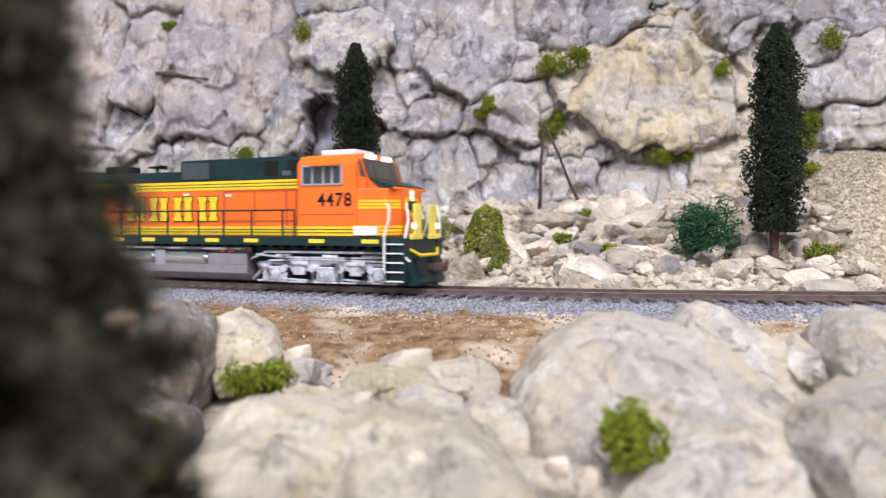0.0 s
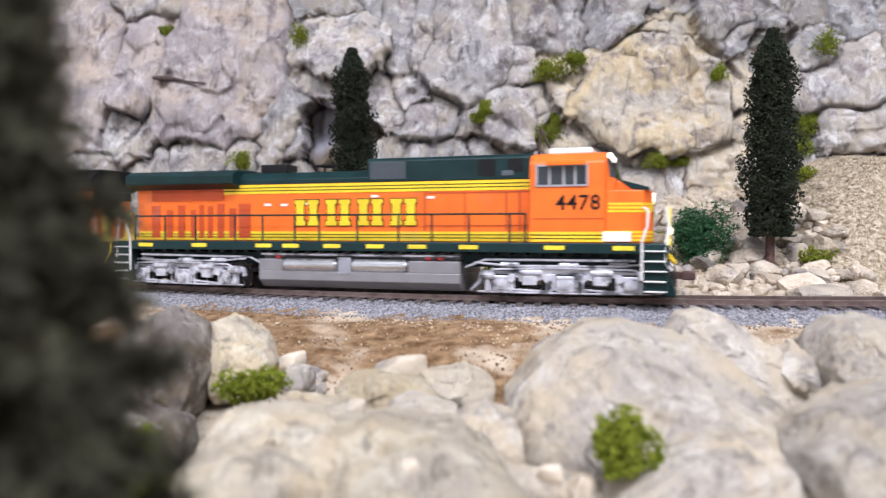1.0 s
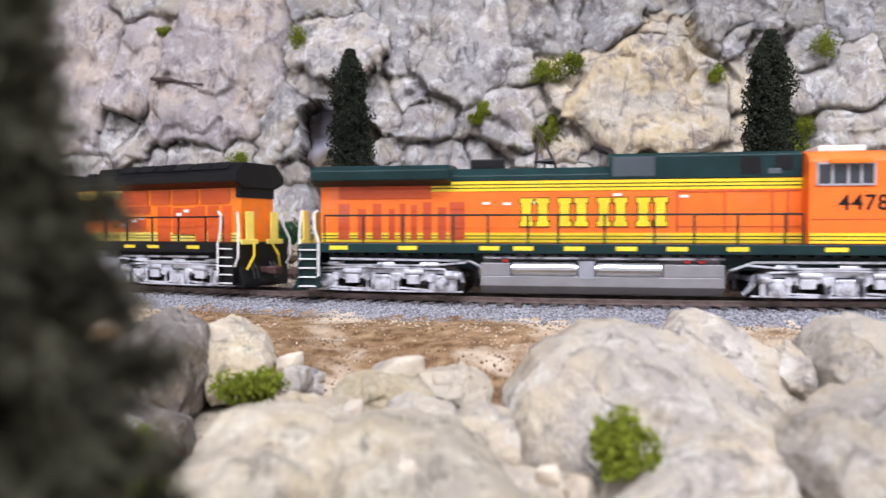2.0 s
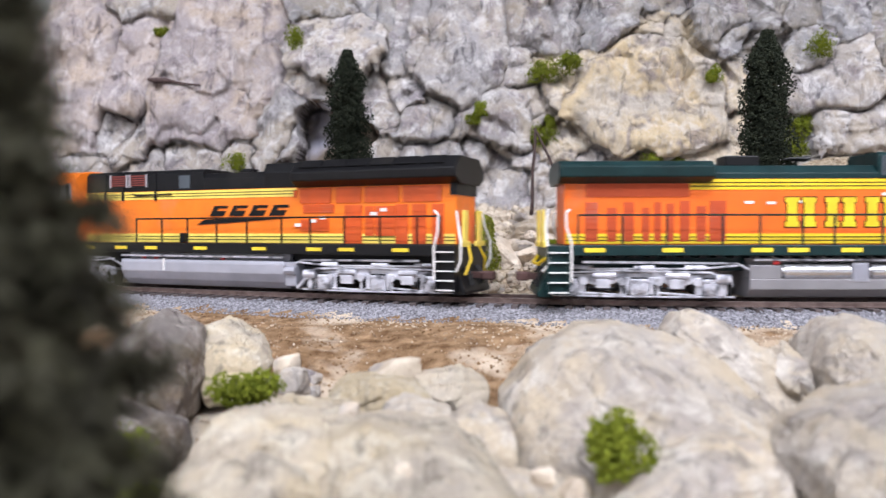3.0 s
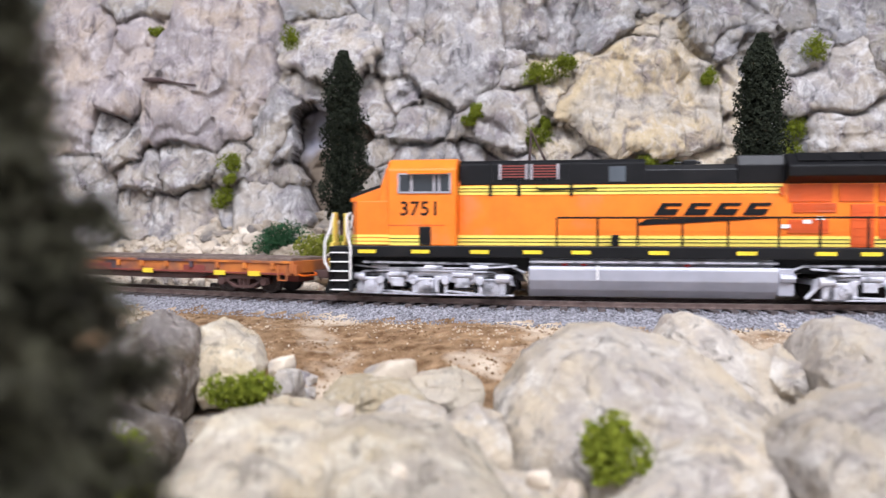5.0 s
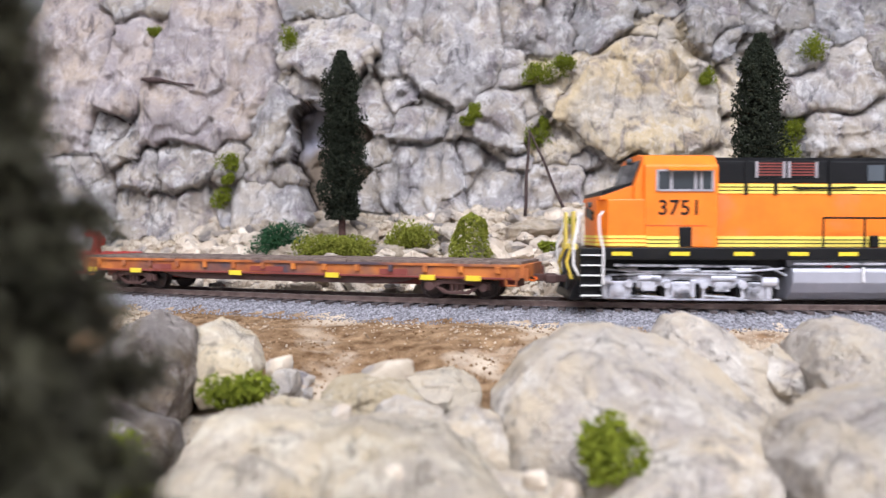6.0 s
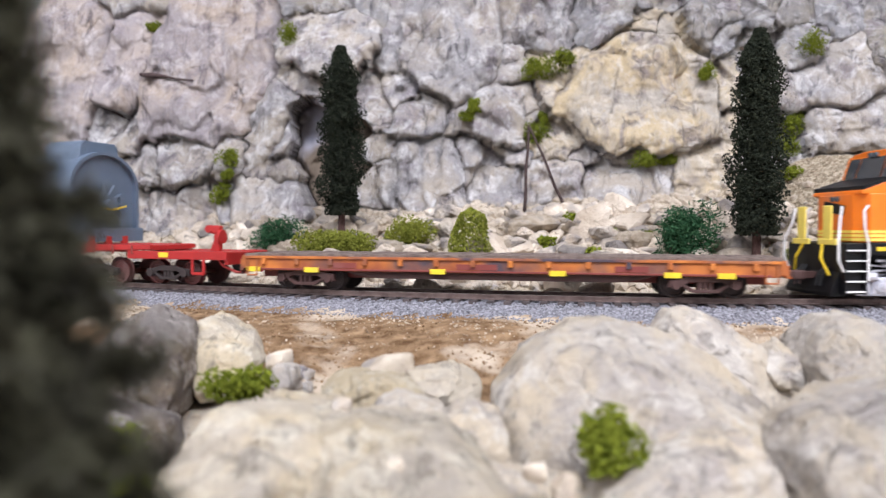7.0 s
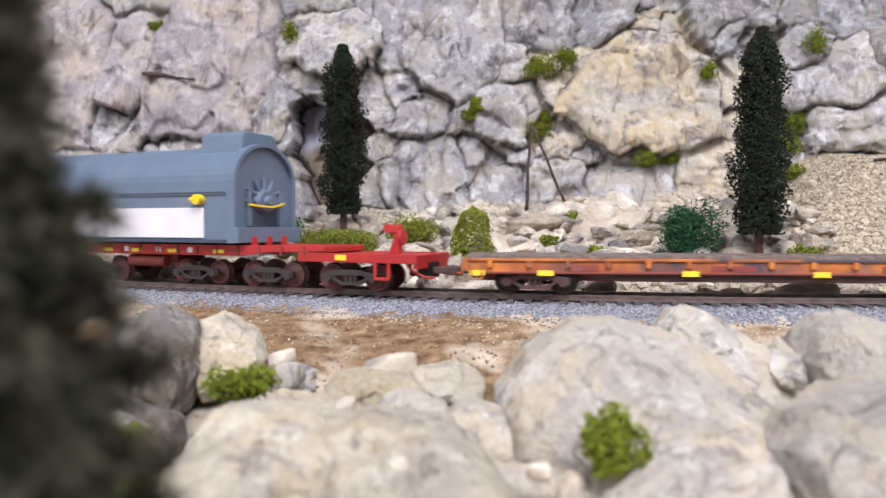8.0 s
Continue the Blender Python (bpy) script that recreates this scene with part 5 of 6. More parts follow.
    prism(bm, [(-101.6, 43.4), (-101.6, 44.5), (-112.9, 40.9), (-112.9, 39.4)], -14.9, 14.9, "y")
    part("anti_glare_panel", bm, BLACK, nose)
    for z in (21.8, 23.2, 24.6):
        bm = B()
        prism(bm, [(-97.2, -17.7), (-101, -16.7), (-110.6, -15.8), (-113.8, -10), (-113.8, 10), (-110.6, 15.8), (-101, 16.7), (-97.2, 17.7)], z - 0.5, z + 0.5, "z")
        part("nose_stripe", bm, YELLOW_PALE, nose)
    bm = B()
    prism(bm, [(-6, 34), (6, 36), (7, 32.5), (-5, 30.5)], -114.0, -113.5, "x")
    part("nose_emblem", bm, BLACK, nose)
    for y in (-1.4, 1.4):
        part("headlight", rod(B(), (-99.6, y, 53.2), (-98.4, y, 53.2), 1.0, 12), GRILLE, L, "unlit round headlight")
        part("headlight", rod(B(), (-114.2, y, 36.6), (-113.4, y, 36.6), 1.0, 12), GRILLE, L, "unlit round headlight")
    for x, w in ((123.7, 1), (-121, -1)):
        bm = B()
        bx(bm, x - w * 8, x, -16.8, 16.8, 17.0, 20.6, 0.3)
        bx(bm, x - w * 2.0, x, -16.0, 16.0, 10, 18, 0.3)
        part("end_platform", bm, BLACK, L)
        bm = B()
        prism(bm, [(x, 10.5), (x + w * 3.2, 3.0), (x + w * 2.8, 1.6), (x - w * 2.0, 1.6), (x - w * 2.0, 10.5)], -14.5, 14.5, "y", 0.3)
        part("pilot_plow", bm, BLACK, L, "black pilot plow")
        coupler(L, x - w * 1, w)
        air_hoses(L, x, w)
        for s in (-1, 1):
            bm = B()
            pipe(bm, [(x - w * 8.4, s * 17.2, 33.8), (x - w * 6.8, s * 17.4, 32.0), (x - w * 7.0, s * 17.6, 26), (x - w * 8.4, s * 17.8, 20), (x - w * 8.4, s * 17.9, 7.5)], 0.46)
            part("grab_rail", bm, WHITE, L, "white curved step handrail")
            bm = B()
            pipe(bm, [(x - w * 0.5, s * 14.5, 33.6), (x + w * 0.4, s * 14.8, 28), (x + w * 2.2, s * 17.0, 22), (x + w * 2.2, s * 17.2, 14.5), (x + w * 0.2, s * 17.0, 10.6)], 0.46)
            part("grab_rail", bm, WHITE, L, "white curved step handrail")
            bm = B()
            bx(bm, x + w * 0.2, x + w * 1.0, s * 5.5, s * 10.5, 21, 34, 0.3)
            bx(bm, x + w * 0.1, x + w * 1.2, s * 3.0, s * 13.5, 19.8, 22.0, 0.3)
            part("end_gate", bm, YELLOW_PALE, L, "bright yellow end gate")
            bm = B()
            pipe(bm, [(x + w * 1.2, s * 6, 20), (x + w * 3.0, s * 8, 15), (x + w * 1.6, s * 11, 9)], 0.5)
            part("jumper_cable", bm, YELLOW, L)
    side_steps(L, 116.1, 123.3, BLACK, WHITE)
    side_steps(L, -120.6, -113.4, BLACK, WHITE)
    handrails(L, (-33, -18, -3.5, 12.5, 28.5, 46, 60, 76, 92, 108, 117.7), 31.6, 17.2, 20.8, BLACK)
    bm = B()
    prism(bm, [(-15.8, 13.4), (-16.4, 12.0), (-16.4, 8.0), (-14.5, 4.4), (-11.5, 1.6), (11.5, 1.6), (14.5, 4.4), (16.4, 8.0), (16.4, 12.0), (15.8, 13.4)], -43.4, 46.5, "x", 0.3)
    bx(bm, -43, 46, -11, 11, 13, 16.6)
    tank = part("fuel_tank", bm, TANK_LIGHT, L, "silver-grey faceted fuel tank")
    for s in (-1, 1):
        bm = B()
        bx(bm, 46.4, 52, s * 9, s * 15.6, 3, 13.2, 0.5)
        rod(bm, (47, s * 15.8, 9.5), (52, s * 15.8, 9.5), 1.6)
        part("valve_gear", bm, TANK_LIGHT, L)
        for x in (-30, -23, 14.5):
            bm = B()
            bx(bm, x - 0.9, x + 0.9, s * 15, s * 16, 13.6, 14.8, 0.2)
            part("fuel_filler", bm, RED, L, "small red filler cap")
        bm = B()
        bx(bm, -18.2, -17.4, s * 16.2, s * 16.8, 8.4, 13.8)
        part("sight_gauge", bm, WHITE, tank)
        bm = B()
        pipe(bm, [(-108, s * 15.5, 14.4), (-52, s * 15.2, 13.8), (-45, s * 14.6, 10.6)], 0.5)
        pipe(bm, [(47, s * 14.8, 10.6), (55, s * 15.2, 14.0), (108, s * 15.5, 14.4)], 0.5)
        pipe(bm, [(-43, s * 16.2, 15.0), (46, s * 16.2, 15.0)], 0.55)
        part("air_pipe", bm, SILVER, L, "silver air pipes under the sill")
    loco_truck(L, 87.8, (-22.5, 0.5, 23.5), "second", SILVER)
    loco_truck(L, -80, (-24, -1.5, 24.5), "second", SILVER)
    return L


# ---- flat wagon ----
def flat_wagon():
    F = thing("flat_wagon", pose(0, 0, 0), "weathered orange empty flat wagon with worn plank deck", "wagon", "wagons of the train")
    for s in (-1, 1):
        bm = B()
        prism(bm, [(-103, 14.0), (103, 14.0), (103, 8.2), (-103, 8.2)], s * 14.4, s * 15.8, "y", 0.2)
        sill = part("side_sill", bm, RUST, F, "rust-stained orange side sill")
        bm = B()
        bx(bm, -103, 103, s * 15.6, s * 16.5, 13.0, 14.1, 0.2)
        part("sill_flange", bm, RUST, sill)
        bm = B()
        prism(bm, [(-62, 8.4), (62, 8.4), (56, 6.6), (46, 5.4), (-46, 5.4), (-56, 6.6)], s * 12.6, s * 13.8, "y", 0.2)
        part("belly_plate", bm, DARK_RUST, F, "dark rusty fish-belly plate")
        bm = B()
        bx(bm, -100, 100, s * 15.6, s * 16.1, 8.4, 9.1, 0.1)
        part("sill_flange", bm, RED_DULL, sill)
        for k in range(14):
            x = -95 + k * 14.6
            bm = B()
            bx(bm, x - 0.9, x + 0.9, s * 15.6, s * 17.0, 10.6, 13.1, 0.2)
            part("stake_pocket", bm, RUST, sill)
        for x in (-99.8, -74.2, -21.4, 25.0, 66.5, 85.0):
            bm = B()
            bx(bm, x - 3.0, x + 3.0, s * 15.8, s * 16.3, 7.6, 9.6)
            part("reflector", bm, MARK, sill, "yellow reflector plate")
        for x, w in ((-60, 10), (-6, 16), (52, 12)):
            bm = B()
            bx(bm, x - w / 2, x + w / 2, s * 15.8, s * 16.05, 9.4, 11.6)
            part("notice", bm, RED_DULL, sill)
    bm = B()
    bx(bm, -100, 100, -6, 6, 5.0, 13.6)
    bx(bm, -103, 103, -14.6, 14.6, 11.5, 13.9)
    part("centre_beam", bm, RED_DULL, F)
    for k in range(69):
        bm = None
        me = bpy.data.meshes.get("plank_mesh") or mesh_of("plank_mesh", bx(B(), -1.42, 1.42, -16.0, 16.0, 13.95, 15.1, 0.12), DECK)
        p = new("plank", me)
        p.parent = F
        p.matrix_basis = pose((-102.2 + k * 3.006) * MM, 0, 0.0001 * ((k * 7) % 3))
    for w in (-1, 1):
        bm = B()
        bx(bm, w * 103, w * 105, -16, 16, 9.0, 14.2, 0.3)
        bx(bm, w * 104.8, w * 106, -15.5, -12, 8, 12.6, 0.2)
        bx(bm, w * 104.8, w * 106, 12, 15.5, 8, 12.6, 0.2)
        part("end_sill", bm, RUST, F)
        bm = B()
        pipe(bm, [(w * 105, -15, 9), (w * 107, -12, 8), (w * 107, -3, 8), (w * 105, -1, 9)], 0.4)
        part("uncoupling_lever", bm, ORANGE, F)
        for s in (-1, 1):
            bm = B()
            pipe(bm, [(w * 98, s * 16.3, 12.6), (w * 98, s * 16.8, 6.2), (w * 102, s * 16.8, 6.2), (w * 102, s * 16.3, 12.6)], 0.35)
            part("stirrup_step", bm, RUST, F)
        coupler(F, w * 103.5, w, 8.6, 10)
    freight_truck(F, 76.5, 21.0, "flat", DARK_RUST, WHEEL, 5.2)
    freight_truck(F, -76.5, 21.0, "flat", DARK_RUST, WHEEL, 5.2)
    return F


# ---- red many-axle wagon ----
def red_wagon():
    R = thing("heavy_wagon", pose(0, 0, 0), "red many-axle heavy-load wagon with a hand brake stand", "wagon", "wagons of the train")
    for w in (-1, 1):
        c = -90
        bm = B()
        e0, e1 = c + w * 135, c + w * 189
        bx(bm, e0, e1, -14.6, 14.6, 12.2, 14.8, 0.2)
        end = part("end_platform", bm, RED, R, "red end platform")
        for s in (-1, 1):
            bm = B()
            bx(bm, e0, e1, s * 14.4, s * 15.6, 11.6, 15.2, 0.2)
            part("platform_sill", bm, RED, end)
            bm = B()
            bx(bm, e1 - w * 36, e1 - w * 31, s * 15.5, s * 15.9, 12.4, 14.6)
            part("reflector", bm, MARK, end, "yellow reflector plate")
            bm = B()
            x = e1 - w * 18
            pipe(bm, [(x, s * 15.4, 12), (x, s * 15.4, 5.4), (x + w * 6, s * 15.4, 5.4), (x + w * 6, s * 15.4, 12)], 0.7)
            part("stirrup_step", bm, RED, end, "red stirrup step")
            bm = B()
            pipe(bm, [(e1 - w * 7, s * 13, 13), (e1 - w * 3, s * 13.5, 9), (e1 + w * 1, s * 10, 6.2), (e1 + w * 3, s * 6, 6)], 0.6)
            part("uncoupling_lever", bm, RED, end)
        bm = B()
        bx(bm, e1 - w * 2, e1, -14.6, 14.6, 9.5, 15.0, 0.3)
        part("end_beam", bm, RED, end)
        coupler(R, e1 - w * 1, w, 8.6, 13)
        bm = B()
        bx(bm, e1 - w * 5, e1 + w * 0.6, -5, 5, 5.6, 12, 0.5)
        part("draft_gear", bm, BLACK, R)
        if w > 0:
            bm = B()
            bx(bm, e1 - w * 17.2, e1 - w * 14.6, -1.6, 1.6, 14.6, 24.5, 0.4)
            bx(bm, e1 - w * 19.0, e1 - w * 14.2, -1.8, 1.8, 22.8, 26.6, 0.7)
            prism(bm, [(e1 - 20, 15), (e1 - 17, 22), (e1 - 17, 15)], -0.5, 0.5, "y")
            rod(bm, (e1 - w * 14.4, 0, 21.5), (e1 - w * 13.2, 0, 21.5), 3.2, 16)
            rod(bm, (e1 - w * 20, -2, 25), (e1 - w * 20, 2, 25), 1.8, 12)
            part("brake_stand", bm, RED, R, "red hand brake stand with a wheel")
    bm = B()
    bx(bm, -238, 58, -13.5, 13.5, 15.4, 17.6, 0.2)
    deck = part("span_deck", bm, RED, R, "red load deck")
    for s in (-1, 1):
        bm = B()
        prism(bm, [(-238, 15.8), (-238, 17.9), (58, 17.9), (58, 15.8), (30, 15.0), (16, 13.2), (-196, 13.2), (-210, 15.0)], s * 13.5, s * 15.6, "y", 0.2)
        beam = part("side_beam", bm, RED, deck)
        for x in (-172, -140, -96, -62, -44, -22, 4):
            bm = B()
            bx(bm, x - 3.0, x + 3.0, s * 15.6, s * 15.9, 14.2, 15.8)
            part("reflector", bm, MARK, beam, "yellow reflector plate")
        for x in (-50, -30.5, -12):
            bm = B()
            bx(bm, x - 1.3, x + 1.3, s * 15.6, s * 15.85, 14.4, 16.6)
            part("notice", bm, WHITE, beam)
        for k in range(26):
            x = -232 + k * 11.2
            bm = B()
            bx(bm, x - 0.4, x + 0.4, s * 15.5, s * 16.2, 13.6, 17.6)
            part("rib", bm, RED_DULL, beam)
    bm = B()
    rod(bm, (-52, -11, 10), (-30, -11, 10), 2.6, 16)
    bx(bm, -54, -26, -9, 9, 9, 13)
    part("air_reservoir", bm, RED_DULL, R, "oxide red reservoir")
    for y in (-10.5, 0, 10.5):
        bm = B()
        bx(bm, 17.4, 19.4, y - 1.8, y + 1.8, 17.5, 21.4, 0.3)
        part("load_clamp", bm, RED, deck, "red load clamp")
    for x in (67, 27.4, -11.5, -70, -110, -168.5, -207.4, -247):
        freight_truck(R, x, 19.5, "red", WHEEL, WHEEL_RED, 5.4)
    return R


# ---- the housing that the red wagon carries ----
def load_housing():
    H = thing("machine_housing", pose(0, 0, 0), "slate blue arched machine housing with a pale side panel", "cargo")
    def arch(r, base, top_c, n=18):
        return [(-r, base)] + [(-r * math.cos(k * math.pi / n), top_c + r * 1.06 * math.sin(k * math.pi / n)) for k in range(n + 1)] + [(r, base)]
    bm = B()
    prism(bm, arch(15.6, 18.8, 45.0), -191, 9.6, "x")
    body = part("body", bm, SLATE, H, "slate blue arched casing")
    bm = B()
    outer, inner = arch(16.1, 18.7, 45.2), arch(14.7, 20.4, 45.2)
    lo = []
    for x in (7.6, 12.2):
        lo.append([bm.verts.new((x * MM, y * MM, z * MM)) for y, z in outer])
        lo.append([bm.verts.new((x * MM, y * MM, z * MM)) for y, z in inner])
    m = len(outer)
    for i in range(m):
        j = (i + 1) % m
        bm.faces.new((lo[2][i], lo[2][j], lo[3][j], lo[3][i]))
        bm.faces.new((lo[0][j], lo[0][i], lo[1][i], lo[1][j]))
        bm.faces.new((lo[0][i], lo[0][j], lo[2][j], lo[2][i]))
        bm.faces.new((lo[1][j], lo[1][i], lo[3][i], lo[3][j]))
    part("end_rim", bm, SLATE, H, "raised arched end rim")
    bm = B()
    prism(bm, [(-9.6, 57.6), (-8.6, 65.6), (-7.2, 67.2), (7.2, 67.2), (8.6, 65.6), (9.6, 57.6)], -14, 8.5, "x", 0.5)
    part("roof_hump", bm, SLATE, H, "raised roof hump")
    bm = B()
    bx(bm, 12.0, 14.6, -16.4, 16.4, 18.8, 25.4, 0.3)
    part("end_flange", bm, SLATE, H)
    # flat plate, no hollow: the opening's shaded inside is put into its paint
    bm = B()
    bx(bm, 9.5, 10.2, -8.0, 8.0, 24.5, 37.5)
    part("end_recess", bm, SLATE_DARK, H, "dark plate with the end opening's shade in its paint")
    bm = B()
    rod(bm, (9.8, 0, 37), (13.4, 0, 37), 5.6, 20, 4.6)
    rod(bm, (13.0, 0, 37), (15.2, 0, 37), 2.6, 16, 2.0)
    part("shaft_hub", bm, SLATE, H)
    for k in range(7):
        a = k * math.pi / 6
        part("fin", rod(B(), (11.2, 0, 37), (10.6, 9.6 * math.cos(a), 37 + 10.4 * math.sin(a)), 1.1, 8, 0.6), SLATE, H)
    for y in (-8.6, 7.2):
        part("end_post", bx(B(), 9.8, 12.0, y, y + 1.4, 26, 41, 0.2), SLATE, H)
    bm = B()
    pipe(bm, [(12.2, -9.4, 35.2), (13.8, -4.6, 34.6), (15.6, 0, 34.2), (13.8, 4.6, 35.0), (12.2, 9.4, 36.2)], 0.5)
    part("chain", bm, YELLOW, H, "yellow restraint chain")
    for s in (-1, 1):
        bm = B()
        bx(bm, -88, -4.6, s * 15.6, s * 16.2, 20.8, 33.8, 0.15)
        part("side_panel", bm, PANEL, H, "pale blank side panel")
        bm = B()
        bx(bm, -190, 7.8, s * 15.5, s * 15.85, 38.9, 39.35)
        bx(bm, -190, 7.8, s * 15.5, s * 15.85, 40.1, 40.5)
        bx(bm, -190, 7.8, s * 15.5, s * 16.6, 18.8, 20.2)
        part("seam_rail", bm, SLATE_DARK, H)
        bm = B()
        rod(bm, (-6.4, s * 15.6, 37.3), (-6.4, s * 18.2, 37.3), 2.2, 14)
        rod(bm, (-9.8, s * 17.4, 37.3), (-6.4, s * 17.4, 37.3), 1.0, 8)
        part("lifting_knob", bm, YELLOW, H, "yellow lifting lug")
    for o in H.children:
        o.data.transform(Matrix.Translation((4.4 * MM, 1.2 * MM, 0)) @ Matrix.Diagonal((1, 1.34, 1, 1)))
    return H


FIRST, SECOND, FLAT, HEAVY, LOAD = green_locomotive(), black_locomotive(), flat_wagon(), red_wagon(), load_housing()


# ---- track ----
def build_track():
    T = thing("railway_track", pose(0, 0, 0), "brown model railway track curving past the cliff", "railway track", kind="structure")
    for s, name in ((-1, "rail"), (1, "rail")):
        bm = B()
        for w, z0, z1 in ((1.6, -2.1, -1.7), (0.5, -1.7, -0.7), (0.85, -0.7, -0.02)):
            prev = None
            for q in np.arange(-1240, 1064, 8.0):
                x, y, a = line_at(q)
                px, py = math.sin(a), math.cos(a)
                ring = [bm.verts.new(((x + px * (s * 8.7 + o)) * MM, (y + py * (s * 8.7 + o)) * MM, z * MM)) for o, z in
                        ((-w / 2, z0), (w / 2, z0), (w / 2, z1), (-w / 2, z1))]
                if prev:
                    for k in range(4):
                        bm.faces.new((prev[k], prev[(k + 1) % 4], ring[(k + 1) % 4], ring[k]))
                prev = ring
        bmesh.ops.recalc_face_normals(bm, faces=bm.faces[:])
        r = part(name, bm, RAIL, T, "rust brown steel rail")
        bm = B()
        prev = None
        for q in np.arange(-1240, 1064, 8.0):
            x, y, a = line_at(q)
            px, py = math.sin(a), math.cos(a)
            ring = [bm.verts.new(((x + px * (s * 8.7 + o)) * MM, (y + py * (s * 8.7 + o)) * MM, 0.0)) for o in (-0.42, 0.42)]
            if prev:
                bm.faces.new((prev[0], prev[1], ring[1], ring[0]))
            prev = ring
        part("rail_head", bm, RAIL_TOP, r, "worn shiny rail head")
    tie = mesh_of("tie", bx(B(), -1.35, 1.35, -15.2, 15.2, -4.2, -2.1, 0.15), TIE)
    spike = mesh_of("tie_plate", bx(B(), -1.0, 1.0, -1.5, 1.5, -2.15, -1.65, 0.1), RAIL)
    k = 0
    for q in np.arange(-420, 420, 6.6):
        x, y, a = line_at(q + random.uniform(-0.3, 0.3))
        ob = new("tie", tie)
        ob.parent = T
        ob.matrix_basis = pose(x * MM, y * MM, 0, 0, 0, math.degrees(-a) + random.uniform(-0.8, 0.8))
        if -260 < q < 300:
            for s in (-1, 1):
                p = new("tie_plate", spike)
                p.parent = ob
                p.matrix_basis = pose(0, s * 8.7 * MM, 0)


build_track()


# ---- loose stone ----
def chip_shape(rng, flat=0.55, level=2):
    return rock_shape(rng, (2.0, 1.5, 2.0 * flat), level=level, planes=9, sharp=70, rough=0.015, box=1.0)


def chip_meshes(name, count, mat, flat, level=2, seed=3):
    rng = np.random.default_rng(seed)
    out = []
    for _ in range(count):
        v, f = chip_shape(rng, flat, level)
        me = bpy.data.meshes.new(name)
        me.from_pydata(v, [], f)
        me.materials.append(mat)
        out.append(me)
    return out


def scatter_mesh(name, places, shapes, mat, label, category, parent=None):
    """Many small stones joined in one mesh. places: x, y, z (mm), size, turn, tilt."""
    verts, faces = [], []
    for k, (x, y, z, size, turn, tilt) in enumerate(places):
        v, f = shapes[k % len(shapes)]
        m = Matrix.Translation((x * MM, y * MM, z * MM)) @ Euler((tilt, tilt * 0.7, turn)).to_matrix().to_4x4() @ Matrix.Scale(size, 4)
        n = len(verts)
        verts += [(m @ Vector(p))[:] for p in v]
        faces += [tuple(n + i for i in q) for q in f]
    me = bpy.data.meshes.new(name)
    me.from_pydata(verts, [], faces)
    me.materials.append(mat)
    return tagged(new(name, me), label, category, kind="stuff")


def spots(rng, count, x0, x1, d0, d1):
    """Random spots beside the track, by distance from its middle."""
    s = rng.uniform(x0, x1, count)
    d = rng.uniform(d0, d1, count)
    for a, q in zip(s, d):
        x, y, h = line_at(a)
        yield x + math.sin(h) * q, y + math.cos(h) * q, q


stone_rng = np.random.default_rng(21)
oct_rng = np.random.default_rng(8)
TINY = [rock_shape(oct_rng, (2.0, 1.7, 1.5), level=1, planes=7, sharp=60, rough=0.05, box=1.0) for _ in range(10)]


def octa(rng):
    base = [(1, 0, 0), (-1, 0, 0), (0, 1, 0), (0, -1, 0), (0, 0, 1), (0, 0, -1)]
    v = [tuple(c * MM * rng.uniform(0.7, 1.2) + rng.normal() * 0.1 * MM for c in p) for p in base]
    f = [(0, 2, 4), (2, 1, 4), (1, 3, 4), (3, 0, 4), (2, 0, 5), (1, 2, 5), (3, 1, 5), (0, 3, 5)]
    return v, f


GRAINS = [octa(oct_rng) for _ in range(8)]
scatter_mesh("ballast", [(x, y, ground_z(x, y, q) + 0.1, stone_rng.uniform(0.28, 0.6), stone_rng.uniform(0, 6), stone_rng.uniform(-1, 1))
                         for x, y, q in spots(stone_rng, 32000, -330, 330, -29, 24)], GRAINS, BALLAST, "loose blue-grey track ballast", "ballast")
scatter_mesh("hill_gravel", [(x, y, ground_z(x, y, q), stone_rng.uniform(0.45, 1.1), stone_rng.uniform(0, 6), stone_rng.uniform(-1, 1))
                             for x, y, q in spots(stone_rng, 16000, 140, 330, 28, 170)], GRAINS, GRAVEL_TAN, "fine tan gravel heap", "gravel")
scatter_mesh("earth_crumbs", [(x, y, ground_z(x, y, q), stone_rng.uniform(0.25, 0.75), stone_rng.uniform(0, 6), stone_rng.uniform(-1, 1))
                              for x, y, q in spots(stone_rng, 9000, -190, 260, -130, -24)], GRAINS, EARTH, "brown soil crumbs on the bank", "soil")
scatter_mesh("pale_grit", [(x, y, ground_z(x, y, q), stone_rng.uniform(0.15, 0.42), stone_rng.uniform(0, 6), stone_rng.uniform(-1, 1))
                           for x, y, q in spots(stone_rng, 1200, -230, 260, -190, -34)], TINY, CHIP, "pale limestone grit", "gravel")
scatter_mesh("small_rubble", [(x, y, ground_z(x, y, q) + 0.6, stone_rng.uniform(1.2, 3.8), stone_rng.uniform(0, 6), stone_rng.uniform(-0.7, 0.7))
                              for x, y, q in spots(stone_rng, 6500, -330, 330, 25, 170) if x < 178 + stone_rng.normal() * 12], TINY, CHIP, "small pale limestone rubble", "rubble")

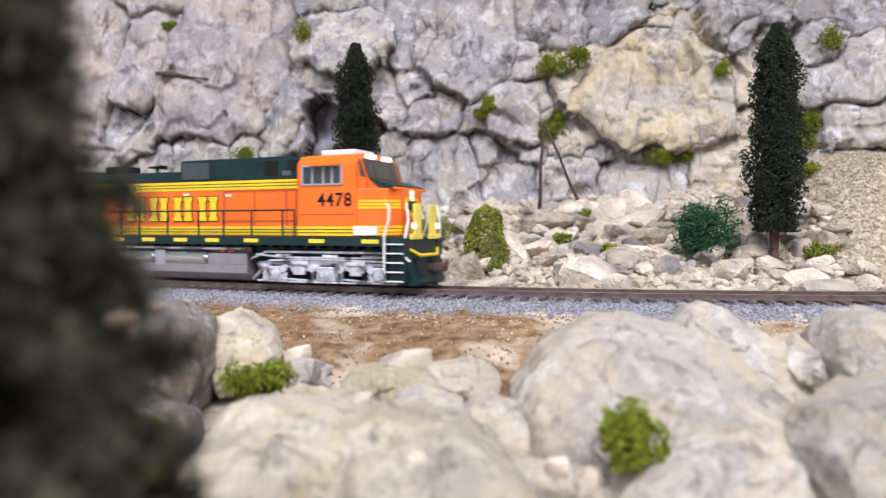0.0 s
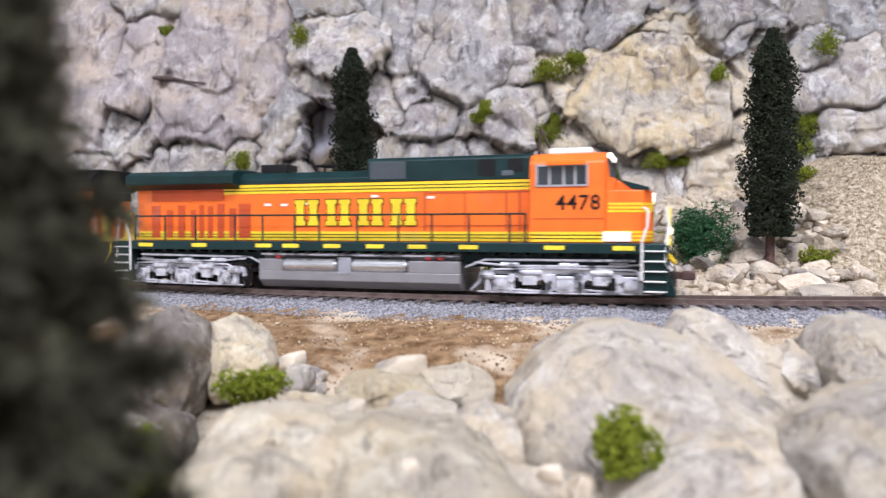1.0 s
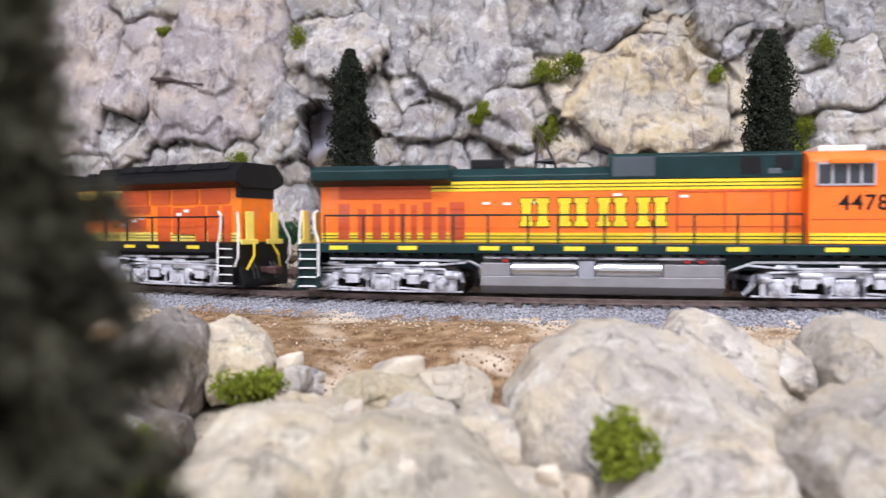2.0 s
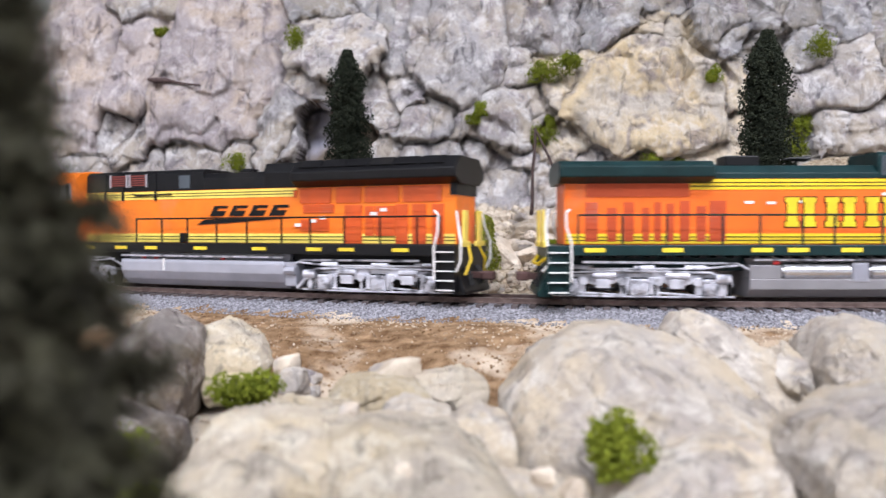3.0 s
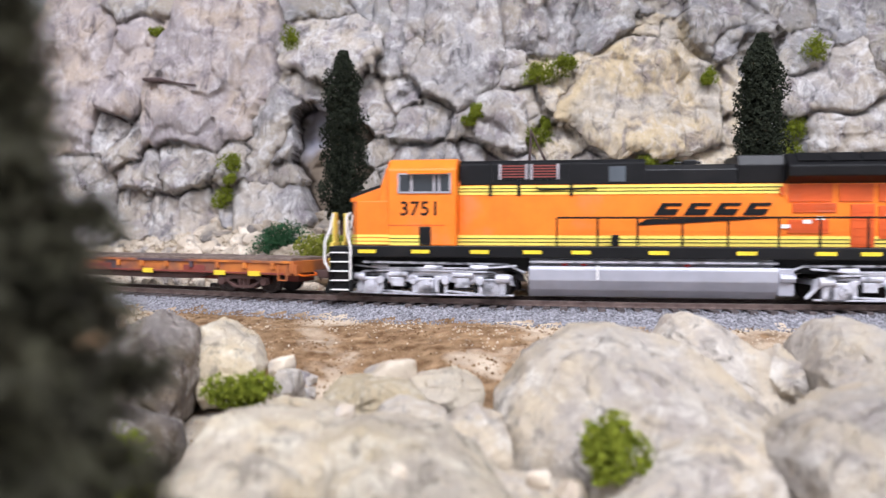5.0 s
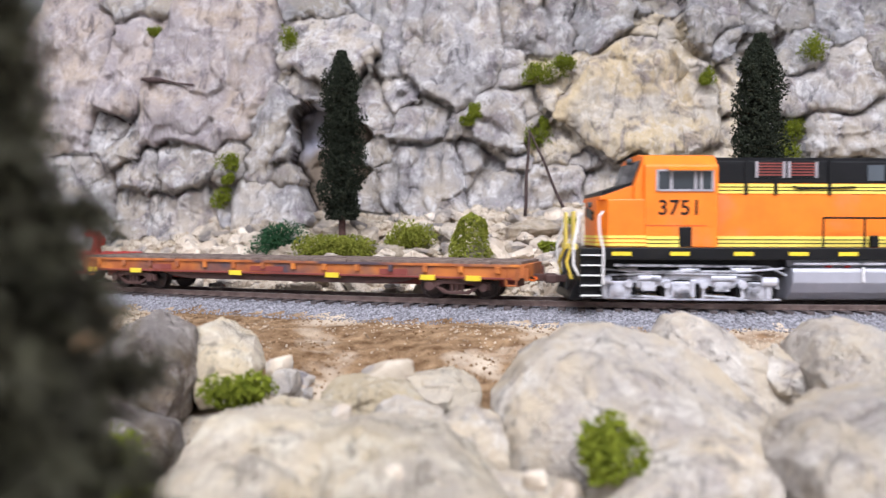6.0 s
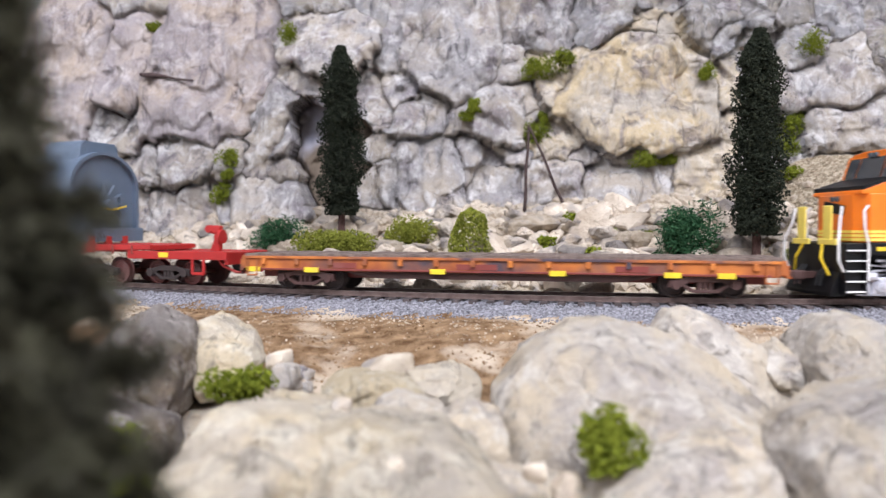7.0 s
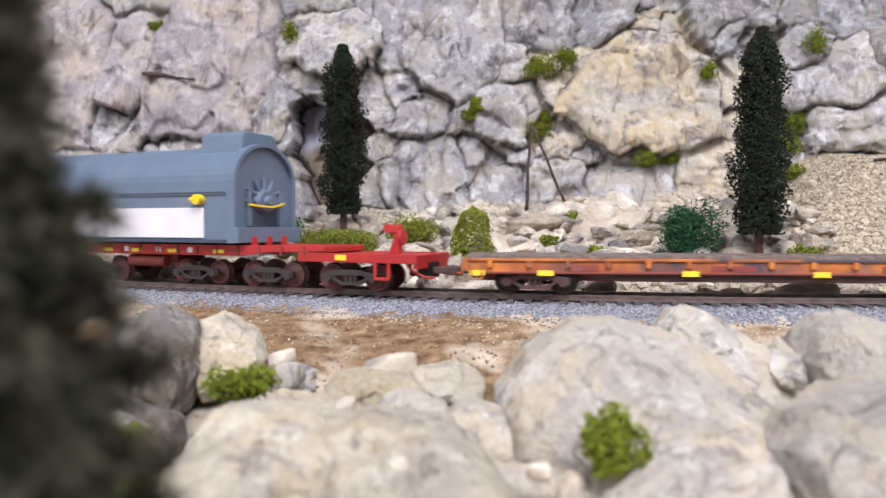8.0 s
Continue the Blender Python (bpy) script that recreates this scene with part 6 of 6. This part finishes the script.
SLOPE = thing("rubble_slope", pose(0, 0, 0), "slope of broken cream limestone chips below the cliff", "rubble", kind="structure")
CHIPS = chip_meshes("chip", 14, CHIP_FINE, 0.42, 3, 4) + chip_meshes("chip", 6, CHIP_FINE, 0.8, 3, 9)
for k, (x, y, q) in enumerate(spots(stone_rng, 300, -215, 192, 26, 135)):
    size = stone_rng.uniform(4.0, 8.0) * (1.6 if stone_rng.random() < 0.18 else 1)
    ob = new("stone", CHIPS[k % len(CHIPS)])
    ob.parent = SLOPE
    ob.matrix_basis = pose(x * MM, y * MM, (ground_z(x, y, q) + size * 0.32) * MM, stone_rng.uniform(-35, 15), stone_rng.uniform(-25, 25),
                           stone_rng.uniform(0, 360)) @ Matrix.Scale(size, 4)


def ledge_rock(x, y, w, deep, h, lean):
    z = ground_z(x, y)
    ob = rock_object("ledge_rock", stone_rng, (w, deep, h), pose(x * MM, y * MM, (z + h * 0.25) * MM, -8, lean, stone_rng.uniform(-15, 15)), SLAB,
                     level=5, planes=16, sharp=48, rough=0.05, grain=0.03, box=1.0, layers=0.05, facet=0.14)
    tagged(ob, "flat cream limestone slab on the rubble", "rock", "slabs on the rubble slope")


ledge_rock(60, 396, 38, 20, 12, -4)
ledge_rock(104, 366, 34, 22, 13, 3)
ledge_rock(86, 386, 30, 16, 8, 2)
ledge_rock(128, 356, 26, 16, 9, 6)
ledge_rock(-20, 380, 26, 16, 12, 10)
ledge_rock(-75, 400, 30, 18, 12, -6)
ledge_rock(40, 366, 20, 14, 11, -14)
ledge_rock(182, 340, 16, 12, 10, 8)


# ---- plants ----
def clump_mesh(rng, places, size, mat, name, flat=1.0, blade=False):
    """Foam foliage: many small uneven crumbs. places in mm."""
    verts, faces = [], []
    for p in places:
        s = size * rng.uniform(0.55, 1.3) * (p[3] if len(p) > 3 else 1.0)
        ax = rng.uniform(0.4, 1.55, 3)
        e = Euler(rng.uniform(0, 6, 3)).to_matrix()
        n = len(verts)
        if blade:
            pts = [(-0.25, 0, 0), (0.25, 0, 0), (0.1, 0.25, 1.1), (-0.1, -0.1, 1.7)]
            fc = [(0, 1, 2), (0, 2, 3), (1, 0, 3), (1, 3, 2)]
        else:
            pts = [(1, 0, 0), (-1, 0, 0), (0, 1, 0), (0, -1, 0), (0, 0, 1), (0, 0, -1)]
            fc = [(0, 2, 4), (2, 1, 4), (1, 3, 4), (3, 0, 4), (2, 0, 5), (1, 2, 5), (3, 1, 5), (0, 3, 5)]
        for q in pts:
            v = e @ Vector([c * s * k * rng.uniform(0.6, 1.3) for c, k in zip(q, ax)])
            verts.append(((p[0] + v.x) * MM, (p[1] + v.y) * MM, (p[2] + v.z * flat) * MM))
        faces += [tuple(n + i for i in f) for f in fc]
    me = bpy.data.meshes.new(name)
    me.from_pydata(verts, [], faces)
    me.materials.append(mat)
    return me


plant_rng = np.random.default_rng(77)


def lumpy_cloud(count, w, d, h, lumps, rng):
    """Points over the skin of several overlapping lumps."""
    centres = [(rng.uniform(-0.3, 0.3) * w, rng.uniform(-0.3, 0.3) * d, rng.uniform(0.2, 0.62) * h, rng.uniform(0.24, 0.4)) for _ in range(lumps)]
    out = []
    for k in range(count):
        cx, cy, cz, r = centres[k % lumps]
        n = rng.normal(size=3)
        n /= np.linalg.norm(n)
        q = r * rng.uniform(0.55, 1.08)
        out.append((cx + n[0] * w * q, cy + n[1] * d * q, max(0.0, cz + n[2] * h * q)))
    return out


def bush(x, y, z, w, h, mat, label, blade=False, count=900, size=0.9, name="bush", category="bush", parent_group="bushes on the slope"):
    me = clump_mesh(plant_rng, lumpy_cloud(count, w, w * 0.8, h, 9, plant_rng), size, mat, name, blade=blade)
    ob = new(name, me)
    ob.matrix_basis = pose(x * MM, y * MM, z * MM, 0, 0, plant_rng.uniform(0, 30))
    return tagged(ob, label, category, parent_group)


def cone_bush(x, y, w, h):
    pts = []
    for _ in range(6000):
        u = plant_rng.uniform(0, 1)
        a = plant_rng.uniform(0, math.tau)
        r = w / 2 * (1 - 0.55 * u ** 1.5) * plant_rng.uniform(0.75, 1.05) * (1 + 0.12 * math.sin(a * 3 + u * 9)) * (1 if u < 0.9 else (1 - u) * 10)
        pts.append((r * math.cos(a), r * math.sin(a), u * h))
    ob = new("bush", clump_mesh(plant_rng, pts, 0.48, BUSH_LIGHT, "bush"))
    ob.matrix_basis = pose(x * MM, y * MM, (ground_z(x, y) - 1) * MM)
    tagged(ob, "upright light green lichen bush among rubble", "bush", "bushes on the slope")


LIGHT = "low light green lichen bush among rubble"
cone_bush(21, 358, 23, 31)
bush(-47, 377, ground_z(-47, 377) + 4, 40, 20, BUSH_LIGHT, LIGHT, count=7500, size=0.55)
bush(-10, 390, ground_z(-10, 390) + 1, 22, 17, BUSH_LIGHT, LIGHT, count=4000, size=0.52)
bush(-86, 409, ground_z(-86, 409) + 1, 32, 22, BUSH_DARK, "bright green tufted bush near the cliff", blade=True, size=1.3, count=2600)
bush(122, 348, ground_z(122, 348) - 1, 25, 34, BUSH_DARK, "deep green tangled bush on the rubble", blade=True, size=1.35, count=4500)
for x, y, w, h in ((79, 398, 9, 6), (60, 373, 9, 7), (93, 377, 7, 8), (80, 351, 9, 8), (112, 374, 8, 7), (172, 333, 17, 9), (199, 400, 14, 9)):
    bush(x, y, ground_z(x, y) + 1, w, h, MOSS, "small olive tuft between stones", count=260, size=0.75, name="tuft", category="tuft",
         parent_group="tufts among the stones")


bpy.context.view_layer.update()
EYE_HEIGHT = 25.0


def on_cliff(x, z):
    """Where the sight line to a spot of the cliff's mean face first meets rock (mm)."""
    aim = Vector((x, cliff_y(x, z) + 20, z)) * MM
    start = Vector((0, 0, EYE_HEIGHT)) * MM
    start = start.lerp(aim, 0.78)
    hit, place, normal, *_ = scene.ray_cast(bpy.context.evaluated_depsgraph_get(), start, (aim - start).normalized())
    return place / MM if hit else aim / MM


def cliff_moss(x, z, w, h):
    p = min((on_cliff(x + i * w / 3, z + j * h / 3) for i, j in ((0, 0), (1, 0), (-1, 0), (0, 1), (0, -1))), key=lambda q: q.y)
    p = Vector((x, cliff_y(x, z) + 20, z - EYE_HEIGHT)) * (p.y / (cliff_y(x, z) + 20)) + Vector((0, 0, EYE_HEIGHT))
    bush(p.x, p.y - 1, p.z - h * 0.5, w, h, MOSS, "olive green moss in a cliff crack", count=800, size=0.55, name="moss", category="moss",
         parent_group="moss on the cliff")


cliff_moss(-99, 163, 14, 19)
cliff_moss(68, 134, 15, 16)
cliff_moss(81, 135, 22, 17)
cliff_moss(92, 141, 14, 11)
cliff_moss(72, 90, 15, 18)
cliff_moss(76, 99, 6, 10)
cliff_moss(229, 94, 17, 17)
cliff_moss(227, 80, 20, 18)
cliff_moss(31, 109, 9, 10)
cliff_moss(26, 102, 10, 9)
cliff_moss(139, 71, 18, 12)
cliff_moss(155, 70, 12, 7)
cliff_moss(250, 147, 18, 19)
cliff_moss(181, 129, 10, 12)
cliff_moss(-138, 75, 16, 15)
cliff_moss(-138, 63, 8, 9)
cliff_moss(-142, 50, 15, 16)
cliff_moss(-198, 170, 9, 8)
for x, y, z, w, h in ((-45, 176, -16, 14, 9), (36.3, 137, -19.5, 11, 13), (-57, 140, -30, 14, 20)):
    bush(x, y, z, w, h, MOSS, "olive green moss clump between boulders", count=1700, size=0.5, name="moss", category="moss", parent_group="moss among the boulders")


def column_tree(x, y, h, w):
    z = ground_z(x, y)
    tree = thing("conifer", pose(x * MM, y * MM, (z - 1) * MM, 0, 0, plant_rng.uniform(0, 90)), "dark green columnar model conifer with a short brown trunk", "tree",
                 "trees on the slope")
    bm = B()
    rod(bm, (0, 0, 0), (0.6, 0.2, h * 0.96), 2.2, 12, 0.5)
    part("trunk", bm, BARK, tree, "brown trunk")
    pts = []
    for _ in range(17000):
        u = plant_rng.uniform(0, 1)
        a = plant_rng.uniform(0, math.tau)
        swell = min(1.0, 0.66 + 1.5 * u) * (1 - 0.42 * u ** 1.5) * (1 if u < 0.84 else (1 - u) / 0.16 * 0.7 + 0.3)
        lump = 1 + 0.55 * noise.noise(Vector((math.cos(a) * 1.3, math.sin(a) * 1.3, u * 9 + x))) + 0.28 * noise.noise(Vector((math.cos(a) * 3, math.sin(a) * 3, u * 24 + x)))
        r = w / 2 * swell * lump * plant_rng.uniform(0.5, 1.05)
        pts.append((r * math.cos(a), r * math.sin(a), h * (0.155 + 0.845 * u)))
    for _ in range(700):
        u, a = plant_rng.uniform(0, 0.95), plant_rng.uniform(0, math.tau)
        r = w / 2 * 0.5 * (1 - 0.6 * u) * plant_rng.uniform(0.3, 1.0)
        pts.append((r * math.cos(a), r * math.sin(a), h * (0.19 + 0.80 * u), 4.0))
    ob = new("crown", clump_mesh(plant_rng, pts, 0.56, NEEDLES, "crown"))
    ob.parent = tree


column_tree(152, 337, 112, 25)
column_tree(-49, 416, 112, 26)


# ---- the dark conifer close to the camera ----
def near_conifer(x, y, z, h, w):
    tree = thing("pine_tree", pose(x * MM, y * MM, z * MM), "dark brown-green dense bottlebrush model pine beside the boulders", "tree")
    bm = B()
    rod(bm, (0, 0, 0), (0, 0, h), 2.2, 10, 0.5)
    part("trunk", bm, BARK, tree)
    verts, faces = [], []
    for k in range(300):
        u = (k + plant_rng.uniform(0, 1)) / 300 * 0.97
        a = k * 2.399 + plant_rng.uniform(-0.4, 0.4)
        reach = min(w / 2 * (1 - u), 16.8) * plant_rng.uniform(0.74, 1.08) + 1.6
        tip = Vector((reach * math.cos(a), reach * math.sin(a), h * u - reach * 0.12))
        root = Vector((0, 0, h * u))
        limb = B()
        rod(limb, root, tip, 0.45, 5, 0.2)
        part("branch", limb, BARK, tree)
        for _ in range(int(70 + reach * 11)):
            p = root.lerp(tip, plant_rng.uniform(0.1, 1.04))
            d = Vector(plant_rng.normal(size=3)).normalized() * plant_rng.uniform(2.2, 4.6) + (tip - root).normalized() * 1.2
            side = Vector(plant_rng.normal(size=3)).normalized() * 0.5
            n = len(verts)
            verts += [((p + side) * MM)[:], ((p - side) * MM)[:], ((p + d) * MM)[:], ((p + d * 0.5 + side.cross(d).normalized() * 0.5) * MM)[:]]
            faces += [(n, n + 1, n + 2), (n, n + 2, n + 3), (n + 1, n + 3, n + 2)]
    me = bpy.data.meshes.new("crown")
    me.from_pydata(verts, [], faces)
    me.materials.append(NEEDLES_NEAR)
    ob = new("crown", me)
    ob.parent = tree


near_conifer(-42, 60, -57, 124, 80)


# ---- dead sticks on the cliff ----
def stick(a, b, r, label, knob=0.0):
    a, b = Vector(a), Vector(b)
    bm = B()
    rings = []
    for k in range(7):
        u = k / 6
        c = a.lerp(b, u) + Vector((math.sin(u * 9 + a.x), 0.4 * math.cos(u * 7), math.cos(u * 8 + a.x))) * 0.5 * math.sin(u * math.pi)
        q = r * (1 - 0.35 * u) * (1 + knob * max(0.0, 1 - 6 * abs(u - 0.25)))
        side = (b - a).normalized().orthogonal().normalized()
        up = (b - a).normalized().cross(side)
        rings.append([bm.verts.new((c + (side * math.cos(t * math.pi / 4) + up * math.sin(t * math.pi / 4)) * q) * MM) for t in range(8)])
    for p, q in zip(rings, rings[1:]):
        for t in range(8):
            bm.faces.new((p[t], p[(t + 1) % 8], q[(t + 1) % 8], q[t]))
    bm.faces.new(rings[0])
    bm.faces.new(rings[-1])
    bmesh.ops.recalc_face_normals(bm, faces=bm.faces[:])
    tagged(part("twig", bm, TWIG, smooth=True), label, "twig", "dead twigs on the cliff")


stick((57, 436, 34), (60, 440, 87), 1.15, "upright dark twig leaning on a second twig before the cliff")
stick((83, 434, 33), (60.5, 438.5, 85), 1.05, "slanting dark twig leaning on a second twig before the cliff")
w0, w1 = on_cliff(-203, 133), on_cliff(-166, 129)
near = min(w0.y, w1.y) - 1.0
stick((w0.x, near, w0.z), (w1.x, near, w1.z), 1.0, "dark broken twig stuck in the rock face", 2.2)
w0 = on_cliff(-222, 105)
stick((w0.x - 9, w0.y - 1, w0.z + 6), (w0.x + 11, w0.y - 1, w0.z - 4), 1.0, "dark broken twig stuck in the rock face")
hz = ground_z(238, 372)
stick((226, 372, hz + 1.5), (252, 366, hz + 4.5), 0.8, "dark twig lying on the gravel heap")


# ---- the hall ----
def slab(name, x0, x1, y0, y1, z0, z1, mat, label, category):
    bm = bmesh.new()
    bmesh.ops.create_cube(bm, size=1, matrix=Matrix.LocRotScale(((x0 + x1) / 2, (y0 + y1) / 2, (z0 + z1) / 2), None, (x1 - x0, y1 - y0, z1 - z0)))
    tagged(part(name, bm, mat), label, category, kind="structure")


slab("floor", -2, 2, -2, 2, -1.2, -1.1, FLOOR, "grey hall floor", "floor")
slab("ceiling", -2, 2, -2, 2, 1.3, 1.4, WALL, "white hall ceiling", "ceiling")
slab("wall_north", -2, 2, 1.9, 2, -1.1, 1.3, WALL, "off-white painted hall wall", "wall")
slab("wall_south", -2, 2, -2, -1.9, -1.1, 1.3, WALL, "off-white painted hall wall", "wall")
slab("wall_east", 1.9, 2, -1.9, 1.9, -1.1, 1.3, WALL, "off-white painted hall wall", "wall")
slab("wall_west", -2, -1.9, -1.9, 1.9, -1.1, 1.3, WALL, "off-white painted hall wall", "wall")
slab("layout_base", -1.28, 1.08, -0.32, 0.76, -1.1, -0.095, BASE, "plain dark board base of the model layout", "base")
for lx, ly, lw, watts in CEILING_LAMPS:
    data = bpy.data.lights.new("ceiling_tube", "AREA")
    data.shape, data.size, data.size_y, data.energy = "RECTANGLE", lw, 0.3, watts
    data.color = (0.865, 0.885, 1.0)
    lamp = new("ceiling_tube", data)
    lamp.matrix_basis = pose(lx, ly, 1.27, 0, 0, 0)


# ---- everything that moves ----
RUN_T = (0.0, 0.5, 1.0, 1.5, 3.0, 3.5, 4.0, 4.5, 6.0, 6.5, 7.0, 8.0)
RUN_S = (-125.8, -77.2, -29.6, 18.7, 165.3, 213.5, 261.6, 309.3, 451.1, 495.0, 540.1, 632.4)


def run(t):
    """Distance run by the first locomotive's middle at t seconds (mm), its small unevenness smoothed."""
    k = np.interp([t - 0.3, t - 0.15, t, t + 0.15, t + 0.3], RUN_T, RUN_S)
    if t < 0.3:
        return -125.8 + 96.6 * t
    if t > 7.7:
        return 632.4 + 92.3 * (t - 8)
    return float(k.mean())


def body_pose(s, half):
    ax, ay, _ = line_at(s - half)
    bx_, by_, _ = line_at(s + half)
    a = math.atan2(by_ - ay, bx_ - ax)
    return (ax + bx_) / 2, (ay + by_) / 2, a


def motions():
    beats = [k / 15 for k in range(121)]
    fleet = {"first": (FIRST, 0.0, 83.0, 0.0), "second": (SECOND, -272.0, 83.0, 0.0), "flat": (FLAT, -511.4, 76.5, 0.0),
             "red": (HEAVY, -817.0, 130.0, -90.0)}
    for key, (ob, off, half, mid) in fleet.items():
        rows = []
        for t in beats:
            x, y, a = body_pose(run(t) + off, half)
            rows.append((t, Matrix.Translation((x * MM, y * MM, 0)) @ pose(0, 0, 0, 0, 0, math.degrees(a)) @ pose(-mid * MM, 0, 0)))
        walk(ob, rows)
        if key == "red":
            walk(LOAD, rows)
    for truck, key, x in BOGIES:
        ob, off, half, mid = fleet[key]
        rows = []
        for t in beats[::3]:
            s = run(t) + off
            _, _, a = body_pose(s, half)
            _, _, b = line_at(s + x - mid)
            rows.append((t, pose(x * MM, 0, 0, 0, 0, math.degrees(-b - a))))
        walk(truck, rows)
    for ob, x, r in WHEELS:
        walk(ob, [(t, pose(x * MM, 0, r * MM, 0, math.degrees((run(t) + 125.8) / r), 0)) for t in beats])


motions()
